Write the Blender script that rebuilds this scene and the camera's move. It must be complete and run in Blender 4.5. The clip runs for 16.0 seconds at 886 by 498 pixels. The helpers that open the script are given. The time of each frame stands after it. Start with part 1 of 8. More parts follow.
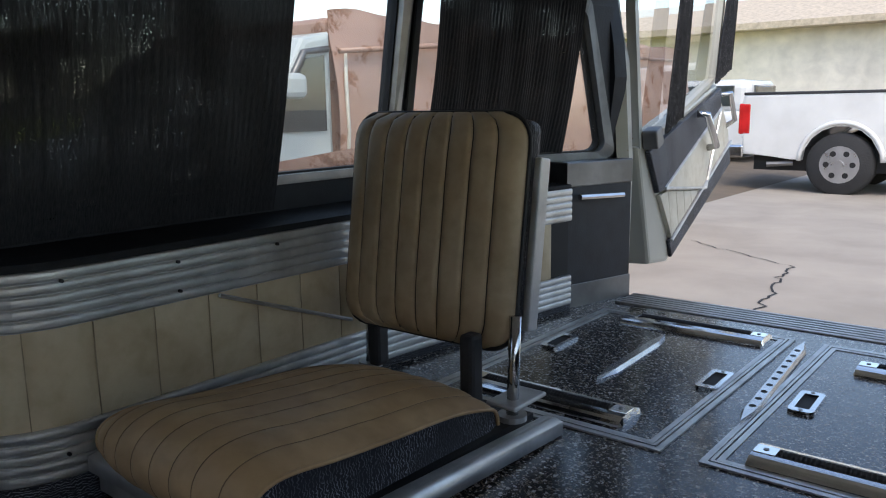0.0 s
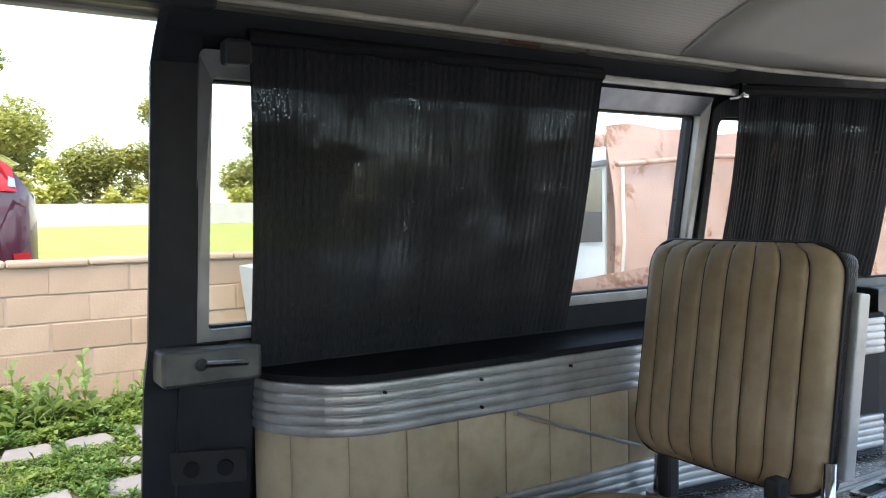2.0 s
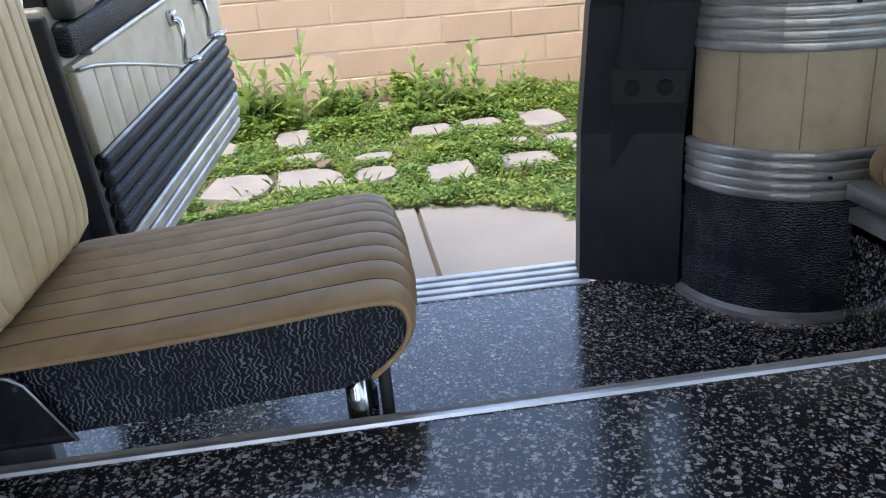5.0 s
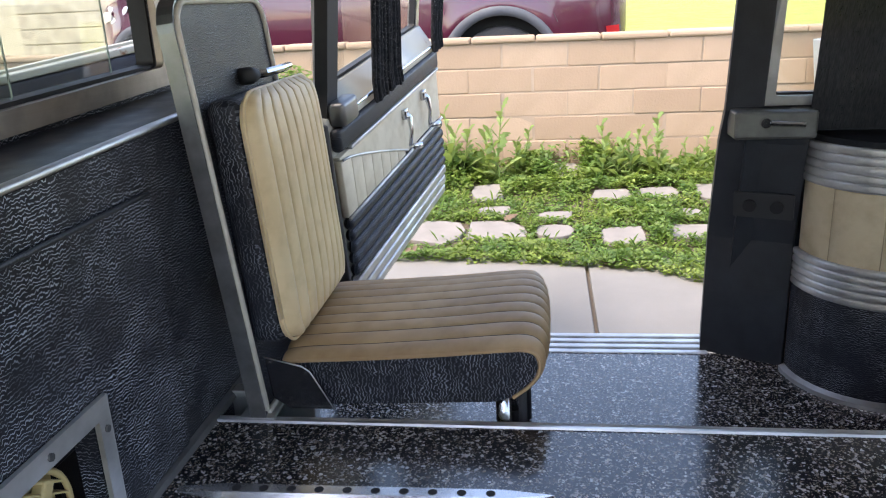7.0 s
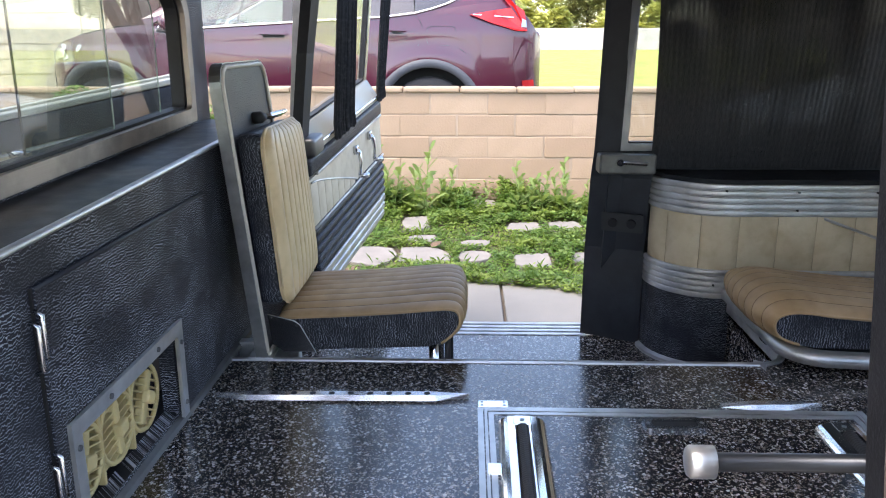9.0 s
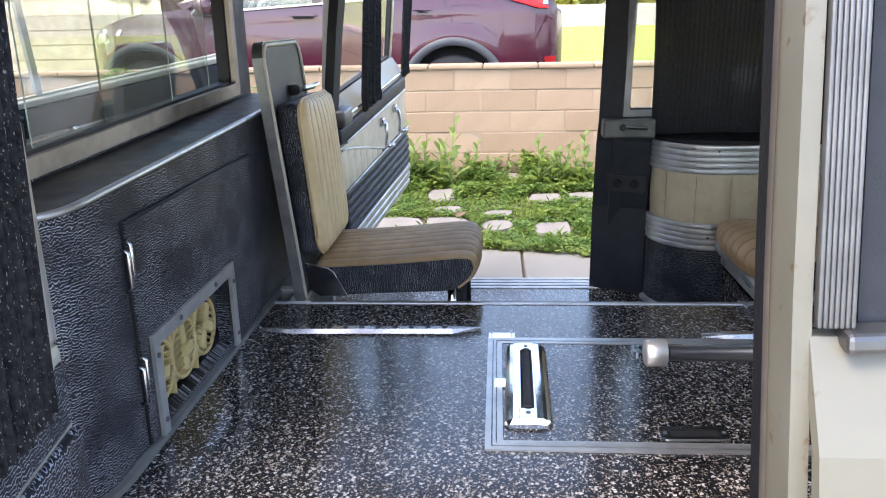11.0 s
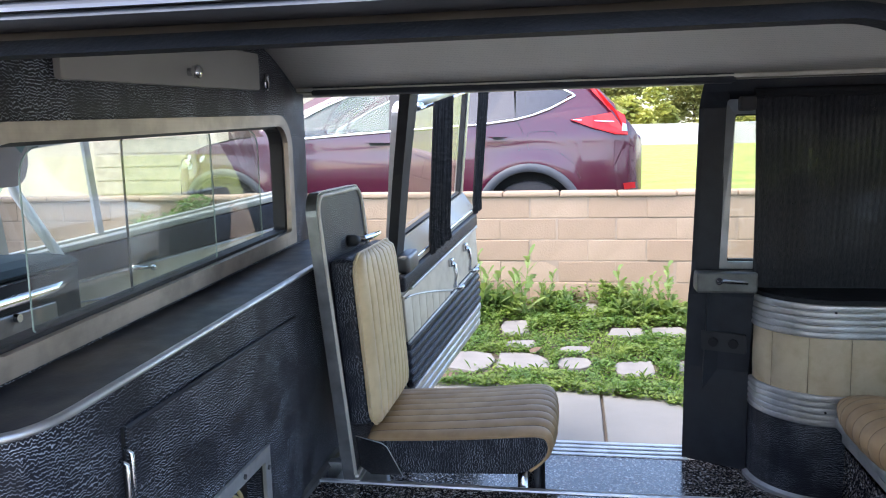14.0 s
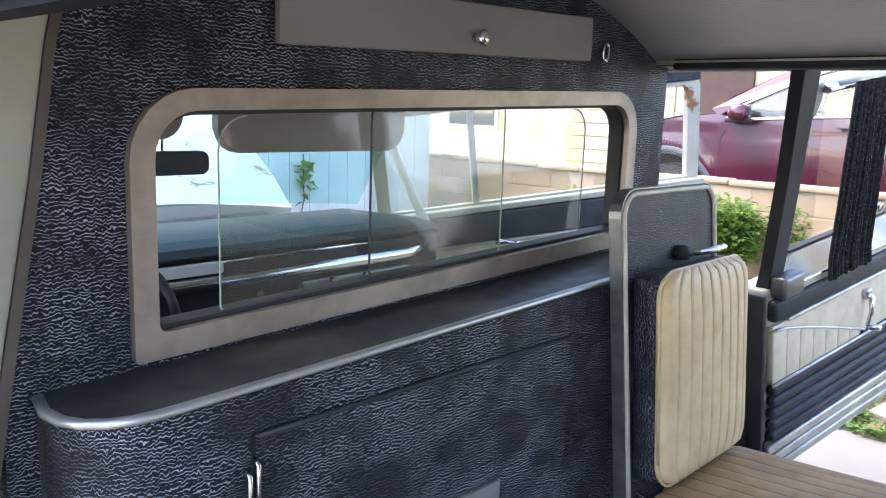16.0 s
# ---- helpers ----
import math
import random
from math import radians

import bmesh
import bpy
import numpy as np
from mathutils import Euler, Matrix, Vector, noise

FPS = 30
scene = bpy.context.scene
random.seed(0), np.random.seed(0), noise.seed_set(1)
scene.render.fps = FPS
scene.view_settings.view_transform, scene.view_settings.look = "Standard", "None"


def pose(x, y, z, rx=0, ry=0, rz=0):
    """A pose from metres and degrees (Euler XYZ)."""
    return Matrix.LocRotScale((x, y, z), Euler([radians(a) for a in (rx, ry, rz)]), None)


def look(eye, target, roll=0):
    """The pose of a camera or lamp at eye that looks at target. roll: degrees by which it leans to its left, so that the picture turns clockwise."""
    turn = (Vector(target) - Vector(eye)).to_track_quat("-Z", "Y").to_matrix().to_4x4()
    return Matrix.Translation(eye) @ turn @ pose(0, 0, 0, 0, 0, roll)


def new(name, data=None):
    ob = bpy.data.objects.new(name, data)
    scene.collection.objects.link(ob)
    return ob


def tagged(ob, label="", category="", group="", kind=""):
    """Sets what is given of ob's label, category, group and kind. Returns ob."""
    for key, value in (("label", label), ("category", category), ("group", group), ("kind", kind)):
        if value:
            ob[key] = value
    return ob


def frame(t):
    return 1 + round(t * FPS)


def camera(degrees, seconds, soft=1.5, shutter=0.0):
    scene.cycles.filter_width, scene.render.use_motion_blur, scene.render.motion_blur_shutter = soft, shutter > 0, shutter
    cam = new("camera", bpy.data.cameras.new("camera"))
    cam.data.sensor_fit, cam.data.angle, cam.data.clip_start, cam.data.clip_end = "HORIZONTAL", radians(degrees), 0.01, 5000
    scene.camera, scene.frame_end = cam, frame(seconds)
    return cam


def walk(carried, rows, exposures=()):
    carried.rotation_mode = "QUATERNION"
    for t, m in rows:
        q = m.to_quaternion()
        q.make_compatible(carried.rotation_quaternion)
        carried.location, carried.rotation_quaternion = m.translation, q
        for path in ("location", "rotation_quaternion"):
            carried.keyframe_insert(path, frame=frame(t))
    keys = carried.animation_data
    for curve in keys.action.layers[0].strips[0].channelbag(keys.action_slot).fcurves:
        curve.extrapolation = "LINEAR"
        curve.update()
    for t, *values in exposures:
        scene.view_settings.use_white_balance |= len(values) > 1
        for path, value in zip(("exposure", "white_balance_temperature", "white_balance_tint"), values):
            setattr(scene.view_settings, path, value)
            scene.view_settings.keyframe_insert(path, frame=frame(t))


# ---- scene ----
cam = camera(58.8, 16.0, 1.1)
PATH = [
    (0, (0.141, 0.211, 0.574), (1.384, -1.315, 0.217), -0.9),
    (0.5, (0.161, 0.222, 0.603), (1.542, -1.208, 0.384), -0.4),
    (1, (0.172, 0.239, 0.649), (1.616, -1.144, 0.611), -0.2),
    (1.5, (0.171, 0.257, 0.672), (1.72, -1.007, 0.687), -0.5),
    (2, (0.153, 0.286, 0.624), (1.846, -0.775, 0.532), -0.9),
    (2.5, (0.142, 0.312, 0.578), (1.921, -0.558, 0.303), -1.6),
    (3, (0.147, 0.348, 0.528), (1.985, -0.237, 0.001), -3.9),
    (3.2, (0.152, 0.358, 0.512), (1.989, -0.173, -0.071), -4.6),
    (5.3, (0.19, 0.448, 0.45), (2.038, 0.277, -0.294), -4.4),
    (5.5, (0.185, 0.449, 0.472), (2.025, 0.297, -0.296), -4.5),
    (6, (0.106, 0.475, 0.496), (1.95, 0.622, -0.263), -3.9),
    (6.5, (-0.047, 0.454, 0.54), (1.788, 0.782, -0.186), -3.5),
    (7, (-0.236, 0.396, 0.658), (1.651, 0.655, 0.049), -2.7),
    (7.5, (-0.449, 0.398, 0.701), (1.466, 0.654, 0.183), -2.1),
    (8, (-0.659, 0.418, 0.696), (1.265, 0.577, 0.172), -1.4),
    (8.5, (-0.762, 0.407, 0.71), (1.167, 0.493, 0.187), -0.0),
    (9, (-0.832, 0.389, 0.725), (1.101, 0.452, 0.213), -0.1),
    (9.2, (-0.859, 0.375, 0.714), (1.073, 0.434, 0.199), -0.5),
    (11.3, (-1.087, 0.343, 0.725), (0.829, 0.495, 0.173), -1.3),
    (11.5, (-1.067, 0.343, 0.74), (0.866, 0.498, 0.252), -1.2),
    (12, (-1.012, 0.349, 0.794), (0.955, 0.548, 0.496), -1.1),
    (12.5, (-0.966, 0.339, 0.83), (1.004, 0.589, 0.597), -1.1),
    (13, (-0.92, 0.324, 0.836), (1.048, 0.603, 0.615), -1.1),
    (13.5, (-0.863, 0.329, 0.804), (1.099, 0.633, 0.561), -1.3),
    (14, (-0.818, 0.35, 0.792), (1.135, 0.679, 0.517), -1.3),
    (14.5, (-0.749, 0.327, 0.793), (1.143, 0.904, 0.501), -1.4),
    (15, (-0.665, 0.236, 0.793), (0.924, 1.408, 0.478), 0.3),
    (15.5, (-0.531, 0.188, 0.792), (0.9, 1.543, 0.448), 1.1),
    (16, (-0.383, 0.175, 0.812), (1.047, 1.529, 0.464), 2.0),
]
EXPOSURES = [(0.0, 1.35, 7000, 12), (0.5, 1.85, 7000, 12), (1.0, 2.15, 7000, 12), (1.5, 2.5, 7000, 12), (2.0, 2.48, 7000, 12), (2.5, 2.08, 7000, 13), (3.0, 2.08, 6900, 13), (5.5, 2.57, 7200, 16), (6.5, 2.72, 7300, 17), (7.5, 2.5, 7400, 17), (9.0, 2.6, 7000, 16), (11.5, 2.56, 7100, 16), (12.0, 2.7, 6800, 15), (12.5, 1.95, 6700, 13), (13.0, 1.5, 6700, 13), (13.5, 2.0, 6600, 14), (14.0, 2.58, 6500, 15), (14.5, 2.58, 6500, 15), (15.0, 2.62, 6600, 17), (15.5, 2.8, 6700, 17), (16.0, 2.97, 6900, 18)]
walk(cam, [(t, look(eye, target, roll)) for t, eye, target, roll in PATH], EXPOSURES)

# ---- world and light ----
world = bpy.data.worlds.new("daylight")
scene.world = world
world.use_nodes = True
wn = world.node_tree.nodes
sky = wn.new("ShaderNodeTexSky")
sky.sky_type = "NISHITA"
sky.sun_disc = False
sky.sun_elevation, sky.sun_rotation = radians(51), radians(315)
sky.air_density, sky.dust_density = 1.0, 1.2
wn["Background"].inputs["Strength"].default_value = 0.15
world.node_tree.links.new(sky.outputs["Color"], wn["Background"].inputs["Color"])
sun = new("sun", bpy.data.lights.new("sun", "SUN"))
sun.data.energy, sun.data.angle, sun.data.color = 0.85, radians(25), (1.0, 0.95, 0.88)
sun.matrix_world = look((-2.5, 3, 8), (0, 0, 0))


# ---- materials ----
class Mat:
    """A node material with a few shortcuts."""

    def __init__(self, name, color, rough=0.5, metal=0.0, spec=0.5):
        self.m = bpy.data.materials.new(name)
        self.m.use_nodes = True
        self.n, self.l = self.m.node_tree.nodes, self.m.node_tree.links
        self.b = self.n["Principled BSDF"]
        self.b.inputs["Base Color"].default_value = (*color, 1)
        self.b.inputs["Roughness"].default_value = rough
        self.b.inputs["Metallic"].default_value = metal
        self.b.inputs["Specular IOR Level"].default_value = spec
        self.coord = self.n.new("ShaderNodeTexCoord").outputs["Object"]

    def link(self, a, b):
        self.l.new(a, b)

    def scaled(self, sx, sy, sz):
        node = self.n.new("ShaderNodeMapping")
        node.inputs["Scale"].default_value = (sx, sy, sz)
        self.link(self.coord, node.inputs["Vector"])
        return node.outputs["Vector"]

    def noise(self, scale, detail=4, vec=None, rough=0.55, dist=0.0):
        node = self.n.new("ShaderNodeTexNoise")
        node.inputs["Scale"].default_value = scale
        node.inputs["Detail"].default_value = detail
        node.inputs["Roughness"].default_value = rough
        node.inputs["Distortion"].default_value = dist
        self.link(vec or self.coord, node.inputs["Vector"])
        return node.outputs["Fac"]

    def voronoi(self, scale, vec=None, feature="F1", rand=1.0):
        node = self.n.new("ShaderNodeTexVoronoi")
        node.feature = feature
        node.inputs["Scale"].default_value = scale
        node.inputs["Randomness"].default_value = rand
        self.link(vec or self.coord, node.inputs["Vector"])
        return node

    def ramp(self, fac, stops, constant=False):
        node = self.n.new("ShaderNodeValToRGB")
        e = node.color_ramp.elements
        while len(e) < len(stops):
            e.new(0.5)
        for k, (p, c) in enumerate(stops):
            e[k].position = p
            e[k].color = (*c, 1) if len(c) == 3 else c
        if constant:
            node.color_ramp.interpolation = "CONSTANT"
        self.link(fac, node.inputs["Fac"])
        return node.outputs["Color"]

    def math(self, op, a, b=None, clamp=False):
        node = self.n.new("ShaderNodeMath")
        node.operation, node.use_clamp = op, clamp
        for k, v in enumerate((a, b)):
            if v is None:
                continue
            if isinstance(v, (int, float)):
                node.inputs[k].default_value = v
            else:
                self.link(v, node.inputs[k])
        return node.outputs["Value"]

    def mix(self, fac, a, b, blend="MIX"):
        node = self.n.new("ShaderNodeMix")
        node.data_type, node.blend_type = "RGBA", blend
        for sock, v in ((node.inputs[0], fac), (node.inputs[6], a), (node.inputs[7], b)):
            if isinstance(v, (int, float)):
                sock.default_value = v
            elif isinstance(v, tuple):
                sock.default_value = (*v, 1)
            else:
                self.link(v, sock)
        return node.outputs[2]

    def bump(self, height, strength=0.3, dist=0.002):
        node = self.n.new("ShaderNodeBump")
        node.inputs["Strength"].default_value = strength
        node.inputs["Distance"].default_value = dist
        self.link(height, node.inputs["Height"])
        self.link(node.outputs["Normal"], self.b.inputs["Normal"])
        return self

    def color(self, c):
        self.link(c, self.b.inputs["Base Color"])
        return self

    def rough(self, r):
        self.link(r, self.b.inputs["Roughness"])
        return self

    def random(self):
        return self.n.new("ShaderNodeObjectInfo").outputs["Random"]

    def island(self):
        return self.n.new("ShaderNodeNewGeometry").outputs["Random Per Island"]


def grained(name, color, rough=0.5, metal=0.0, spec=0.5, scale=8.0, amount=0.25, fine=90.0, bump=0.1, dist=0.002):
    """A plain surface with broad stains, fine grain and a slight relief."""
    m = Mat(name, color, rough, metal, spec)
    lo = tuple(c * (1 - amount) for c in color)
    hi = tuple(min(1, c * (1 + amount)) for c in color)
    n1, n2 = m.noise(scale), m.noise(fine, 2)
    m.color(m.mix(m.math("MULTIPLY", n2, 0.35), m.ramp(n1, [(0.3, lo), (0.7, hi)]), lo))
    m.rough(m.math("ADD", m.math("MULTIPLY", n1, 0.2), rough - 0.1, clamp=True))
    if bump:
        m.bump(n2, bump, dist)
    return m.m


def crinkle_vinyl(name, up, lying, line, turn=-1.0, fine=165.0):
    """Black upholstery vinyl with wavering embossed lines, the light on their ridges painted pale; up is the object's
    upright axis, lying says which way the lines run.
    """
    m = Mat(name, (0.011, 0.012, 0.016), 0.42, 0.0, 0.24)
    sep = m.n.new("ShaderNodeSeparateXYZ")
    m.link(m.coord, sep.inputs["Vector"])
    u = m.math("ADD", sep.outputs["X"], m.math("MULTIPLY", sep.outputs["Y" if up == "z" else "Z"], turn))
    v = sep.outputs["Z" if up == "z" else "Y"]
    if not lying:
        u, v = v, u

    def field(su, sv, detail):
        flat = m.n.new("ShaderNodeCombineXYZ")
        m.link(m.math("MULTIPLY", u, su), flat.inputs["X"])
        m.link(m.math("MULTIPLY", v, sv), flat.inputs["Y"])
        return m.noise(1.0, detail, flat.outputs["Vector"])

    phase = m.math("MULTIPLY", v, fine)
    phase = m.math("ADD", phase, m.math("MULTIPLY", field(170, 45, 1), 2.0))
    phase = m.math("ADD", phase, m.math("MULTIPLY", field(55, 60, 2), 2.6))
    tri = m.math("ABSOLUTE", m.math("SUBTRACT", m.math("FRACT", phase), 0.5))
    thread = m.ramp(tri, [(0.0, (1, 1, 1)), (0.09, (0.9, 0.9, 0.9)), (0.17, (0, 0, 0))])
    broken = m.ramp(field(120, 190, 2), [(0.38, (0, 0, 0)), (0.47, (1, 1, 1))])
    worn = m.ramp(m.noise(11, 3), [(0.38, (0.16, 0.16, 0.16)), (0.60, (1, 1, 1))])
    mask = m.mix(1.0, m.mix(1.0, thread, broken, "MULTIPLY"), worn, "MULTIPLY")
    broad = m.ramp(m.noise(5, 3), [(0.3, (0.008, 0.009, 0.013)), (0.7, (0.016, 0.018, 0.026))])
    # line sets how bright the painted highlights on the ridges are
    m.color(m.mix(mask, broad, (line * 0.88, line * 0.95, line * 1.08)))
    m.rough(m.math("ADD", m.math("MULTIPLY", m.noise(22, 2), 0.22), 0.32))
    m.bump(mask, 0.7, 0.0016)
    return m.m


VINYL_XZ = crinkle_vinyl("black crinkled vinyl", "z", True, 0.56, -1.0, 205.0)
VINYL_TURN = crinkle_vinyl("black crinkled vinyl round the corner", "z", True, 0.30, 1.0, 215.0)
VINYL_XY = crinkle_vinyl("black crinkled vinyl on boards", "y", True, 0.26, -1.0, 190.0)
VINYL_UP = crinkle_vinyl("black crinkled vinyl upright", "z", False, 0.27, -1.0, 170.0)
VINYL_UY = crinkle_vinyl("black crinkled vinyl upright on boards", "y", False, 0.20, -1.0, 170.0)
VINYL_MATT = grained("black matt pebbled vinyl", (0.012, 0.013, 0.016), 0.65, 0.0, 0.2, scale=20, fine=220, bump=0.6)
VINYL_PLAIN = grained("black smooth vinyl", (0.024, 0.027, 0.034), 0.5, 0.0, 0.35, scale=20, fine=260, bump=0.35)


def cream_vinyl(name, color, dirt, rough=0.42):
    m = Mat(name, color, rough)
    stain = m.ramp(m.noise(7, 5, dist=0.4), [(0.36, dirt), (0.62, color)])
    streak = m.noise(3.5, 4, m.scaled(1, 1, 3))
    soil = m.ramp(m.noise(26, 4), [(0.3, (0.86, 0.84, 0.8)), (0.55, (1, 1, 1))])
    m.color(m.mix(1.0, m.mix(m.math("MULTIPLY", streak, 0.35), stain, dirt), soil, "MULTIPLY"))
    m.rough(m.math("ADD", m.math("MULTIPLY", m.noise(40, 3), 0.2), rough - 0.1))
    m.bump(m.noise(420, 2), 0.25, 0.0006)
    return m.m


CREAM = cream_vinyl("cream vinyl", (0.74, 0.575, 0.345), (0.64, 0.485, 0.28))
TAN = cream_vinyl("tan worn vinyl", (0.485, 0.32, 0.165), (0.35, 0.215, 0.105), 0.56)
TAN_BACK = cream_vinyl("tan backrest vinyl", (0.50, 0.38, 0.24), (0.40, 0.285, 0.165), 0.48)
CREAM_PALE = cream_vinyl("pale grey cream vinyl", (0.56, 0.535, 0.45), (0.47, 0.44, 0.36))
CREAM_WALL = cream_vinyl("cream padded wall vinyl", (0.56, 0.46, 0.31), (0.45, 0.35, 0.22))


def speckled_floor():
    """Glossy black vinyl with angular pale chips of several sizes."""
    m = Mat("black speckled vinyl floor", (0.012, 0.013, 0.017), 0.2, 0.0, 0.6)
    col = m.ramp(m.noise(3, 3), [(0.3, (0.008, 0.009, 0.012)), (0.7, (0.016, 0.017, 0.022))])
    warp = m.n.new("ShaderNodeVectorMath")
    warp.operation = "MULTIPLY_ADD"
    nt = m.n.new("ShaderNodeTexNoise")
    nt.inputs["Scale"].default_value = 170
    m.link(m.coord, nt.inputs["Vector"])
    m.link(nt.outputs["Color"], warp.inputs[0])
    warp.inputs[1].default_value = (0.005, 0.005, 0.005)
    m.link(m.coord, warp.inputs[2])
    for scale, least, gap, tint in ((380, 0.78, 0.10, (0.36, 0.32, 0.25)), (245, 0.78, 0.11, (0.46, 0.45, 0.43)), (165, 0.85, 0.09, (0.50, 0.49, 0.47))):
        near = m.voronoi(scale, warp.outputs["Vector"], "DISTANCE_TO_EDGE")
        cell = m.voronoi(scale, warp.outputs["Vector"])
        sep = m.n.new("ShaderNodeSeparateColor")
        m.link(cell.outputs["Color"], sep.inputs["Color"])
        keep = m.math("GREATER_THAN", sep.outputs["Red"], least)
        inside = m.math("GREATER_THAN", near.outputs["Distance"], gap)
        chip = m.mix(m.math("POWER", sep.outputs["Blue"], 1.3), tint, tuple(c * q for c, q in zip(tint, (0.30, 0.24, 0.20))))
        col = m.mix(m.math("MULTIPLY", inside, keep), col, chip)
    m.color(col)
    m.rough(m.math("ADD", m.math("MULTIPLY", m.noise(9, 4), 0.16), 0.09))
    m.bump(m.noise(120, 2), 0.10, 0.0008)
    return m.m


FLOOR = speckled_floor()


def brushed(name, color, rough, axis, metal=0.8):
    m = Mat(name, color, rough, metal)
    stretch = {"x": (2, 160, 160), "y": (160, 2, 160), "z": (160, 160, 2)}[axis]
    g = m.noise(3, 3, m.scaled(*stretch))
    stain = m.noise(14, 4)
    m.color(m.mix(m.ramp(stain, [(0.35, (0.55, 0.55, 0.55)), (0.6, (0, 0, 0))]), color, tuple(c * 0.55 for c in color)))
    m.rough(m.math("ADD", m.math("MULTIPLY", g, 0.25), rough - 0.1))
    m.bump(g, 0.12, 0.0005)
    return m.m


ALU = brushed("brushed aluminium", (0.60, 0.60, 0.59), 0.38, "y")
ALU_X = brushed("brushed aluminium across", (0.60, 0.595, 0.58), 0.38, "x")
ALU_WARM = brushed("worn aluminium frame", (0.50, 0.43, 0.36), 0.5, "x")
ALU_DARK = brushed("dark grey aluminium", (0.21, 0.215, 0.215), 0.5, "z")
STEEL = brushed("worn steel", (0.55, 0.55, 0.56), 0.17, "x")
CHROME = grained("chrome", (0.60, 0.61, 0.62), 0.14, 1.0, scale=30, amount=0.1, bump=0.03)
BRIGHT = grained("bright chrome", (0.88, 0.88, 0.87), 0.10, 1.0, scale=30, amount=0.06, bump=0.02)
DULL = grained("dull grey metal", (0.20, 0.20, 0.20), 0.42, 0.9, amount=0.3)
RUBBER = grained("black rubber", (0.026, 0.026, 0.028), 0.6, scale=30, bump=0.25)
# near-black: shade of gaps, holes and hollows put into colour; also black fittings
DARK = grained("near-black shade and fittings", (0.006, 0.006, 0.007), 0.7, bump=0)
PIPING = grained("pale piping", (0.62, 0.59, 0.51), 0.45, scale=20, amount=0.15)
GREY_CLOTH = grained("grey painted lid", (0.30, 0.285, 0.26), 0.55, scale=5, amount=0.08, fine=300)
VENT = grained("yellowed plastic", (0.58, 0.46, 0.22), 0.5, scale=12, amount=0.2)
LACQUER = grained("glossy black lacquer", (0.012, 0.012, 0.014), 0.12, 0.0, 0.8, scale=30, amount=0.2, bump=0)
GRIP = grained("black ribbed grip", (0.02, 0.02, 0.022), 0.5)


def body_paint(name, color, rust, amount):
    m = Mat(name, color, 0.4)
    n = m.noise(5, 6, dist=0.5)
    fine = m.noise(60, 4)
    spots = m.ramp(m.math("ADD", n, m.math("MULTIPLY", fine, 0.25)), [(0.80 - amount, (0, 0, 0)), (0.86 - amount, (1, 1, 1))])
    grime = m.ramp(m.noise(2.2, 4, m.scaled(1, 1, 3)), [(0.3, tuple(c * 0.82 for c in color)), (0.7, color)])
    m.color(m.mix(spots, grime, m.ramp(fine, [(0.3, rust), (0.7, tuple(c * 0.5 for c in rust))])))
    m.rough(m.math("ADD", m.math("MULTIPLY", spots, 0.35), 0.32))
    m.bump(spots, 0.15, 0.001)
    return m.m


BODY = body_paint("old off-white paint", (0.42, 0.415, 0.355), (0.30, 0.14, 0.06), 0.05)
# BODY again, darkened to carry the shade on the driver side; its rust is real
BODY_SHADED = body_paint("aged off-white paint darkened for shade", (0.20, 0.195, 0.158), (0.20, 0.10, 0.05), 0.10)


def roof_paint():
    """Chalky white paint that turns tan towards the gutter and rusts in a thin broken line there."""
    m = Mat("weathered white roof paint", (0.5, 0.48, 0.44), 0.55)
    sep = m.n.new("ShaderNodeSeparateXYZ")
    m.link(m.coord, sep.inputs["Vector"])
    out = m.math("ABSOLUTE", m.math("SUBTRACT", sep.outputs["X"], 0.62))
    out = m.math("ADD", out, m.math("MULTIPLY", m.math("SUBTRACT", m.noise(6, 5), 0.5), 0.045))
    base = m.ramp(m.noise(2.5, 5, m.scaled(1, 0.4, 1)), [(0.3, (0.205, 0.20, 0.18)), (0.7, (0.27, 0.26, 0.235))])
    tan = m.ramp(out, [(0.62, (0, 0, 0)), (0.75, (0.75, 0.75, 0.75))])
    rust = m.ramp(m.math("ADD", out, m.math("MULTIPLY", m.noise(38, 4), 0.03)), [(0.790, (0, 0, 0)), (0.800, (0.75, 0.75, 0.75))])
    chips = m.ramp(m.noise(24, 6), [(0.70, (0, 0, 0)), (0.72, (0.5, 0.5, 0.5))])
    col = m.mix(tan, base, (0.26, 0.232, 0.178))
    col = m.mix(chips, col, (0.2, 0.17, 0.15))
    m.color(m.mix(rust, col, (0.19, 0.10, 0.06)))
    m.bump(m.noise(70, 4), 0.15, 0.001)
    return m.m


ROOF = roof_paint()
RUSTY = body_paint("rusted car paint", (0.44, 0.27, 0.205), (0.36, 0.17, 0.10), 0.10)
PALE = body_paint("pale car paint", (0.50, 0.54, 0.53), (0.3, 0.2, 0.12), 0.05)


def headliner():
    m = Mat("perforated off-white headliner", (0.56, 0.54, 0.49), 0.6)
    v = m.voronoi(300, m.coord, "F1", 0.0)
    dots = m.ramp(v.outputs["Distance"], [(0.22, (1, 1, 1)), (0.34, (0, 0, 0))])
    base = m.ramp(m.noise(3, 3), [(0.3, (0.62, 0.60, 0.54)), (0.7, (0.70, 0.68, 0.62))])
    m.color(m.mix(m.math("MULTIPLY", dots, 0.45), base, (0.16, 0.15, 0.13)))
    m.bump(dots, -0.3, 0.001)
    return m.m


LINER = headliner()
LINER_PLAIN = grained("plain off-white headliner", (0.68, 0.66, 0.60), 0.6, scale=4, amount=0.07, fine=300)


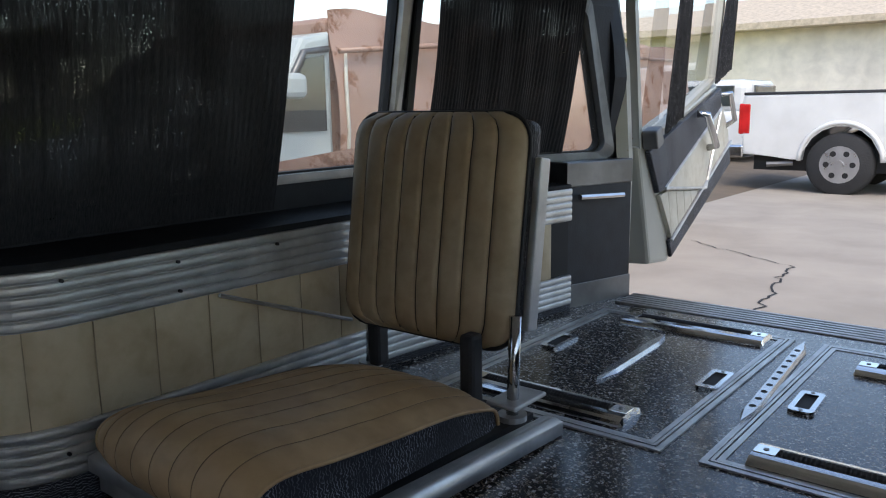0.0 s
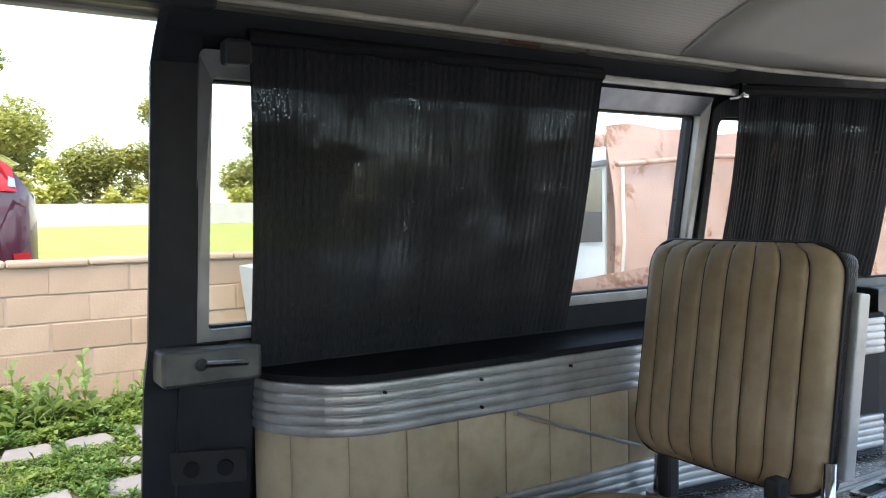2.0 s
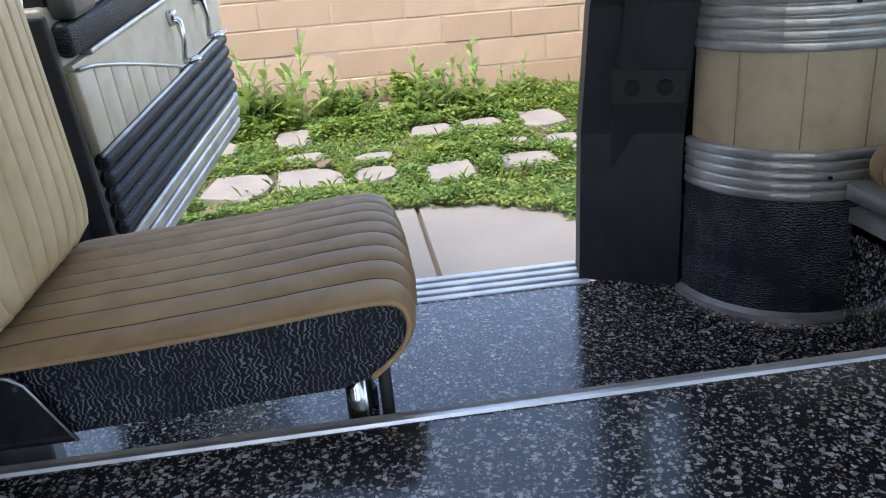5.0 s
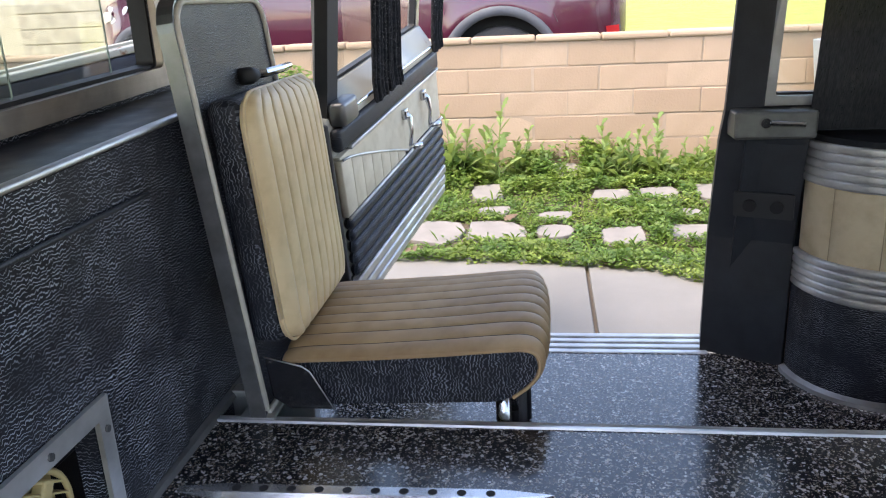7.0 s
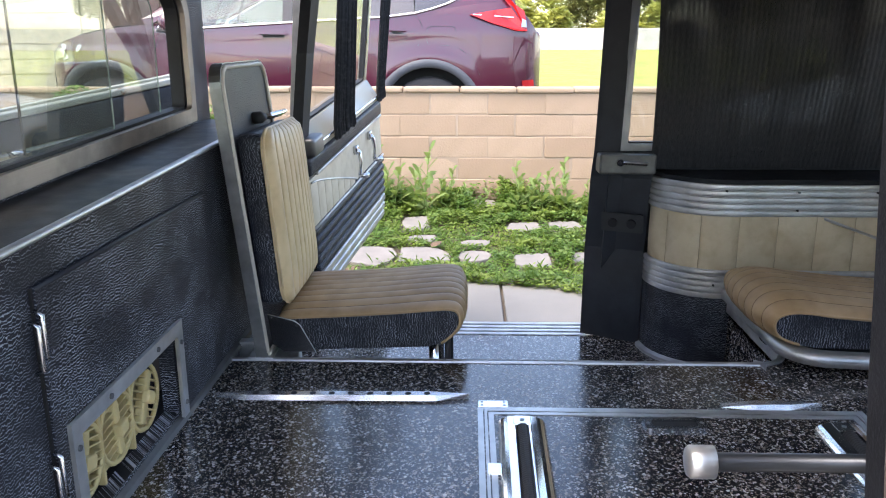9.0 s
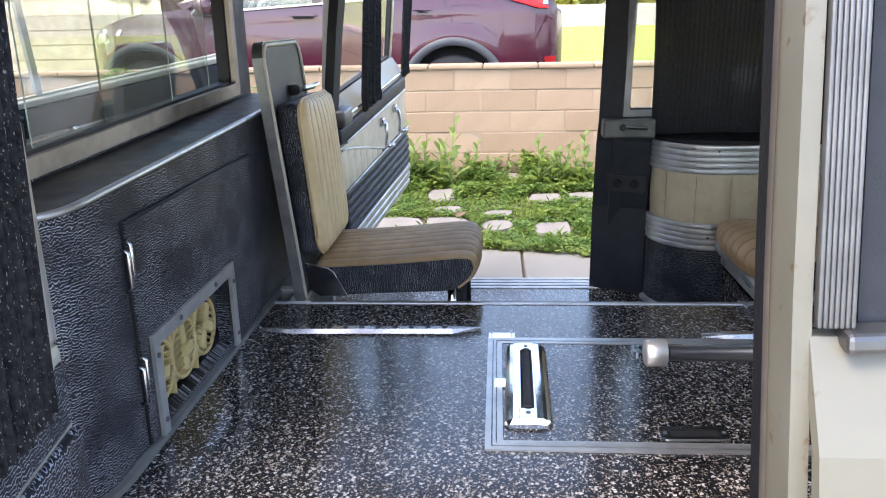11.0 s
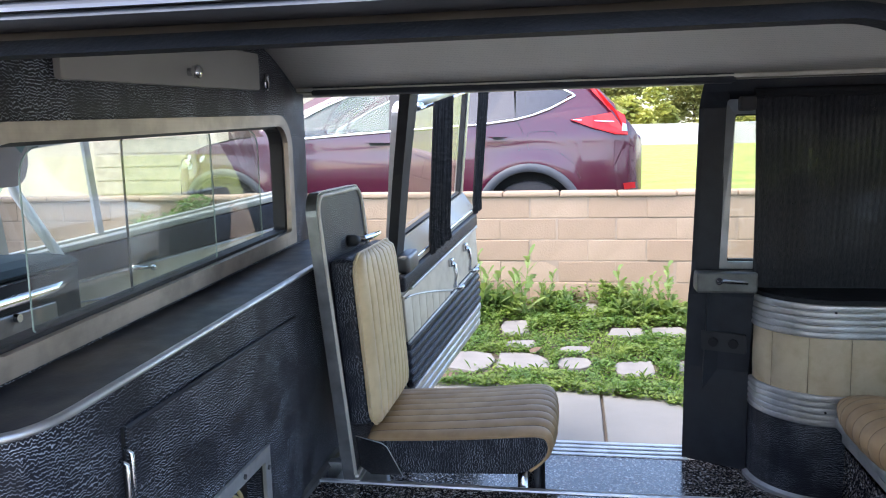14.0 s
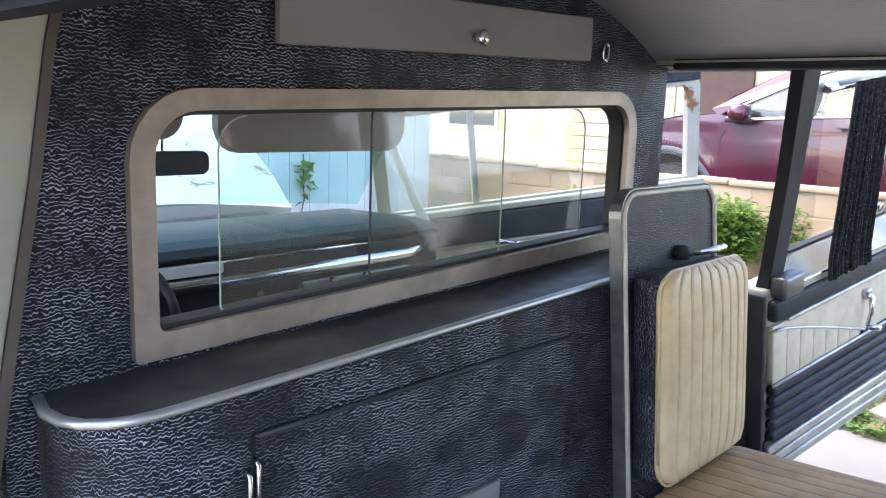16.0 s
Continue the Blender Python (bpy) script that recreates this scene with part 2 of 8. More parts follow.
def woven(name, holes):
    """Black open weave that lets points of daylight through."""
    m = Mat(name, (0.012, 0.012, 0.014), 0.8, 0, 0.2)
    cord = m.noise(1.0, 1, m.scaled(0, 430, 330))
    columns = m.noise(1.0, 2, m.scaled(0, 85, 9))
    patch = m.noise(1.0, 3, m.scaled(0, 9, 16))
    let = m.math("MULTIPLY", m.math("GREATER_THAN", cord, 0.63), m.ramp(columns, [(0.34, (0.35, 0.35, 0.35)), (0.66, (1, 1, 1))]))
    let = m.math("MULTIPLY", let, m.ramp(patch, [(0.40, (0.10, 0.10, 0.10)), (0.64, (1, 1, 1))]))
    m.color(m.ramp(m.noise(1.0, 2, m.scaled(0, 420, 60)), [(0.35, (0.016, 0.017, 0.020)), (0.7, (0.034, 0.036, 0.042))]))
    m.bump(cord, 0.5, 0.001)
    clear = m.n.new("ShaderNodeBsdfTransparent")
    both = m.n.new("ShaderNodeMixShader")
    m.link(m.math("MULTIPLY", let, holes), both.inputs["Fac"])
    m.link(m.b.outputs["BSDF"], both.inputs[1])
    m.link(clear.outputs["BSDF"], both.inputs[2])
    m.link(both.outputs["Shader"], m.n["Material Output"].inputs["Surface"])
    return m.m


SHADE = woven("black woven shade", 0.20)


def knit():
    m = Mat("black knitted curtain", (0.012, 0.012, 0.013), 0.85, 0, 0.2)
    rows = m.noise(1.0, 2, m.scaled(420, 420, 230))
    # pale dashes in the colour imitate light glinting on the knit
    glint = m.math("GREATER_THAN", rows, 0.66)
    m.color(m.mix(glint, m.ramp(m.noise(90, 2), [(0.3, (0.006, 0.006, 0.007)), (0.7, (0.03, 0.03, 0.032))]), (0.2, 0.2, 0.19)))
    m.bump(rows, 0.8, 0.003)
    return m.m


KNIT = knit()


def glass(name, tint, dust=0.0, ior=1.35, gain=1.75):
    m = Mat(name, tint, 0.02)
    clear = m.n.new("ShaderNodeBsdfTransparent")
    clear.inputs["Color"].default_value = (*tint, 1)
    shine = m.n.new("ShaderNodeBsdfGlossy")
    shine.inputs["Roughness"].default_value = 0.01
    edge = m.n.new("ShaderNodeLayerWeight")
    edge.inputs["Blend"].default_value = 0.5
    base = ((ior - 1) / (ior + 1)) ** 2
    gloss = m.math("ADD", m.math("MULTIPLY", m.math("POWER", edge.outputs["Facing"], 5.0), gain * (1 - base)), gain * base, clamp=True)
    both = m.n.new("ShaderNodeMixShader")
    m.link(gloss, both.inputs["Fac"])
    m.link(clear.outputs["BSDF"], both.inputs[1])
    m.link(shine.outputs["BSDF"], both.inputs[2])
    out = both.outputs["Shader"]
    if dust:
        film = m.n.new("ShaderNodeBsdfDiffuse")
        film.inputs["Color"].default_value = (0.6, 0.58, 0.5, 1)
        veil = m.n.new("ShaderNodeMixShader")
        m.link(m.math("MULTIPLY", m.ramp(m.noise(6, 5), [(0.3, (0.4, 0.4, 0.4)), (0.7, (1, 1, 1))]), dust), veil.inputs["Fac"])
        m.link(out, veil.inputs[1])
        m.link(film.outputs["BSDF"], veil.inputs[2])
        out = veil.outputs["Shader"]
    m.link(out, m.n["Material Output"].inputs["Surface"])
    return m.m


GLASS = glass("clear glass", (0.96, 0.98, 0.96), 0.03, 1.45)
GLASS_OLD = glass("dusty greenish glass", (0.90, 0.95, 0.88), 0.09, 1.5, 2.1)
GLASS_BLUE = glass("tinted windscreen", (0.58, 0.86, 0.87), 0.03)
GLASS_DARK = glass("dark car glass", (0.20, 0.23, 0.25), 0.0, 1.75)


# ---- mesh helpers ----
def part(name, bm, material, parent=None, label="", smooth=False):
    """Links a bmesh as one mesh object under a thing or under a part."""
    me = bpy.data.meshes.new(name)
    bmesh.ops.recalc_face_normals(bm, faces=bm.faces)
    bm.to_mesh(me)
    bm.free()
    me.materials.append(material)
    if smooth:
        for p in me.polygons:
            p.use_smooth = True
    ob = new(name, me)
    if parent is not None:
        ob.parent = parent
    if label:
        ob["label"] = label
    return ob


def thing(name, label, category, group="", kind="", at=(0, 0, 0)):
    ob = new(name)
    ob.empty_display_size = 0.05
    ob.location = at
    return tagged(ob, label, category, group, kind)


def structure(name, bm, material, label, category, smooth=False):
    return tagged(part(name, bm, material, None, "", smooth), label, category, "", "structure")


def put(ob, m):
    ob.matrix_basis = m
    return ob


def block(x0, x1, y0, y1, z0, z1, r=0.0, seg=2, bm=None):
    """A box between two corners, with rounded edges."""
    own = bmesh.new()
    bmesh.ops.create_cube(own, size=1)
    for v in own.verts:
        v.co = Vector(((x0 + x1) / 2 + v.co.x * (x1 - x0), (y0 + y1) / 2 + v.co.y * (y1 - y0), (z0 + z1) / 2 + v.co.z * (z1 - z0)))
    if r:
        bmesh.ops.bevel(own, geom=own.edges[:], offset=r, segments=seg, profile=0.5, affect="EDGES")
    return merge(bm, own)


def merge(bm, own, m=None):
    if m is not None:
        bmesh.ops.transform(own, matrix=m, verts=own.verts)
    if bm is None:
        return own
    idx = {v: bm.verts.new(v.co) for v in own.verts}
    for fc in own.faces:
        bm.faces.new([idx[v] for v in fc.verts])
    own.free()
    return bm


def round_rect(w, h, r, seg=5, x=0.0, y=0.0):
    """A rounded rectangle's outline, anticlockwise; always 4 * (seg + 1) points. r may be one radius or four (from lower left on)."""
    rs = r if isinstance(r, tuple) else (r,) * 4
    pts = []
    for k, (sx, sy) in enumerate(((-1, -1), (1, -1), (1, 1), (-1, 1))):
        q = rs[k]
        cx, cy = x + sx * (w / 2 - q), y + sy * (h / 2 - q)
        for j in range(seg + 1):
            a = radians(180 + 90 * k + 90 * j / seg)
            pts.append((cx + q * math.cos(a), cy + q * math.sin(a)))
    return pts


def axes_place(plane):
    return {"xz": lambda u, v, w: (u, w, v), "yz": lambda u, v, w: (w, u, v), "xy": lambda u, v, w: (u, v, w)}[plane]


def slab(outline, plane, w0, w1, r=0.0, seg=2, bm=None):
    """An outline given thickness, with rounded rims."""
    own, at = bmesh.new(), axes_place(plane)
    lo = [own.verts.new(at(u, v, w0)) for u, v in outline]
    hi = [own.verts.new(at(u, v, w1)) for u, v in outline]
    own.faces.new(lo), own.faces.new(hi)
    n = len(lo)
    for k in range(n):
        own.faces.new((lo[k], lo[(k + 1) % n], hi[(k + 1) % n], hi[k]))
    if r:
        rims = [e for e in own.edges if len({v in lo for v in e.verts}) == 1]
        bmesh.ops.bevel(own, geom=rims, offset=r, segments=seg, profile=0.5, affect="EDGES")
    return merge(bm, own)


def ring(outer, inner, plane, w0, w1, bm=None):
    """A flat frame between two outlines of equal count, given thickness."""
    own, at = bmesh.new(), axes_place(plane)
    rows = [[own.verts.new(at(u, v, w)) for u, v in line] for line, w in ((outer, w0), (inner, w0), (inner, w1), (outer, w1))]
    n = len(outer)
    for a in range(4):
        for k in range(n):
            own.faces.new((rows[a][k], rows[a][(k + 1) % n], rows[(a + 1) % 4][(k + 1) % n], rows[(a + 1) % 4][k]))
    return merge(bm, own)


def sweep(path, profile, closed=False, bm=None):
    """A profile of (aside, up) carried along a way in plan of (x, y, z); aside is to the right of the way."""
    own = bmesh.new()
    n = len(path)
    rows = []
    for k, p in enumerate(path):
        p = Vector(p)
        a = Vector(path[(k - 1) % n]) if (k or closed) else None
        b = Vector(path[(k + 1) % n]) if (k < n - 1 or closed) else None
        d1 = (p - a).to_2d().normalized() if a is not None else None
        d2 = (b - p).to_2d().normalized() if b is not None else None
        d1, d2 = d1 or d2, d2 or d1
        n1, n2 = Vector((d1.y, -d1.x)), Vector((d2.y, -d2.x))
        m = n1 + n2
        m = m / max(0.3, m.dot(n1)) if m.length > 1e-6 else n1
        rows.append([own.verts.new((p.x + m.x * s, p.y + m.y * s, p.z + u)) for s, u in profile])
    c = len(profile)
    for k in range(n if closed else n - 1):
        r1, r2 = rows[k], rows[(k + 1) % n]
        for j in range(c):
            own.faces.new((r1[j], r1[(j + 1) % c], r2[(j + 1) % c], r2[j]))
    if not closed:
        own.faces.new(rows[0]), own.faces.new(rows[-1])
    return merge(bm, own)


def tube(points, r, seg=8, bm=None):
    """A round bar along a polyline; r may be one radius or one for each point."""
    own = bmesh.new()
    pts = [Vector(p) for p in points]
    rs = r if isinstance(r, (list, tuple)) else [r] * len(pts)
    rows, side = [], None
    for k, p in enumerate(pts):
        d = (pts[min(k + 1, len(pts) - 1)] - pts[max(k - 1, 0)]).normalized()
        if side is None:
            side = d.orthogonal().normalized()
        side = (side - d * side.dot(d)).normalized()
        up = d.cross(side)
        rows.append([own.verts.new(p + (side * math.cos(t) + up * math.sin(t)) * rs[k]) for t in (2 * math.pi * j / seg for j in range(seg))])
    for a, b in zip(rows, rows[1:]):
        for j in range(seg):
            own.faces.new((a[j], a[(j + 1) % seg], b[(j + 1) % seg], b[j]))
    own.faces.new(rows[0]), own.faces.new(rows[-1])
    return merge(bm, own)


def disc(center, axis, r, depth, seg=16, bm=None):
    c, a = Vector(center), Vector(axis).normalized() * depth / 2
    return tube([c - a, c + a], r, seg, bm)


def arc(cx, cy, r, a0, a1, n, z=0.0):
    return [(cx + r * math.cos(radians(a0 + (a1 - a0) * k / n)), cy + r * math.sin(radians(a0 + (a1 - a0) * k / n)), z) for k in range(n + 1)]


def ribbed(height, ribs, proud, base=0.0, back=0.006):
    """The section of a fluted metal band, its ribs facing the right of the way."""
    pts = [(-back, base), (0.0, base)]
    step = height / ribs
    for k in range(ribs):
        z = base + k * step
        pts += [(0.0, z + step * 0.04), (proud * 0.55, z + step * 0.10), (proud * 0.9, z + step * 0.22), (proud, z + step * 0.42), (proud, z + step * 0.58), (proud * 0.9, z + step * 0.78), (proud * 0.55, z + step * 0.90), (0.0, z + step * 0.96)]
    pts += [(0.0, base + height), (-back, base + height)]
    return pts


def skin(ys, zs, xf, keep, thick, bm=None):
    """A wall on a grid of y and z at x = xf(y, z), thick towards +x for thick > 0, with the cells that keep() refuses left open."""
    own = bmesh.new()
    ny, nz = len(ys), len(zs)
    a = [[own.verts.new((xf(y, z), y, z)) for z in zs] for y in ys]
    b = [[own.verts.new((xf(y, z) + thick, y, z)) for z in zs] for y in ys]
    on = [[keep((ys[i] + ys[i + 1]) / 2, (zs[j] + zs[j + 1]) / 2) for j in range(nz - 1)] for i in range(ny - 1)]

    def is_on(i, j):
        return 0 <= i < ny - 1 and 0 <= j < nz - 1 and on[i][j]

    for i in range(ny - 1):
        for j in range(nz - 1):
            if not on[i][j]:
                continue
            for g in (a, b):
                own.faces.new((g[i][j], g[i + 1][j], g[i + 1][j + 1], g[i][j + 1]))
            for (di, dj), (p, q) in {(-1, 0): ((i, j), (i, j + 1)), (1, 0): ((i + 1, j), (i + 1, j + 1)), (0, -1): ((i, j), (i + 1, j)), (0, 1): ((i, j + 1), (i + 1, j + 1))}.items():
                if not is_on(i + di, j + dj):
                    own.faces.new((a[p[0]][p[1]], a[q[0]][q[1]], b[q[0]][q[1]], b[p[0]][p[1]]))
    bmesh.ops.delete(own, geom=[v for v in own.verts if not v.link_faces], context="VERTS")
    return merge(bm, own)


LATCH = grained("worn grey latch metal", (0.13, 0.13, 0.125), 0.4, 0.5, scale=25, amount=0.3)
PLATE = grained("blackened plate", (0.045, 0.045, 0.048), 0.5, 0.3)


def world_of(ob):
    m = ob.matrix_basis.copy()
    return world_of(ob.parent) @ ob.matrix_parent_inverse @ m if ob.parent else m


def on(parent, ob):
    """Hangs a part made in world places under its thing."""
    ob.parent = parent
    ob.matrix_parent_inverse = world_of(parent).inverted()
    return ob


def piece(parent, name, bm, material, label="", smooth=False):
    return on(parent, part(name, bm, material, None, label, smooth))


def loft(rows, bm=None, cap=True):
    """Closed outlines of equal count joined into a solid."""
    own = bmesh.new()
    vs = [[own.verts.new(p) for p in row] for row in rows]
    n = len(rows[0])
    for a, b in zip(vs, vs[1:]):
        for k in range(n):
            own.faces.new((a[k], a[(k + 1) % n], b[(k + 1) % n], b[k]))
    if cap:
        own.faces.new(vs[0]), own.faces.new(vs[-1])
    return merge(bm, own)


def lerp(x, table):
    for (a, fa), (b, fb) in zip(table, table[1:]):
        if x <= b:
            return fa + (fb - fa) * max(0.0, (x - a) / (b - a))
    return table[-1][1]


def sheet_of(outline, plane, w):
    own, at = bmesh.new(), axes_place(plane)
    own.faces.new([own.verts.new(at(u, v, w)) for u, v in outline])
    return own


# ---- the vehicle's shell ----
MID = 0.62
SIDE = ((-0.25, 1.60), (0.0, 1.57), (0.36, 1.49), (0.43, 1.475), (0.86, 1.405), (0.90, 1.36), (0.945, 1.285))

EASE = ((-1.0, 0.0), (0.55, 0.0), (0.7, 0.08), (0.79, 0.23), (0.86, 0.33), (0.90, 0.54), (0.945, 0.87))


def side_x(y, z):
    """The inner face of the right side: leaning in upwards and drawn in towards the back."""
    t = max(0.0, -1.2 - y)
    return lerp(z, SIDE) - 0.36 * t ** 1.5 * (1 - lerp(z, EASE))


def left_x(y, z):
    return 2 * MID - side_x(y, z)


YS = [-1.97, -1.93, -1.86, -1.77, -1.68, -1.56, -1.44, -1.34, -1.262, -1.215, -1.0, -0.7, -0.4, -0.2, -0.06, -0.03]
ZS = [-0.25, 0.0, 0.2, 0.36, 0.43, 0.455, 0.65, 0.75, 0.835, 0.862, 0.90, 0.945]


def side_keep(y, z):
    first = -1.215 < y < -0.06 and 0.43 < z < 0.862
    second = -1.93 < y < -1.262 and 0.43 < z < 0.862
    return not (first or second)


wall_right = structure("wall_right", skin(YS, ZS, side_x, side_keep, 0.05), VINYL_PLAIN, "black vinyl-lined right side wall of the vehicle", "wall")
wall_left = structure("wall_left", skin(YS, ZS, left_x, side_keep, -0.05), VINYL_PLAIN, "black vinyl-lined left side wall of the vehicle", "wall")


def conform(bm, fx):
    for v in bm.verts:
        v.co.x += fx(v.co.y, v.co.z)
    return bm


def yz_rect(y0, y1, z0, z1, r, seg=5):
    return round_rect(y1 - y0, z1 - z0, r, seg, (y0 + y1) / 2, (z0 + z1) / 2)


def side_window(name, y0, y1, fx, sign, label, in0=0.03, in1=0.03, lean=0.0):
    """A framed pane in the side wall; in0 and in1 are the frame's widths at its rear and front, lean slants its rear edge."""
    w = thing(name, label, "window", "", "structure", (fx((y0 + y1) / 2, 0.43), (y0 + y1) / 2, 0.43))

    def slant(pts):
        return [(y + lean * (z - 0.62) * (y1 - y) / (y1 - y0), z) for y, z in pts]

    r = 0.03 if lean else 0.008
    a = yz_rect(y0 - 0.012, y1 + 0.012, 0.415, 0.88, r)
    b = slant(yz_rect(y0 + in0, y1 - in1, 0.435, 0.842, r))
    c = slant(yz_rect(y0 + in0 + 0.004, y1 - in1 - 0.004, 0.440, 0.838, r))
    if lean:
        a2 = slant(yz_rect(y0 + in0 - 0.03, y1 + 0.012, 0.415, 0.88, 0.03))
        piece(w, "infill", conform(ring(yz_rect(y0 - 0.012, y1 + 0.0121, 0.4149, 0.8801, 0.03), a2, "yz", -0.006 * sign, 0.03 * sign), fx), VINYL_PLAIN, "black vinyl infill")
        a = a2
    piece(w, "window_frame", conform(ring(a, b, "yz", -0.012 * sign, 0.03 * sign), fx), ALU_DARK if lean else ALU)
    piece(w, "gasket", conform(ring(b, c, "yz", 0.006 * sign, 0.026 * sign), fx), RUBBER)
    pane = piece(w, "pane", conform(slab(c, "yz", 0.014 * sign, 0.018 * sign), fx), GLASS)
    pane.visible_shadow = False
    return w


side_window("window_1", -1.215, -0.06, side_x, 1, "aluminium-framed side window partly covered by a black shade", 0.008, 0.012)
side_window("window_2", -1.93, -1.262, side_x, 1, "aluminium-framed rear quarter window behind a black shade", 0.055, 0.008, 0.22)
side_window("window_3", -1.215, -0.06, left_x, -1, "side window with black gasket on the driver side", 0.008, 0.012)
side_window("window_4", -1.93, -1.262, left_x, -1, "rear quarter window on the driver side", 0.055, 0.008, 0.22)

# floor: a raised deck, a sunken footwell by the right door, and its riser
DECK_EDGE = [(0.88, 0.955), (0.88, -0.285)] + [(x, y) for x, y, _ in arc(0.95, -0.285, 0.07, 180, 270, 8)] + [(1.33, -0.355)]
deck_line = DECK_EDGE + [(1.33, -1.2), (1.24, -1.72), (1.10, -1.84), (0.14, -1.84), (0.0, -1.72), (-0.1, -1.2), (-0.30, -0.1), (-0.30, 0.955)]
floor = structure("floor", slab(deck_line, "xy", -0.04, 0.0), FLOOR, "glossy black speckled vinyl floor", "floor")
structure("footwell_floor", block(0.86, 1.58, -0.36, 0.96, -0.23, -0.20), FLOOR, "sunken black speckled floor by the side door", "floor")
structure("footwell_riser", sweep([(x, y, -0.2) for x, y in DECK_EDGE], [(0.0, 0.0), (0.006, 0.0), (0.006, 0.195), (0.0, 0.195)][::-1]), FLOOR, "speckled riser under the deck edge", "riser")
edge = tagged(part("deck_edge_trim", sweep([(x, y, 0.0) for x, y in DECK_EDGE], [(-0.008, -0.022), (-0.008, 0.001), (-0.005, 0.0035), (0.0, 0.0015), (0.004, 0.0035), (0.009, 0.0035), (0.011, 0.0), (0.011, -0.022)]), ALU), "aluminium nosing along the deck edge", "trim", "", "structure")
structure("under_floor", block(-0.36, 1.58, -1.9, 1.0, -0.33, -0.26), DARK, "dark underside of the floor", "floor")

# sills
side_sill = thing("side_sill", "fluted aluminium sill of the open side door", "sill", "", "structure", (1.64, 0.44, -0.2))
piece(side_sill, "plate", block(1.56, 1.70, 0.0, 0.93, -0.235, -0.206), ALU)
for k in range(4):
    piece(side_sill, "rib", block(1.575 + k * 0.032, 1.593 + k * 0.032, 0.005, 0.925, -0.208, -0.196, 0.003), ALU)
rear_sill = thing("rear_sill", "fluted aluminium sill of the open rear door", "sill", "", "structure", (0.62, -1.92, 0.0))
piece(rear_sill, "plate", block(0.06, 1.18, -2.0, -1.835, -0.06, -0.008), ALU_X)
for k in range(6):
    piece(rear_sill, "rib", block(0.07, 1.17, -1.862 - k * 0.023, -1.848 - k * 0.023, -0.01, 0.004, 0.003), ALU_X)
structure("rear_sill_cap", block(0.06, 1.2, -2.035, -2.0, -0.30, -0.02, 0.008), BODY, "old off-white painted edge below the rear door", "sill")
structure("rear_panel", block(0.0, 1.24, -2.0, -1.9, -0.33, -0.06), BODY, "off-white body panel below the rear sill", "wall")

# ceiling
def roof_z(x, lift=0.0, y=0.0):
    """The headliner's vault, which flattens towards the rear door."""
    t = min(1.0, abs(x - MID) / 0.66)
    s = max(0.0, min(1.0, (-1.0 - y) / 0.97)) ** 1.6
    return 0.94 + 0.014 * s + lift + (0.135 - 0.078 * s) * (1 - t ** 2.6)


def vault(x0, x1, y0, y1, lift, thick, nx=22):
    own = bmesh.new()
    ny = 8
    lo = [[own.verts.new((x0 + (x1 - x0) * i / nx, y0 + (y1 - y0) * j / ny, roof_z(x0 + (x1 - x0) * i / nx, lift, y0 + (y1 - y0) * j / ny))) for j in range(ny + 1)] for i in range(nx + 1)]
    hi = [[own.verts.new(v.co + Vector((0, 0, thick))) for v in row] for row in lo]
    for g in (lo, hi):
        for i in range(nx):
            for j in range(ny):
                own.faces.new((g[i][j], g[i + 1][j], g[i + 1][j + 1], g[i][j + 1]))
    for i in range(nx):
        for j in (0, ny):
            own.faces.new((lo[i][j], lo[i + 1][j], hi[i + 1][j], hi[i][j]))
    for j in range(ny):
        for i in (0, nx):
            own.faces.new((lo[i][j], lo[i][j + 1], hi[i][j + 1], hi[i][j]))
    return own


structure("ceiling", vault(-0.04, 1.28, -1.0, 1.12, 0.0, 0.006), LINER, "perforated off-white vinyl headliner", "ceiling", True)
structure("ceiling_rear", vault(-0.04, 1.28, -1.97, -1.003, 0.0, 0.02), LINER_PLAIN, "plain off-white vinyl headliner", "ceiling", True)
for y in (-0.46, -1.0):
    structure("ceiling_seam", tube([(x, y, roof_z(x) - 0.001) for x in [(-0.03 + 1.30 * k / 30) for k in range(31)]], 0.004, 6), LINER_PLAIN, "stitched seam of the headliner", "trim", True)
for x in (1.282, -0.042):
    structure("ceiling_piping", tube([(x, y, 0.936) for y in (1.1, 0.5, 0.0, -0.5, -1.0, -1.3)] + [(x - 0.01 * (1 if x > MID else -1), -1.7, 0.944), (x - 0.035 * (1 if x > MID else -1), -1.93, 0.952)], 0.006, 8), PIPING, "pale piping along the headliner", "trim", True)
structure("rear_header", loft([[(x, -1.995, roof_z(x, -0.032, -1.97)), (x, -1.945, roof_z(x, -0.026, -1.97)), (x, -1.945, roof_z(x, 0.09, -1.97)), (x, -1.995, roof_z(x, 0.09, -1.97))] for x in [-0.02 + 1.28 * k / 24 for k in range(25)]]), VINYL_PLAIN, "black header above the rear door", "trim")
structure("side_header", conform(block(-0.008, 0.04, -0.05, 1.06, 0.918, 0.955, 0.008), lambda y, z: 1.285), VINYL_PLAIN, "black header above the right side door", "trim")

# outer roof with a rain gutter
def shell_z(x, y):
    """The roof's crown, which falls a little towards the front."""
    return 0.938 + (0.172 - 0.020 * max(0.0, y - 0.3)) * (1 - min(1.0, abs(x - MID) / 0.79) ** 2.3)


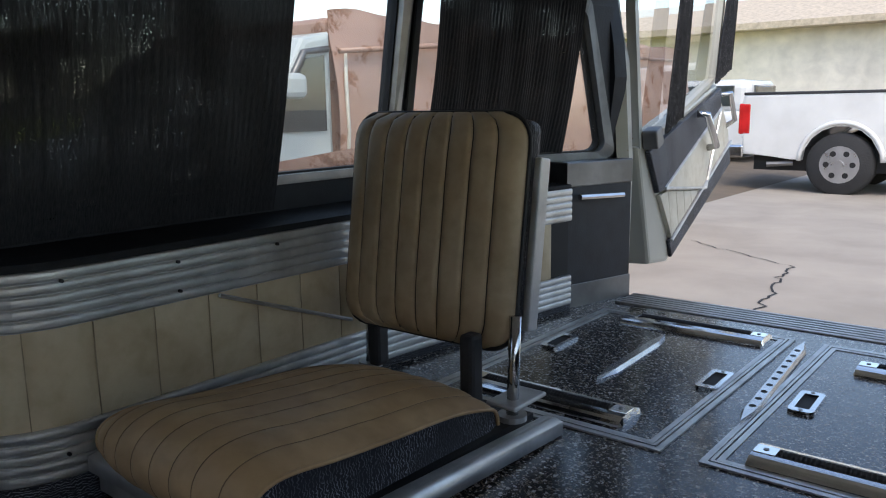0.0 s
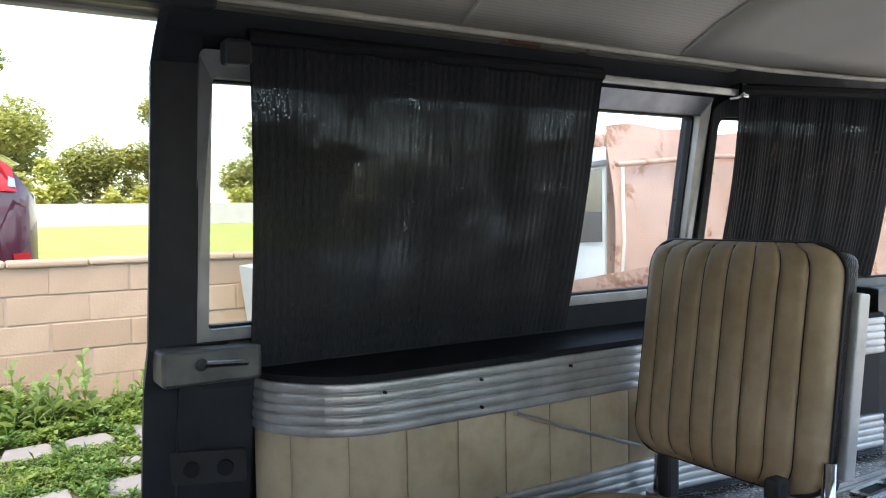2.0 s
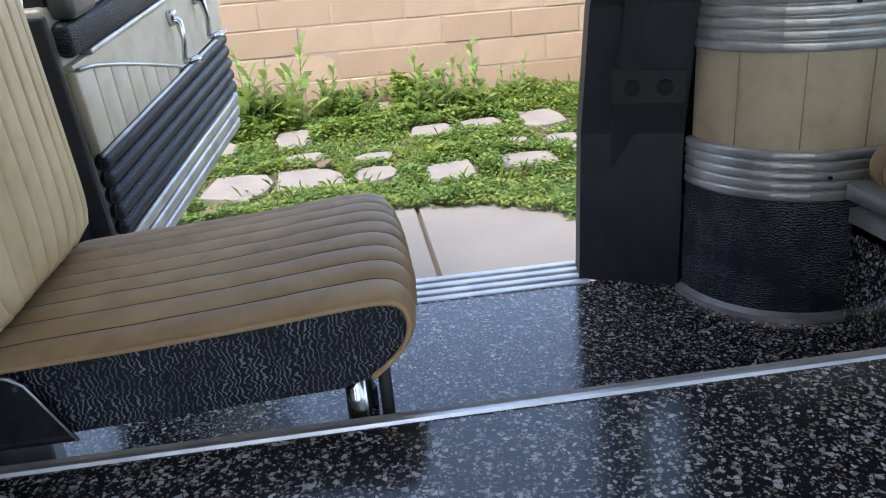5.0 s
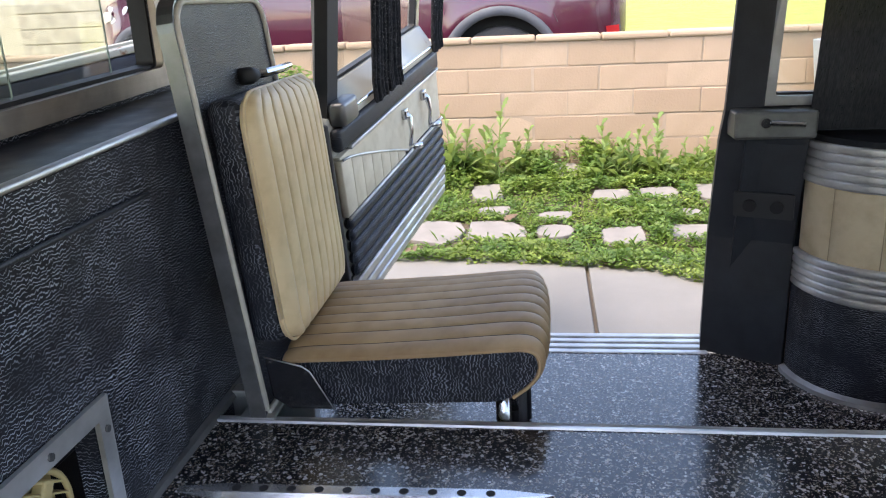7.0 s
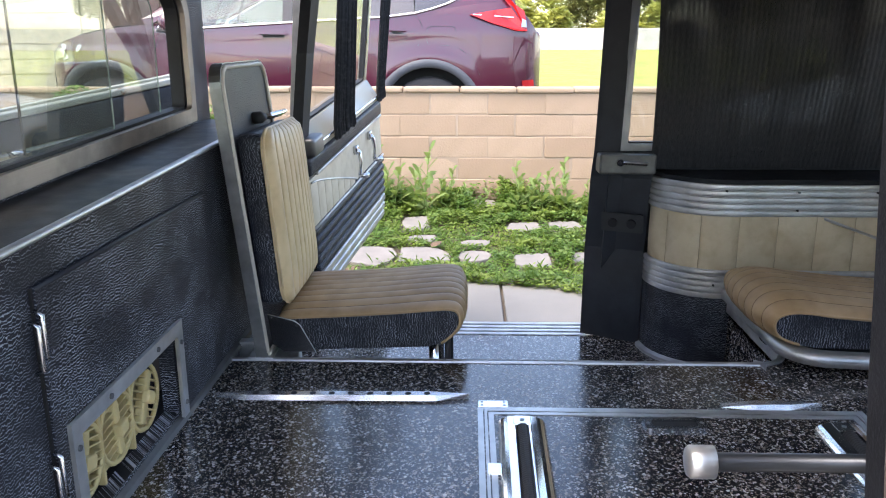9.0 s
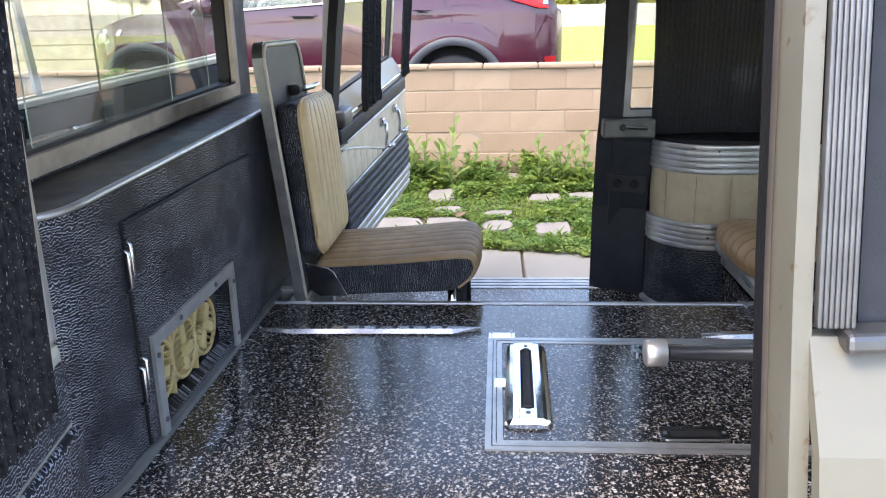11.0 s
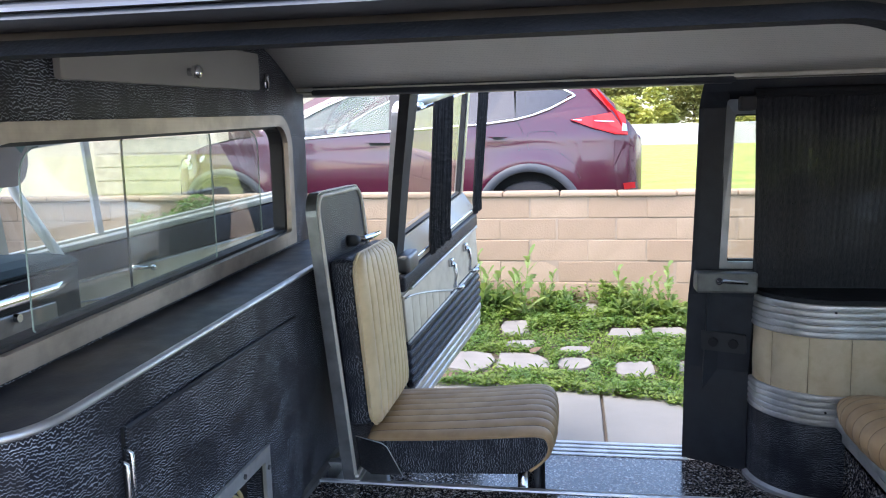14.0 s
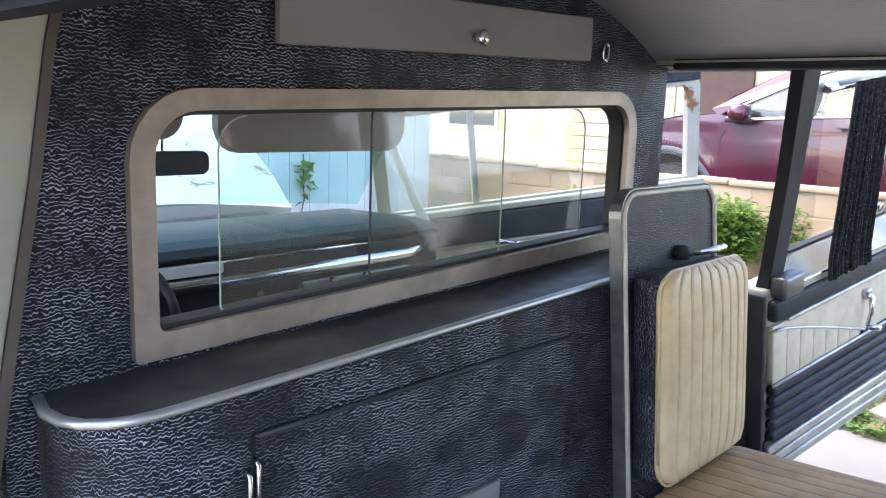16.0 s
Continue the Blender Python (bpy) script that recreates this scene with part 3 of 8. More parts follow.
own = bmesh.new()
nx, ny = 44, 18
lo = [[own.verts.new((MID - 0.7615 + 1.5515 * i / nx, -2.05 + 4.4 * j / ny, shell_z(MID - 0.7615 + 1.5515 * i / nx, -2.05 + 4.4 * j / ny))) for j in range(ny + 1)] for i in range(nx + 1)]
hi = [[own.verts.new(v.co + Vector((0, 0, -0.012))) for v in row] for row in lo]
for g in (lo, hi):
    for i in range(nx):
        for j in range(ny):
            own.faces.new((g[i][j], g[i + 1][j], g[i + 1][j + 1], g[i][j + 1]))
for i in range(nx):
    for j in (0, ny):
        own.faces.new((lo[i][j], lo[i + 1][j], hi[i + 1][j], hi[i][j]))
for j in range(ny):
    for i in (0, nx):
        own.faces.new((lo[i][j], lo[i][j + 1], hi[i][j + 1], hi[i][j]))
structure("roof", own, ROOF, "weathered white roof with rusty edges", "roof", True)
structure("rain_gutter", block(1.382, 1.412, -1.98, 2.3, 0.921, 0.939, 0.006), BODY, "white rain gutter along the roof edge", "trim")
# darker paint stands in for shade under the roof edge
structure("roof_edge_board", block(1.292, 1.382, -1.2, 2.3, 0.927, 0.939), BODY_SHADED, "underside of the roof edge with its shade in the paint", "trim")

# right door pillar, with its plates
rows = []
for z, xo, xi in ((-0.2, 1.60, 1.515), (0.1, 1.585, 1.515), (0.33, 1.53, 1.47), (0.405, 1.485, 1.45), (0.415, 1.483, 1.46), (0.62, 1.44, 1.425), (0.86, 1.40, 1.39), (0.90, 1.36, 1.36), (0.94, 1.30, 1.30)):
    d = 0.10 if z > 0.41 else 0.0
    rows.append([(xo, 0.02, z), (xo + 0.06, 0.01, z), (xo + 0.06, -0.06, z), (xi + 0.02, -0.16 + d, z), (xi, -0.15 + d, z), (xo - 0.006, 0.008, z)])
pillar = tagged(part("door_pillar", loft(rows), VINYL_PLAIN), "black vinyl-covered pillar behind the side door", "pillar", "", "structure")
plate = thing("speaker_plate", "small grey plate with two round black knobs on the pillar", "plate", at=(1.53, -0.09, 0.19))
on(plate, put(part("plate", slab(round_rect(0.125, 0.06, 0.005), "xz", -0.003, 0.003), PLATE), pose(1.507, -0.078, 0.192, 0, 0, 68.5) @ pose(0, 0, 0, -11, 0, 0)))
for dx in (-0.028, 0.028):
    on(plate, put(part("knob", disc((dx, 0.006, 0), (0, 1, 0), 0.014, 0.008), DARK), pose(1.507, -0.078, 0.192, 0, 0, 68.5) @ pose(0, 0, 0, -11, 0, 0)))
latch = thing("side_latch", "aluminium latch plate with a small lever on the window ledge", "latch", at=(1.43, -0.07, 0.36))
piece(latch, "plate", block(1.425, 1.50, -0.15, 0.012, 0.352, 0.41, 0.006), LATCH)
piece(latch, "lever", tube([(1.42, -0.05, 0.388), (1.412, -0.055, 0.388), (1.41, -0.12, 0.384)], 0.006, 8), CHROME)
piece(latch, "boss", disc((1.42, -0.045, 0.388), (1, 0, 0), 0.010, 0.02), CHROME)

# ---- right side cabinet: black base, two fluted bands, cream padding, black ledge ----
CAB = arc(1.50, -0.34, 0.19, 90, 180, 10) + [(1.31, -0.55, 0), (1.31, -0.8, 0), (1.31, -1.05, 0), (1.27, -1.4, 0), (1.235, -1.70, 0)]
side_cabinet = thing("side_cabinet", "rounded side cabinet with fluted metal bands and cream padding", "cabinet", "", "structure", (1.4, -0.9, 0.0))
piece(side_cabinet, "base", sweep(CAB, [(-0.08, -0.2), (0.0, -0.2), (0.0, 0.022), (-0.08, 0.022)]), VINYL_TURN, "black crinkled vinyl base")
piece(side_cabinet, "lower_band", sweep([(x, y, 0.016) for x, y, _ in CAB], ribbed(0.084, 5, 0.0036, 0.0, 0.07)), ALU, "fluted aluminium band")
piece(side_cabinet, "upper_band", sweep([(x, y, 0.255) for x, y, _ in CAB], ribbed(0.09, 5, 0.0036, 0.0, 0.07)), ALU, "fluted aluminium band")
piece(side_cabinet, "core", sweep(CAB, [(-0.08, 0.09), (-0.01, 0.09), (-0.01, 0.26), (-0.08, 0.26)]), DARK)
ledge_line = [(x, y) for x, y, _ in CAB] + [(1.33, -1.75), (1.50, -1.2), (1.50, -0.14)]
piece(side_cabinet, "ledge", slab(ledge_line, "xy", 0.343, 0.357, 0.004), VINYL_MATT, "black vinyl ledge")
piece(side_cabinet, "floor_bead", sweep([(x, y, -0.2) for x, y, _ in CAB[:12]], [(0.0, 0.0), (0.012, 0.0), (0.012, 0.01), (0.0, 0.016)]), ALU, "aluminium bead along the floor")
cuts = [0.0]
for a, b in zip(CAB, CAB[1:]):
    cuts.append(cuts[-1] + math.hypot(b[0] - a[0], b[1] - a[1]))


def along(s):
    for k in range(len(CAB) - 1):
        if s <= cuts[k + 1] + 1e-9:
            t = (s - cuts[k]) / (cuts[k + 1] - cuts[k])
            a, b = Vector(CAB[k]), Vector(CAB[k + 1])
            d = (b - a).normalized()
            return a.lerp(b, t), Vector((d.y, -d.x, 0))
    return Vector(CAB[-1]), Vector((-1, 0, 0))


def pad(s0, s1, z0, z1, bulge):
    own = bmesh.new()
    n, mm = 6, 6
    g = []
    for i in range(n + 1):
        p, nn = along(s0 + (s1 - s0) * i / n)
        row = []
        for j in range(mm + 1):
            h = bulge * (math.sin(math.pi * i / n) ** 0.4 * math.sin(math.pi * j / mm) ** 0.4)
            row.append(own.verts.new(p + nn * (h - 0.006) + Vector((0, 0, z0 + (z1 - z0) * j / mm))))
        g.append(row)
    for i in range(n):
        for j in range(mm):
            own.faces.new((g[i][j], g[i + 1][j], g[i + 1][j + 1], g[i][j + 1]))
    return own


wide = 0.105
for k in range(int((cuts[-1] - 0.006) / wide)):
    piece(side_cabinet, "padded_panel", pad(0.006 + k * wide, 0.006 + (k + 1) * wide, 0.097, 0.259, 0.0085), CREAM_WALL, "", True)
SEAM = grained("dark cream seam", (0.34, 0.27, 0.18), 0.8, scale=30, bump=0.2)
for k in range(1, int((cuts[-1] - 0.006) / wide)):
    p, out = along(0.006 + k * wide)
    p = p + out * -0.0035
    piece(side_cabinet, "seam", tube([(p.x, p.y, 0.099), (p.x, p.y, 0.257)], 0.0008, 6), SEAM, "thin dark stitched seam", True)
piece(side_cabinet, "metal_bead", tube([(1.298, -0.585, 0.253), (1.293, -0.7, 0.211), (1.295, -0.90, 0.139)], 0.004, 6), ALU, "thin metal bead across the padding")
for y, z in ((-0.315, 0.328), (-0.51, 0.275), (-0.51, 0.325), (-0.72, 0.325), (-0.92, 0.275), (-0.30, 0.06), (-0.62, 0.06)):
    piece(side_cabinet, "screw", disc((1.30, y, z), (1, 0, 0), 0.003, 0.006, 8), DARK)

# rear corner panel beside the rear door
corner = thing("rear_corner_panel", "black vinyl corner panel with aluminium cap and kick plate", "panel", "", "structure", (1.22, -1.83, 0.0))
line = [(1.25, -1.70), (1.18, -1.955), (1.27, -1.98), (1.34, -1.73)]
piece(corner, "panel", slab(line, "xy", 0.06, 0.345), VINYL_PLAIN)
line2 = [(1.248, -1.699), (1.177, -1.957), (1.27, -1.982), (1.342, -1.729)]
piece(corner, "kick_plate", slab(line2, "xy", -0.06, 0.066, 0.002), DULL)
piece(corner, "floor_corner", slab([(1.235, -1.71), (1.09, -1.845), (1.185, -1.965), (1.30, -1.9), (1.36, -1.70)], "xy", -0.05, -0.002), FLOOR)
piece(corner, "cap", slab(line2, "xy", 0.345, 0.415, 0.004), DULL)
piece(corner, "lever", tube([(1.225, -1.73, 0.318), (1.178, -1.90, 0.312)], 0.009, 8), CHROME)
rows = []
for z, x in ((-0.3, 1.19), (0.4, 1.18), (0.7, 1.20), (0.8, 1.225), (0.93, 1.245), (0.99, 1.25)):
    rows.append([(x + 0.016, -1.972, z), (x + 0.045, -1.95, z), (x + 0.06, -2.005, z), (x + 0.022, -2.01, z)])
structure("rear_jamb", loft(rows), BODY, "off-white painted jamb of the rear door", "pillar")
structure("rear_jamb_left", loft([[(2 * MID - x, y, z) for x, y, z in r] for r in rows]), BODY, "off-white painted jamb of the rear door", "pillar")

# ---- partition behind the cab ----
PY = 1.105
outer = round_rect(1.455, 0.62, 0.01, 6, 0.6175, 0.76)
GLASS_EDGE = grained("green glass edge", (0.30, 0.38, 0.32), 0.2, scale=20, amount=0.2, bump=0)


def rise(outline):
    """The window and the lid above it climb a little towards the right."""
    return [(x, z + 0.035 * (x - 0.62)) for x, z in outline]


hole = rise(round_rect(1.10, 0.278, (0.012, 0.012, 0.06, 0.06), 6, 0.62, 0.679))
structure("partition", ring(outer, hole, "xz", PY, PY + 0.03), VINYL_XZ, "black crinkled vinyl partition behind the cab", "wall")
pw = thing("partition_window", "worn aluminium-framed sliding window in the partition", "window", "", "structure", (0.63, PY, 0.5))
fo = rise(round_rect(1.165, 0.340, (0.008, 0.008, 0.09, 0.09), 6, 0.62, 0.676))
piece(pw, "window_frame", ring(fo, hole, "xz", PY - 0.014, PY - 0.001), ALU_WARM)
h2 = rise(round_rect(1.088, 0.266, (0.01, 0.01, 0.055, 0.055), 6, 0.62, 0.679))
piece(pw, "gasket", ring(hole, h2, "xz", PY + 0.002, PY + 0.035), RUBBER)
for x0, x1, y, left in ((0.168, 0.762, PY + 0.008, True), (0.446, 1.045, PY + 0.020, False)):
    corners = (0.004, 0.004, 0.004, 0.045) if left else (0.004, 0.004, 0.045, 0.004)
    line = rise(round_rect(x1 - x0, 0.262, corners, 5, (x0 + x1) / 2, 0.679))
    g = piece(pw, "pane", sheet_of(line, "xz", y), GLASS_OLD)
    edges = [[p for p in line if p[0] < x0 + 0.05], [p for p in line if p[0] > x1 - 0.05]]
    for k, way in enumerate(edges):
        way = sorted(way, key=lambda p: p[1])
        black = not left and k == 0
        on(g, part("edge", tube([(x, y - 0.001, z) for x, z in way], 0.0022 if black else 0.0014, 6), RUBBER if black else GLASS_EDGE, None, "black edge strip" if black else "green glass edge", True))
    g.visible_shadow = False
LOW = [(-0.078, 1.10, 0), (-0.088, 1.05, 0), (-0.084, 1.015, 0), (-0.072, 0.990, 0), (-0.052, 0.972, 0), (-0.028, 0.961, 0), (0.0, 0.956, 0), (0.03, 0.955, 0), (0.06, 0.955, 0), (0.13, 0.955, 0), (0.4, 0.955, 0), (0.8, 0.955, 0), (1.32, 0.955, 0)]


def climb(bm):
    """The ledge rises a little towards the right."""
    for v in bm.verts:
        if v.co.z > 0.3:
            v.co.z += 0.033 * (v.co.x - 0.27)
    return bm


def worn_ledge():
    """Black smooth vinyl rubbed brown-grey in patches."""
    m = Mat("worn black ledge vinyl", (0.03, 0.03, 0.033), 0.5, 0.0, 0.35)
    rub = m.ramp(m.noise(7, 6, dist=0.6), [(0.42, (0, 0, 0)), (0.70, (1, 1, 1))])
    m.color(m.mix(rub, m.ramp(m.noise(60, 3), [(0.3, (0.018, 0.02, 0.025)), (0.7, (0.036, 0.038, 0.045))]), (0.10, 0.082, 0.065)))
    m.rough(m.math("ADD", m.math("MULTIPLY", m.noise(30, 3), 0.3), 0.32))
    m.bump(m.noise(190, 3), 0.3, 0.001)
    return m.m


LEDGE_TOP = worn_ledge()
lower = thing("partition_cabinet", "black vinyl lower partition with a rounded ledge", "cabinet", "", "structure", (0.6, 1.0, 0.0))
FRONT = lambda z0, z1: [(-0.03, z0), (0.0, z0), (0.0, z1), (-0.03, z1)]
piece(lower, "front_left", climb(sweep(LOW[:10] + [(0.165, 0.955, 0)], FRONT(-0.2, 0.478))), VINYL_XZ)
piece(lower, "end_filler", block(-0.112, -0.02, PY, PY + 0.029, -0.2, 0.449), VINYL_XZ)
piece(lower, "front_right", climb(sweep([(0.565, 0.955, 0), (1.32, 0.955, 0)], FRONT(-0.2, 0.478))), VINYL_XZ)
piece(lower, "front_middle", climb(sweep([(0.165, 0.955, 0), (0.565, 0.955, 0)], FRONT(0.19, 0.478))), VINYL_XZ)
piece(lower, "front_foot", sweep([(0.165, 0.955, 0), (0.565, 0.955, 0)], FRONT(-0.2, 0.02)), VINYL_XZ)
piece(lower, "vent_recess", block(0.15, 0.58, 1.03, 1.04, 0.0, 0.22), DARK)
piece(lower, "ledge", climb(slab([(x, y) for x, y, _ in LOW] + [(1.32, PY), (-0.078, PY)], "xy", 0.474, 0.484)), LEDGE_TOP, "smooth black ledge top with brown wear")
piece(lower, "ledge_trim", climb(sweep([(x, y, 0.474) for x, y, _ in LOW], [(-0.008, 0.0101), (-0.007, 0.0113), (-0.003, 0.0122), (0.002, 0.0112), (0.0042, 0.009), (0.0048, 0.006), (0.004, 0.003), (0.001, 0.0015), (0.0, 0.010)])), ALU, "polished aluminium nosing", True)
piece(lower, "floor_bead", sweep([(x, y, 0.0) for x, y, _ in LOW], [(0.0, 0.0), (0.014, 0.0), (0.010, 0.008), (0.0, 0.012)]), ALU_DARK, "thin dull aluminium bead at the floor")
panel_line = [(0.118, 0.015), (0.147, 0.015), (0.147, 0.208), (0.584, 0.208), (0.584, 0.015), (0.78, 0.015), (0.78, 0.417), (0.118, 0.417)]
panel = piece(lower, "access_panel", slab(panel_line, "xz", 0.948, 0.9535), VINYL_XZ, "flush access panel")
piece(lower, "panel_edge", tube([(0.120, 0.949, 0.415), (0.40, 0.949, 0.416), (0.778, 0.949, 0.415)], 0.004, 8), VINYL_PLAIN, "smooth rolled panel edge", True)
# strip laid on the face, its black standing for shade in the gap
piece(lower, "panel_gap", block(0.1135, 0.1175, 0.9505, 0.9545, 0.015, 0.417), DARK, "dark gap beside the panel")
for z in (0.14, 0.345):
    for dx in (-0.006, 0.006):
        piece(lower, "hinge", tube([(0.110 + dx, 0.952, z + 0.036 + dx), (0.110 + dx, 0.942, z + 0.030 + dx), (0.110 + dx, 0.941, z - 0.030 + dx), (0.110 + dx, 0.952, z - 0.036 + dx)], 0.0035, 8), CHROME, "chrome hinge loop", True)

vent = thing("vent_grille", "yellowed round vent grilles in an aluminium-framed opening", "vent", at=(0.38, 0.95, 0.02))
vx0, vx1, vz1 = 0.148, 0.583, 0.207
piece(vent, "side_strip", slab([(vx0, 0.012), (vx0 + 0.026, 0.012), (vx0 + 0.026, vz1 - 0.026), (vx0, vz1)], "xz", 0.940, 0.947), ALU_X)
piece(vent, "side_strip", slab([(vx1 - 0.026, 0.012), (vx1, 0.012), (vx1, vz1), (vx1 - 0.026, vz1 - 0.026)], "xz", 0.940, 0.947), ALU_X)
piece(vent, "top_strip", slab([(vx0, vz1), (vx0 + 0.026, vz1 - 0.026), (vx1 - 0.026, vz1 - 0.026), (vx1, vz1)], "xz", 0.940, 0.947), ALU_X)
piece(vent, "backing", block(0.168, 0.53, 1.000, 1.006, 0.02, 0.19), VENT, "yellowed plastic plate")
for x, turn in ((0.235, 14), (0.352, -6), (0.468, 30)):
    cz, r = 0.098, 0.060
    circle = [(r * math.cos(a), 0.0, r * math.sin(a)) for a in (2 * math.pi * k / 28 for k in range(29))]
    rim = on(vent, put(part("grille", tube(circle, 0.0045, 6), VENT, None, "round louvred grille", True), pose(x, 0.978, cz, 0, turn, 0)))
    for k in range(8):
        h = -0.047 + k * 0.0134
        w = math.sqrt(r * r - h * h)
        part("slat", block(-w, w, -0.003, 0.016, h - 0.0012, h + 0.0012), VENT, rim)
    part("pivot", block(-0.010, 0.010, -0.006, 0.012, -0.05, 0.05, 0.004), VENT, rim)
    part("knob", block(-0.016, 0.016, -0.016, 0.0, -0.012, 0.012, 0.004), VENT, rim)
for x in (0.293, 0.41):
    piece(vent, "rib", block(x - 0.004, x + 0.004, 0.975, 1.0, 0.025, 0.185, 0.002), VENT)
for x in (vx0 + 0.013, vx1 - 0.013):
    for z in (0.04, 0.165):
        piece(vent, "screw", disc((x, 0.939, z), (0, 1, 0), 0.005, 0.004, 8), DULL)
for x in (0.27, 0.46):
    piece(vent, "screw", disc((x, 0.939, vz1 - 0.013), (0, 1, 0), 0.005, 0.004, 8), DULL)

lid = thing("overhead_lid", "grey metal lid with a chrome knob above the partition window", "lid", at=(0.64, 1.09, 0.95))
piece(lid, "panel", slab(rise(round_rect(0.75, 0.085, 0.006, 3, 0.626, 0.9485)), "xz", PY - 0.014, PY - 0.001, 0.002), GREY_CLOTH)
knob = piece(lid, "knob", tube([(0.645, PY - 0.014, 0.934), (0.645, PY - 0.024, 0.934)], 0.008, 10), CHROME)
on(knob, part("cap", tube([(0.645, PY - 0.022, 0.934), (0.645, PY - 0.026, 0.934), (0.645, PY - 0.036, 0.934), (0.645, PY - 0.040, 0.934)], [0.007, 0.0125, 0.0135, 0.009], 14), BRIGHT, None, "round chrome knob", True))
rg = thing("ring_pull", "small chrome ring escutcheon on the partition", "fitting", at=(1.07, 1.09, 0.94))
piece(rg, "rim", tube([(1.07 + 0.010 * math.cos(a), PY - 0.004, 0.942 + 0.018 * math.sin(a)) for a in (2 * math.pi * k / 16 for k in range(17))], 0.003, 6), CHROME)
piece(rg, "core", disc((1.07, PY - 0.002, 0.942), (0, 1, 0), 0.006, 0.004), DARK)


# ---- folding seats ----
DARK_CHANNEL = grained("darkened aluminium channel", (0.23, 0.235, 0.24), 0.36, 0.85, scale=18, amount=0.3)
TAN_SEAM = grained("dark tan seam", (0.15, 0.095, 0.05), 0.8, scale=30, bump=0.2)
STITCH = grained("dark seam thread", (0.05, 0.038, 0.026), 0.8, scale=30, bump=0.2)
def cushion(w, l, h, n, crown=0.02, rib=0.006, rc=0.05, drop=0.03, seg=6, rows=26):
    """A channelled pad: across x (its channels run along y from 0 to l), with rounded corners and rolled edges."""
    own = bmesh.new()
    steps = [k + f for k in range(n) for f in (0.0, 0.03, 0.08, 0.25, 0.5, 0.75, 0.92, 0.97)] + [n]
    nx = len(steps) - 1
    g = []
    for j in range(rows + 1):
        v = l * j / rows
        d = min(v, l - v)
        shrink = rc - math.sqrt(max(0.0, rc * rc - (rc - d) ** 2)) if d < rc else 0.0
        row = []
        for i in range(nx + 1):
            s = steps[i] / n
            x = (s - 0.5) * (w - 2 * shrink)
            edge = min(s, 1 - s) * w
            e = min(edge, d + 0.004)
            roll = drop * (1 - min(1.0, e / drop) ) ** 2
            f = (s * n) % 1.0
            z = h + crown * (1 - abs(2 * s - 1) ** 2.4) * (1 - abs(2 * v / l - 1) ** 5) - roll - rib * (0.85 * math.exp(-((min(f, 1 - f) / 0.04) ** 2)) + 0.3 * (1 - abs(math.sin(math.pi * f)) ** 0.6)) * (0 if i in (0, nx) else 1)
            row.append(own.verts.new((x, v, z)))
        g.append(row)
    for j in range(rows):
        for i in range(nx):
            own.faces.new((g[j][i], g[j][i + 1], g[j + 1][i + 1], g[j + 1][i]))
    rim = g[0] + [r[-1] for r in g[1:]] + g[-1][-2::-1] + [r[0] for r in g[-2:0:-1]]
    foot = [own.verts.new((v.co.x, v.co.y, 0.0)) for v in rim]
    for k in range(len(rim)):
        q = (k + 1) % len(rim)
        own.faces.new((rim[k], rim[q], foot[q], foot[k]))
    own.faces.new(foot)
    return own


def seams(parent, m, w, l, h, n, crown, rib, rc, drop):
    """Dark stitched seams lying in the channels of a pad."""
    for k in range(1, n):
        s = k / n
        pts = []
        for j in range(23):
            v = 0.008 + (l - 0.016) * j / 22
            d = min(v, l - v)
            shrink = rc - math.sqrt(max(0.0, rc * rc - (rc - d) ** 2)) if d < rc else 0.0
            e = min(min(s, 1 - s) * w, d + 0.004)
            z = h + crown * (1 - abs(2 * s - 1) ** 2.4) * (1 - abs(2 * v / l - 1) ** 5) - drop * (1 - min(1.0, e / drop)) ** 2 - rib * 1.15
            pts.append(((s - 0.5) * (w - 2 * shrink), v, z + 0.0012))
        on(parent, put(part("seam", tube(pts, 0.0015, 5), STITCH, None), m))


def smooth_line(pts, n):
    """A smooth way through the given points of a plane, with n steps between two."""
    out = []
    q = [pts[0]] + list(pts) + [pts[-1]]
    for k in range(1, len(q) - 2):
        for j in range(n):
            t = j / n
            a, b, c, d = q[k - 1], q[k], q[k + 1], q[k + 2]
            out.append(tuple(0.5 * (2 * b[i] + (c[i] - a[i]) * t + (2 * a[i] - 5 * b[i] + 4 * c[i] - d[i]) * t * t + (3 * b[i] - a[i] - 3 * c[i] + d[i]) * t ** 3) for i in (0, 1)))
    return out + [pts[-1]]


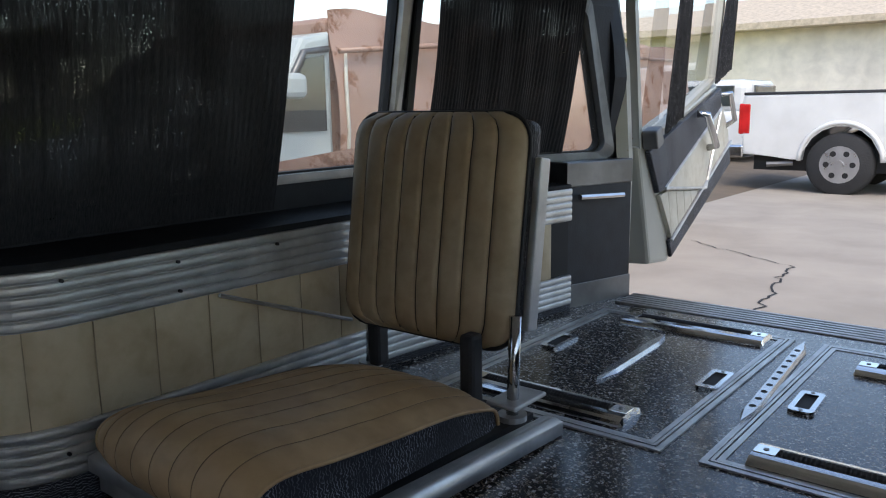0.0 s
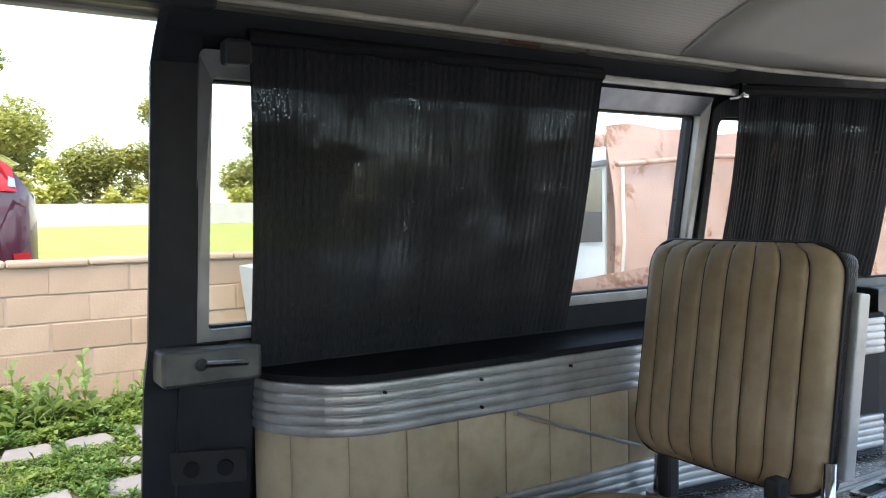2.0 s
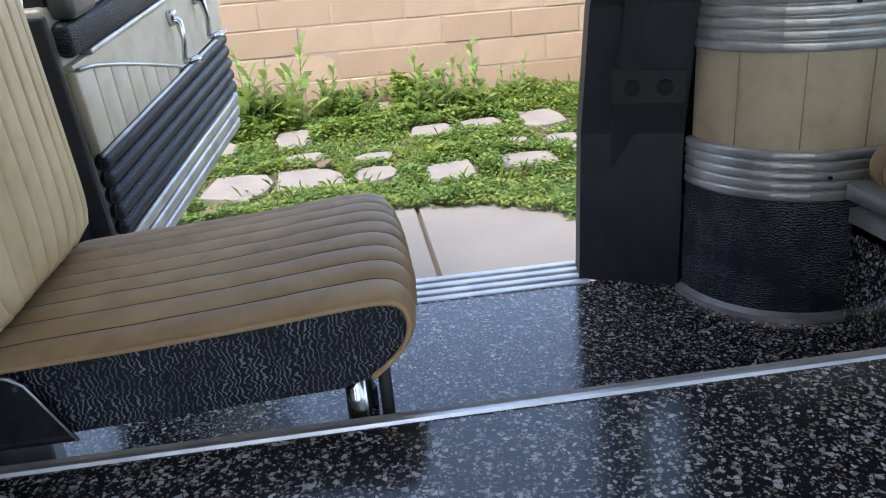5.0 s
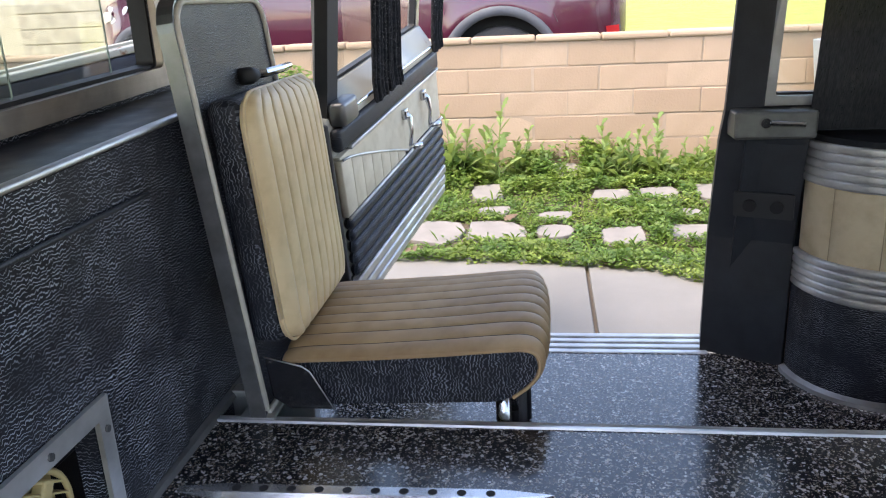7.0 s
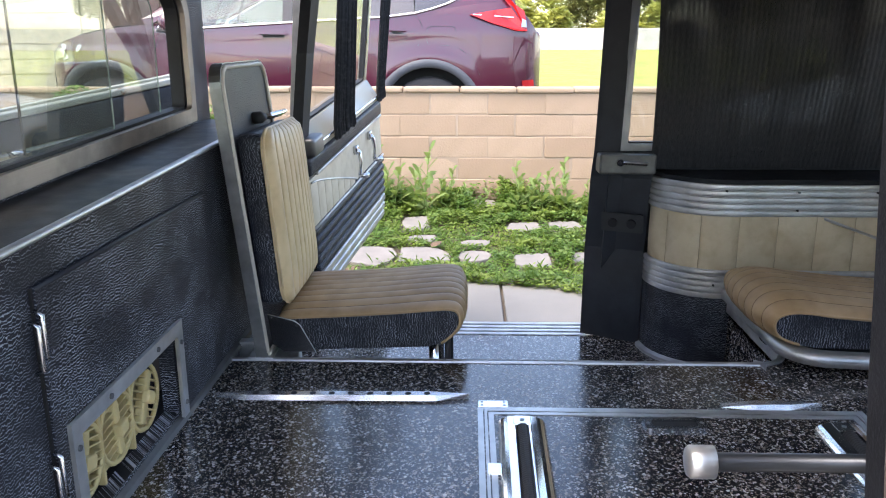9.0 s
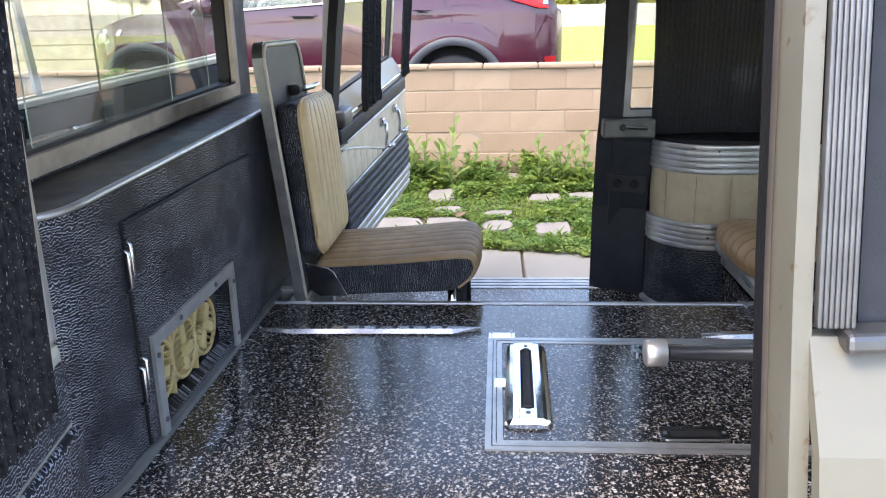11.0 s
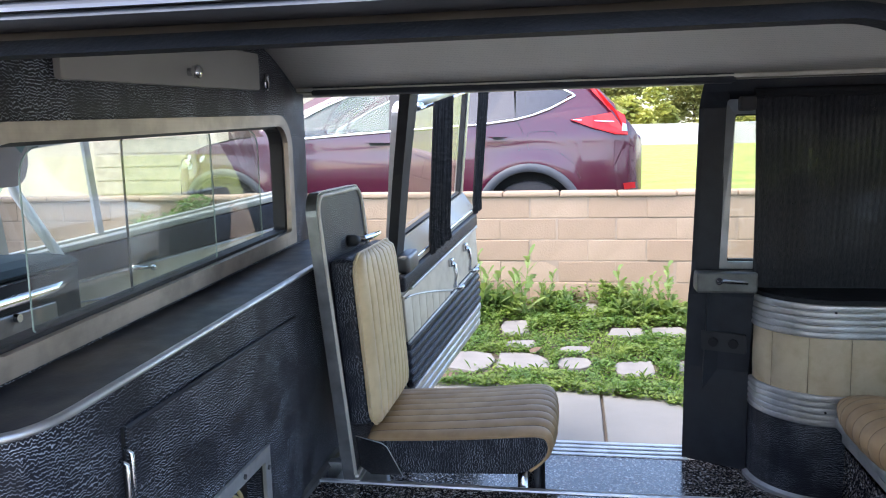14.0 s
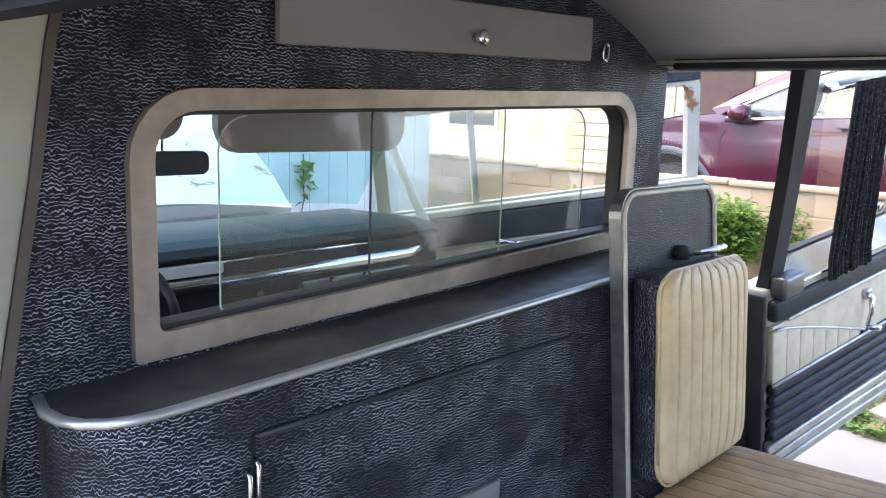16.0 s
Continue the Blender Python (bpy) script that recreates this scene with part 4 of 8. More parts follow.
def padded_seat(parent, m, w, profile, under, n, crown, rib, material):
    """A seat cushion: a channelled top that follows a side profile of (forward, up) and rolls over the front, between black side panels."""
    line = smooth_line(profile, 4)
    steps = [(k + f) / n for k in range(n) for f in (0.0, 0.05, 0.14, 0.32, 0.5, 0.68, 0.86, 0.95)] + [1.0]

    def spot(k, s, sink=0.0):
        a, b = line[max(0, k - 1)], line[min(len(line) - 1, k + 1)]
        d = math.hypot(b[0] - a[0], b[1] - a[1]) or 1.0
        nx, nz = -(b[1] - a[1]) / d, (b[0] - a[0]) / d
        f = (s * n) % 1.0
        along_it = k / (len(line) - 1)
        puff = rib * (abs(math.sin(math.pi * f)) ** 0.6 if 0 < s < 1 else 0.0)
        lift = crown * (1 - abs(2 * s - 1) ** 3.0) * math.sin(math.pi * min(1.0, along_it * 1.02)) ** 0.5 + puff - sink
        crease = 0.0012 * noise.noise((s * w * 30, line[k][0] * 22, 3.0 + crown))
        return ((s - 0.5) * w, line[k][0] + nx * (lift + crease), line[k][1] + nz * (lift + crease))

    own = bmesh.new()
    g = [[own.verts.new(spot(k, s)) for s in steps] for k in range(len(line))]
    for a, b in zip(g, g[1:]):
        for i in range(len(steps) - 1):
            own.faces.new((a[i], a[i + 1], b[i + 1], b[i]))
    on(parent, put(part("cushion", own, material, None, "worn channelled vinyl cushion", True), m))
    closed = [(y, z - 0.001) for y, z in line] + list(under)
    on(parent, put(part("cushion_side", slab(closed, "yz", -w / 2 + 0.003, w / 2 - 0.003, 0.0), VINYL_UP, None, "black crinkled vinyl sides"), m))
    for k in range(1, n):
        on(parent, put(part("seam", tube([spot(j, k / n, 0.0002) for j in range(1, len(line) - 1)], 0.0016 if rib > 0.003 else 0.0011, 5), STITCH if rib > 0.003 else TAN_SEAM), m))
    for x in (-w / 2, w / 2):
        on(parent, put(part("piping", tube([(x, y, z) for y, z in line], 0.0034, 6), material, None, "", True), m))


def rim_line(w, l, rc, z, n=6):
    pts = round_rect(w, l, rc, n, 0, l / 2)
    return [(x, y, z) for x, y in pts] + [(*pts[0], z)]


seat = thing("folding_seat", "folding jump seat in channelled cream and tan vinyl before the partition", "seat", "folding seats")
seat.location = (1.10, 0.83, -0.2)
S = pose(1.105, 0.845, 0.0, 0, 0, 180)
FRONT_SEAT = ((0.008, 0.060), (0.012, 0.083), (0.03, 0.090), (0.16, 0.097), (0.28, 0.105), (0.37, 0.113), (0.412, 0.115), (0.432, 0.108), (0.439, 0.088), (0.434, 0.068), (0.420, 0.050), (0.395, 0.030))
padded_seat(seat, S, 0.378, FRONT_SEAT, ((0.36, 0.020), (0.085, 0.010), (0.02, 0.012)), 9, 0.016, 0.005, TAN)
BK = pose(1.082, 0.834, 0.118, 85.5, 0, 0)
on(seat, put(part("backrest_shell", block(-0.178, 0.178, 0.006, 0.41, -0.045, 0.016, 0.02, 3), VINYL_UY, None, "black crinkled vinyl shell"), BK))
on(seat, put(part("backrest", cushion(0.365, 0.415, 0.022, 9, 0.014, 0.006, 0.055, 0.016), CREAM, None, "cream channelled vinyl backrest", True), BK @ pose(0, 0, 0.012)))
seams(seat, BK @ pose(0, 0, 0.012), 0.365, 0.415, 0.022, 9, 0.014, 0.006, 0.055, 0.016)
on(seat, put(part("piping", tube(rim_line(0.366, 0.415, 0.055, 0.019), 0.0032, 6), CREAM, None, "", True), BK))
BD = pose(1.072, 0.870, 0.0, 84.2, 0, 0)
board = round_rect(0.385, 0.68, (0.006, 0.006, 0.05, 0.05), 6, 0, 0.34)
on(seat, put(part("back_board", slab(board, "xy", -0.012, 0.010), VINYL_XY, None, "black vinyl-covered board"), BD))
bigger = round_rect(0.392, 0.684, (0.006, 0.006, 0.053, 0.053), 6, 0, 0.34)
inner = round_rect(0.372, 0.664, (0.006, 0.006, 0.044, 0.044), 6, 0, 0.34)
channel = on(seat, put(part("edge_channel", ring(bigger, board, "xy", -0.014, 0.012), DARK_CHANNEL, None, "dark metal edge channel"), BD))
on(seat, put(part("board_piping", tube([(x, y, 0.0125) for x, y in inner[5:] + inner[:1]], 0.0052, 8), PIPING, None, "pale piping", True), BD))
for z in (0.06, 0.24, 0.42, 0.60):
    on(channel, part("screw", disc((-0.1965, z, -0.006), (1, 0, 0), 0.004, 0.004, 8), DARK)).matrix_basis = Matrix()
grab = on(seat, put(part("latch_handle", tube([(0.03, 0.545, 0.024), (0.045, 0.545, 0.045), (0.085, 0.547, 0.062), (0.12, 0.549, 0.066)], [0.007, 0.008, 0.0075, 0.006], 10), CHROME, None, "chrome latch handle"), BD))
on(seat, put(part("latch_boss", tube([(0.02, 0.545, 0.008), (0.02, 0.545, 0.03), (0.03, 0.545, 0.036)], [0.015, 0.015, 0.009], 12), RUBBER, None, "black latch boss", True), BD))
side = piece(seat, "side_plate", slab([(0.858, 0.106), (0.850, 0.031), (0.823, 0.012), (0.747, 0.012), (0.776, 0.068), (0.783, 0.081), (0.796, 0.090)], "yz", 0.898, 0.903, 0.0012), LACQUER, "glossy black hinge plate")
on(side, part("rim", tube([(0.8975, y, z) for y, z in ((0.858, 0.106), (0.796, 0.090), (0.783, 0.081), (0.776, 0.068), (0.747, 0.012))], 0.0012, 6), ALU, None, "bright worn rim", True))
for y, z in ((0.848, 0.098), (0.790, 0.079)):
    on(side, part("screw", disc((0.897, y, z), (1, 0, 0), 0.003, 0.002, 8), CHROME))
piece(seat, "foot_plate", block(0.875, 1.265, 0.845, 0.905, 0.0, 0.006, 0.002), ALU_X)
piece(seat, "floor_plate", block(0.955, 0.985, 0.80, 0.95, -0.2, 0.012, 0.003), ALU)
for x in (0.965, 1.24):
    leg = piece(seat, "leg", tube([(x, 0.47, 0.04), (x, 0.465, -0.195)], 0.014, 10), CHROME, "", True)
    piece(seat, "strut", tube([(x + 0.004, 0.437, 0.04), (x + 0.004, 0.434, -0.196)], 0.0075, 10), RUBBER, "black strut beside the leg", True)
    on(leg, part("rubber_foot", tube([(x, 0.465, -0.17), (x, 0.465, -0.2)], 0.018, 10), RUBBER))

rear = thing("folding_seat", "folding jump seat in tan channelled vinyl on an aluminium floor frame", "seat", "folding seats")
rear.location = (1.06, -0.6, 0.0)
R = pose(1.03, -0.80, 0.0)
REAR_SEAT = ((0.0, 0.052), (0.006, 0.075), (0.03, 0.088), (0.12, 0.107), (0.25, 0.117), (0.36, 0.127), (0.43, 0.136), (0.466, 0.135), (0.490, 0.126), (0.499, 0.110), (0.495, 0.090), (0.478, 0.074), (0.44, 0.060))
padded_seat(rear, R, 0.355, REAR_SEAT, ((0.40, 0.052), (0.02, 0.045)), 8, 0.030, 0.002, TAN)
frame_line = [(0.835, -0.93, 0.002)] + [(x, y, 0.026 + 0.05 * (y + 0.40)) for x, y, _ in arc(0.900, -0.415, 0.065, 180, 90, 8)] + [(1.285, -0.350, 0.0285)]
piece(rear, "seat_frame", sweep(frame_line, [(-0.030, 0.024), (-0.030, 0.0), (0.016, 0.0), (0.020, 0.003), (0.020, 0.007), (0.015, 0.009), (0.017, 0.012), (0.015, 0.016), (0.017, 0.019), (0.013, 0.023), (0.009, 0.026), (0.004, 0.0255), (0.0, 0.028), (-0.006, 0.0265), (-0.012, 0.028)]), ALU, "fluted aluminium angle frame", True)
piece(rear, "pan", slab([(0.86, -0.92), (0.86, -0.375), (1.27, -0.375), (1.27, -0.92)], "xy", 0.020, 0.032), RUBBER, "black seat pan")
for x, y in ((0.99, -0.331), (1.14, -0.331), (1.24, -0.331), (0.94, -0.334)):
    piece(rear, "screw", disc((x, y, 0.040), (0, 1, 0), 0.004, 0.004, 8), DARK)
for y in (-0.50, -0.68, -0.84):
    piece(rear, "screw", disc((0.8165, y, 0.040 + 0.05 * (y + 0.40)), (1, 0, 0), 0.004, 0.004, 8), DARK)
piece(rear, "catch", block(0.985, 1.03, -0.352, -0.336, 0.006, 0.018, 0.004), CHROME, "small chrome catch", True)
RB = Matrix.Translation((1.075, -0.885, 0.15)) @ pose(0, 0, 0, 0, 0, 180) @ pose(0, 0, 0, 82, 0, 0)
on(rear, put(part("backrest_shell", block(-0.20, 0.20, 0.007, 0.405, -0.04, 0.014, 0.02, 3), VINYL_UY, None, "black vinyl back"), RB))
on(rear, put(part("backrest", cushion(0.41, 0.415, 0.022, 8, 0.018, 0.006, 0.055, 0.018), TAN_BACK, None, "tan channelled vinyl backrest", True), RB @ pose(0, 0, 0.01)))
seams(rear, RB @ pose(0, 0, 0.01), 0.41, 0.415, 0.022, 8, 0.018, 0.006, 0.055, 0.018)
on(rear, put(part("piping", tube(rim_line(0.413, 0.415, 0.055, 0.014), 0.004, 6), RUBBER, None, "", True), RB))
on(rear, put(part("side_channel", block(0.207, 0.222, 0.04, 0.34, -0.03, 0.0, 0.003), ALU, None, "aluminium side channel"), RB))
for x, y in ((0.868, -0.865), (1.272, -0.93)):
    post = piece(rear, "post", tube([(x, y, 0.04), (x, y - 0.01, 0.22)], 0.011, 10), CHROME, "chrome post", True)
    on(post, part("post_base", disc((x, y, 0.042), (0, 0, 1), 0.026, 0.01), ALU))
    piece(rear, "hinge_arm", block(x + (0.045 if x < 1 else -0.075), x + (0.075 if x < 1 else -0.045), y + 0.02, y + 0.055, 0.06, 0.19, 0.008), RUBBER, "black hinge arm")
piece(rear, "corner_plate", block(0.838, 0.90, -0.93, -0.83, 0.066, 0.074, 0.003), ALU)


# ---- floor fittings ----
def hatch(name, x0, x1, y0, y1, label):
    h = thing(name, label, "hatch", "floor hatches", at=((x0 + x1) / 2, (y0 + y1) / 2, 0.0))
    w, l, cx, cy = x1 - x0, y1 - y0, (x0 + x1) / 2, (y0 + y1) / 2
    for k, (a, b, z) in enumerate(((0.0, 0.011, 0.004), (0.0135, 0.019, 0.005), (0.0215, 0.032, 0.004))):
        piece(h, "trim_strip", ring(round_rect(w - 2 * a, l - 2 * a, 0.002, 1, cx, cy), round_rect(w - 2 * b, l - 2 * b, 0.002, 1, cx, cy), "xy", 0.0005, z), ALU, "aluminium hatch trim")
    piece(h, "lid", slab(round_rect(w - 0.066, l - 0.066, 0.002, 1, cx, cy), "xy", 0.0004, 0.0022), FLOOR, "speckled floor lid")
    return h


def roller_bar(m, length, label):
    """A chrome housing with a black roller let into it, along local x."""
    t = thing("floor_roller", label, "roller", "floor rollers")
    t.matrix_basis = m
    prof = [(-0.046, 0.0), (-0.045, 0.004), (-0.041, 0.009), (-0.035, 0.0125), (-0.028, 0.015), (-0.0165, 0.017), (-0.0155, 0.005), (0.0155, 0.005), (0.0165, 0.017), (0.028, 0.015), (0.035, 0.0125), (0.041, 0.009), (0.045, 0.004), (0.046, 0.0)]
    part("housing", loft([[(x, y, z) for y, z in prof] for x in (-length / 2, length / 2)]), BRIGHT, t)
    for s in (-1, 1):
        end = part("end_plate", slab(round_rect(0.036, 0.034, 0.002, 1, s * (length / 2 - 0.018), 0), "xy", 0.004, 0.0182, 0.0012), BRIGHT, t)
        part("screw", disc((s * (length / 2 - 0.018), 0, 0.0184), (0, 0, 1), 0.0045, 0.002, 10), DULL, end)
        part("end_cap", loft([[(s * length / 2, y, z) for y, z in ((-0.041, 0.009), (-0.028, 0.015), (0.028, 0.015), (0.041, 0.009), (0.046, 0), (-0.046, 0))], [(s * (length / 2 + 0.004), y, z) for y, z in ((-0.034, 0.003), (-0.02, 0.005), (0.02, 0.005), (0.034, 0.003), (0.038, 0), (-0.038, 0))]]), BRIGHT, t)
    n = 40
    span = length - 0.076
    way, radii = [], []
    for k in range(n):
        a = -span / 2 + span * k / n
        for q, r in ((0.0, 0.0118), (0.2, 0.0128), (0.7, 0.0128), (0.9, 0.0118)):
            way.append((a + span / n * q, 0, 0.0105))
            radii.append(r)
    bm = tube(way, radii, 10)
    part("roller", bm, GRIP, t, "black ribbed roller")
    return t


def pull(m, label="chrome-framed recessed hatch pull"):
    t = thing("hatch_pull", label, "pull", "hatch pulls")
    t.matrix_basis = m
    part("frame", ring(round_rect(0.120, 0.046, 0.010, 3), round_rect(0.086, 0.026, 0.003, 3), "xy", 0.0, 0.007), CHROME, t)
    part("recess", slab(round_rect(0.088, 0.028, 0.002, 1), "xy", 0.0005, 0.0028), DARK, t)
    for s in (-1, 1):
        part("screw", disc((s * 0.052, 0, 0.007), (0, 0, 1), 0.004, 0.002, 8), DULL, t)
    return t


def blade(m, length, holes, label):
    t = thing("floor_strip", label, "strip", "floor strips")
    t.matrix_basis = m
    L = length / 2
    line = [(-L, 0), (-L + 0.07, -0.016), (L - 0.07, -0.016), (L, 0), (L - 0.07, 0.016), (-L + 0.07, 0.016)]
    low = [(x, y, 0.001) for x, y in line]
    high = [(x * 0.985, y * 0.62, 0.011) for x, y in line]
    part("bar", loft([low, high]), STEEL, t)
    for k in range(holes):
        x = -L + 0.09 + (length - 0.18) * k / max(1, holes - 1)
        # black discs laid on the bar stand for the shade in its holes
        part("hole", disc((x, 0, 0.0112), (0, 0, 1), 0.0065, 0.001, 12), DARK, t)
    return t


hatch("floor_hatch", 0.136, 0.637, -0.405, 0.367, "speckled floor hatch with aluminium trim by the side doors")
hatch("floor_hatch", 0.64, 1.155, -1.755, -0.965, "speckled floor hatch with aluminium trim near the rear door")
hatch("floor_hatch", 0.06, 0.575, -1.755, -0.965, "speckled floor hatch with aluminium trim near the rear door")
blade(pose(0.678, 0.652, 0, 0, 0, 91), 0.54, 10, "chrome strip with a row of holes on the floor")
blade(pose(0.592, -1.44, 0, 0, 0, 94), 0.58, 10, "chrome strip with a row of holes between the rear hatches")
blade(pose(0.895, -1.40, 0, 0, 0, 92), 0.38, 0, "plain chrome floor strip on the rear hatch")
blade(pose(0.658, -0.231, 0.0, 0, 0, 92), 0.21, 0, "plain chrome floor strip at the deck")
roller_bar(pose(0.396, 0.285, 0.002, 0, 0, -1), 0.345, "chrome floor roller with black ribbed barrel")
roller_bar(pose(0.87, -1.69, 0.002, 0, 0, 0), 0.36, "chrome floor roller by the rear sill")
roller_bar(pose(0.92, -1.06, 0.002, 0, 0, 0), 0.36, "chrome floor roller on the rear hatch")
roller_bar(pose(0.33, -1.04, 0.002, 0, 0, 0), 0.36, "chrome floor roller on the rear hatch")
roller_bar(pose(0.29, -1.60, 0.002, 0, 0, 0), 0.36, "chrome floor roller by the rear sill")
roller_bar(pose(0.385, -0.32, 0.002, 0, 0, -1), 0.345, "chrome floor roller at the back of the hatch")
pull(pose(0.69, -1.35, 0.002, 0, 0, 92))
pull(pose(0.505, -1.33, 0.002, 0, 0, 92))
pull(pose(0.195, -0.004, 0.002, 0, 0, 92))
pull(pose(0.568, -0.014, 0.002, 0, 0, 92))
pull(pose(1.09, -1.40, 0.002, 0, 0, 92))
hook = thing("hatch_corner", "chrome corner plate and catch on the hatch trim", "fitting", at=(0.65, 0.335, 0))
corner_plate = piece(hook, "plate", block(0.636, 0.664, 0.304, 0.366, 0.0, 0.005, 0.001), BRIGHT)
for x in (0.643, 0.657):
    for y in (0.312, 0.358):
        on(corner_plate, part("screw", disc((x, y, 0.005), (0, 0, 1), 0.003, 0.001, 8), DULL))
piece(hook, "catch", block(0.372, 0.408, 0.327, 0.352, 0.004, 0.009, 0.001), BRIGHT)
ROD = grained("dark blue-grey metal", (0.06, 0.068, 0.078), 0.34, 0.7, amount=0.2)
rod = thing("stretcher_rod", "grey steel stretcher bar with a thick rounded end", "bar", at=(0.03, -0.3, 0.0))
piece(rod, "bar", tube([(0.021, 0.10, 0.238), (0.025, -0.62, 0.238)], 0.0115, 14), ROD, "dark tube", True)
piece(rod, "head", tube([(0.021, 0.126, 0.238), (0.021, 0.1255, 0.238), (0.021, 0.122, 0.238), (0.021, 0.094, 0.238), (0.021, 0.093, 0.238)], [0.004, 0.017, 0.020, 0.020, 0.012], 18), ALU, "turned aluminium head", True)
piece(rod, "stand", tube([(0.025, -0.6, 0.0), (0.025, -0.6, 0.24)], 0.014, 10), ROD, "", True)


# ---- shades on the right windows ----
def shade(name, y0, y1, label):
    t = thing(name, label, "shade", "window shades", at=(1.30, (y0 + y1) / 2, 0.88))
    own = bmesh.new()
    n = 240
    g = []
    for i in range(n + 1):
        y = y0 + (y1 - y0) * i / n
        row = []
        for j in range(9):
            s = j / 8
            z = 0.885 - 0.52 * s
            row.append(own.verts.new((side_x(y, 0.43) - 0.165 + 0.155 * s - 0.012 * math.sin(3.1 * s) + 0.0011 * math.sin(i * 1.31 + 0.5 * math.sin(i * 0.21)) + 0.004 * math.sin(i * 0.17 + s * 4), y - (0.040 if y0 > -1 else 0.075) * s * (i / n) - (0.027 if y0 > -1 else 0.10) * s * (1 - i / n), z)))
        g.append(row)
    for i in range(n):
        for j in range(8):
            own.faces.new((g[i][j], g[i + 1][j], g[i + 1][j + 1], g[i][j + 1]))
    piece(t, "cloth", own, SHADE, "", True)
    piece(t, "roller", tube([(side_x(y0, 0.43) - 0.16, y0, 0.892), (side_x(y1, 0.43) - 0.16, y1, 0.892)], 0.014, 10), VINYL_MATT)
    return t


hook = thing("coat_hook", "small chrome hook on the black side wall", "hook", at=(side_x(-1.85, 0.90), -1.85, 0.90))
hx = side_x(-1.85, 0.90)
piece(hook, "hook", tube([(hx + 0.01, -1.84, 0.905), (hx - 0.012, -1.84, 0.902), (hx - 0.018, -1.855, 0.895), (hx - 0.012, -1.87, 0.90)], 0.0035, 6), CHROME, "", True)
shade("window_shade", -0.818, -0.103, "black woven roller shade pulled down over the side window")
shade("window_shade", -1.692, -1.235, "black woven roller shade over the rear quarter window")
bar = thing("shade_rail", "bright aluminium shade rail with end brackets", "rail", at=(1.31, -0.65, 0.89))
piece(bar, "rail", block(1.315, 1.325, -1.235, -0.82, 0.878, 0.894, 0.003), ALU)
piece(bar, "bracket", block(1.30, 1.335, -0.105, -0.065, 0.848, 0.885, 0.006), RUBBER)
piece(bar, "bracket", block(1.30, 1.34, -1.26, -1.235, 0.872, 0.905, 0.004), CHROME)
clip = thing("roof_hook", "small chrome hook above the rear quarter window", "hook", at=(1.16, -1.67, 0.867))
piece(clip, "hook", tube([(1.18, -1.67, 0.87), (1.155, -1.67, 0.87), (1.15, -1.69, 0.858)], 0.006, 8), CHROME)


# ---- side doors ----
def gathered(x0, x1, b0, b1, z0, z1, folds, deep, y):
    """A curtain gathered into folds between two rods; x0, x1 at the top and b0, b1 at the bottom."""
    own = bmesh.new()
    n = folds * 8
    cols = []
    for i in range(n + 1):
        q = i / n
        ph = math.sin(i * math.pi / 4 + 0.6 * math.sin(i * 0.45))
        cols.append([own.verts.new((x0 + (x1 - x0) * q + (b0 - x0 + (b1 - b0 - x1 + x0) * q) * (1 - w), y - deep * ph * (0.7 + 0.3 * math.sin(i * 0.19)), z0 + (z1 - z0) * w + 0.002 * math.sin(i * 0.5) * (w == 0))) for w in (0, 0.1, 0.3, 0.55, 0.8, 0.95, 1)])
    for a, b in zip(cols, cols[1:]):
        for j in range(6):
            own.faces.new((a[j], b[j], b[j + 1], a[j + 1]))
    return own


def door_lean(bm):
    """The door above its belt leans in towards the lined side."""
    for v in bm.verts:
        v.co.y -= 0.14 * max(0.0, v.co.z - 0.42)
    return bm


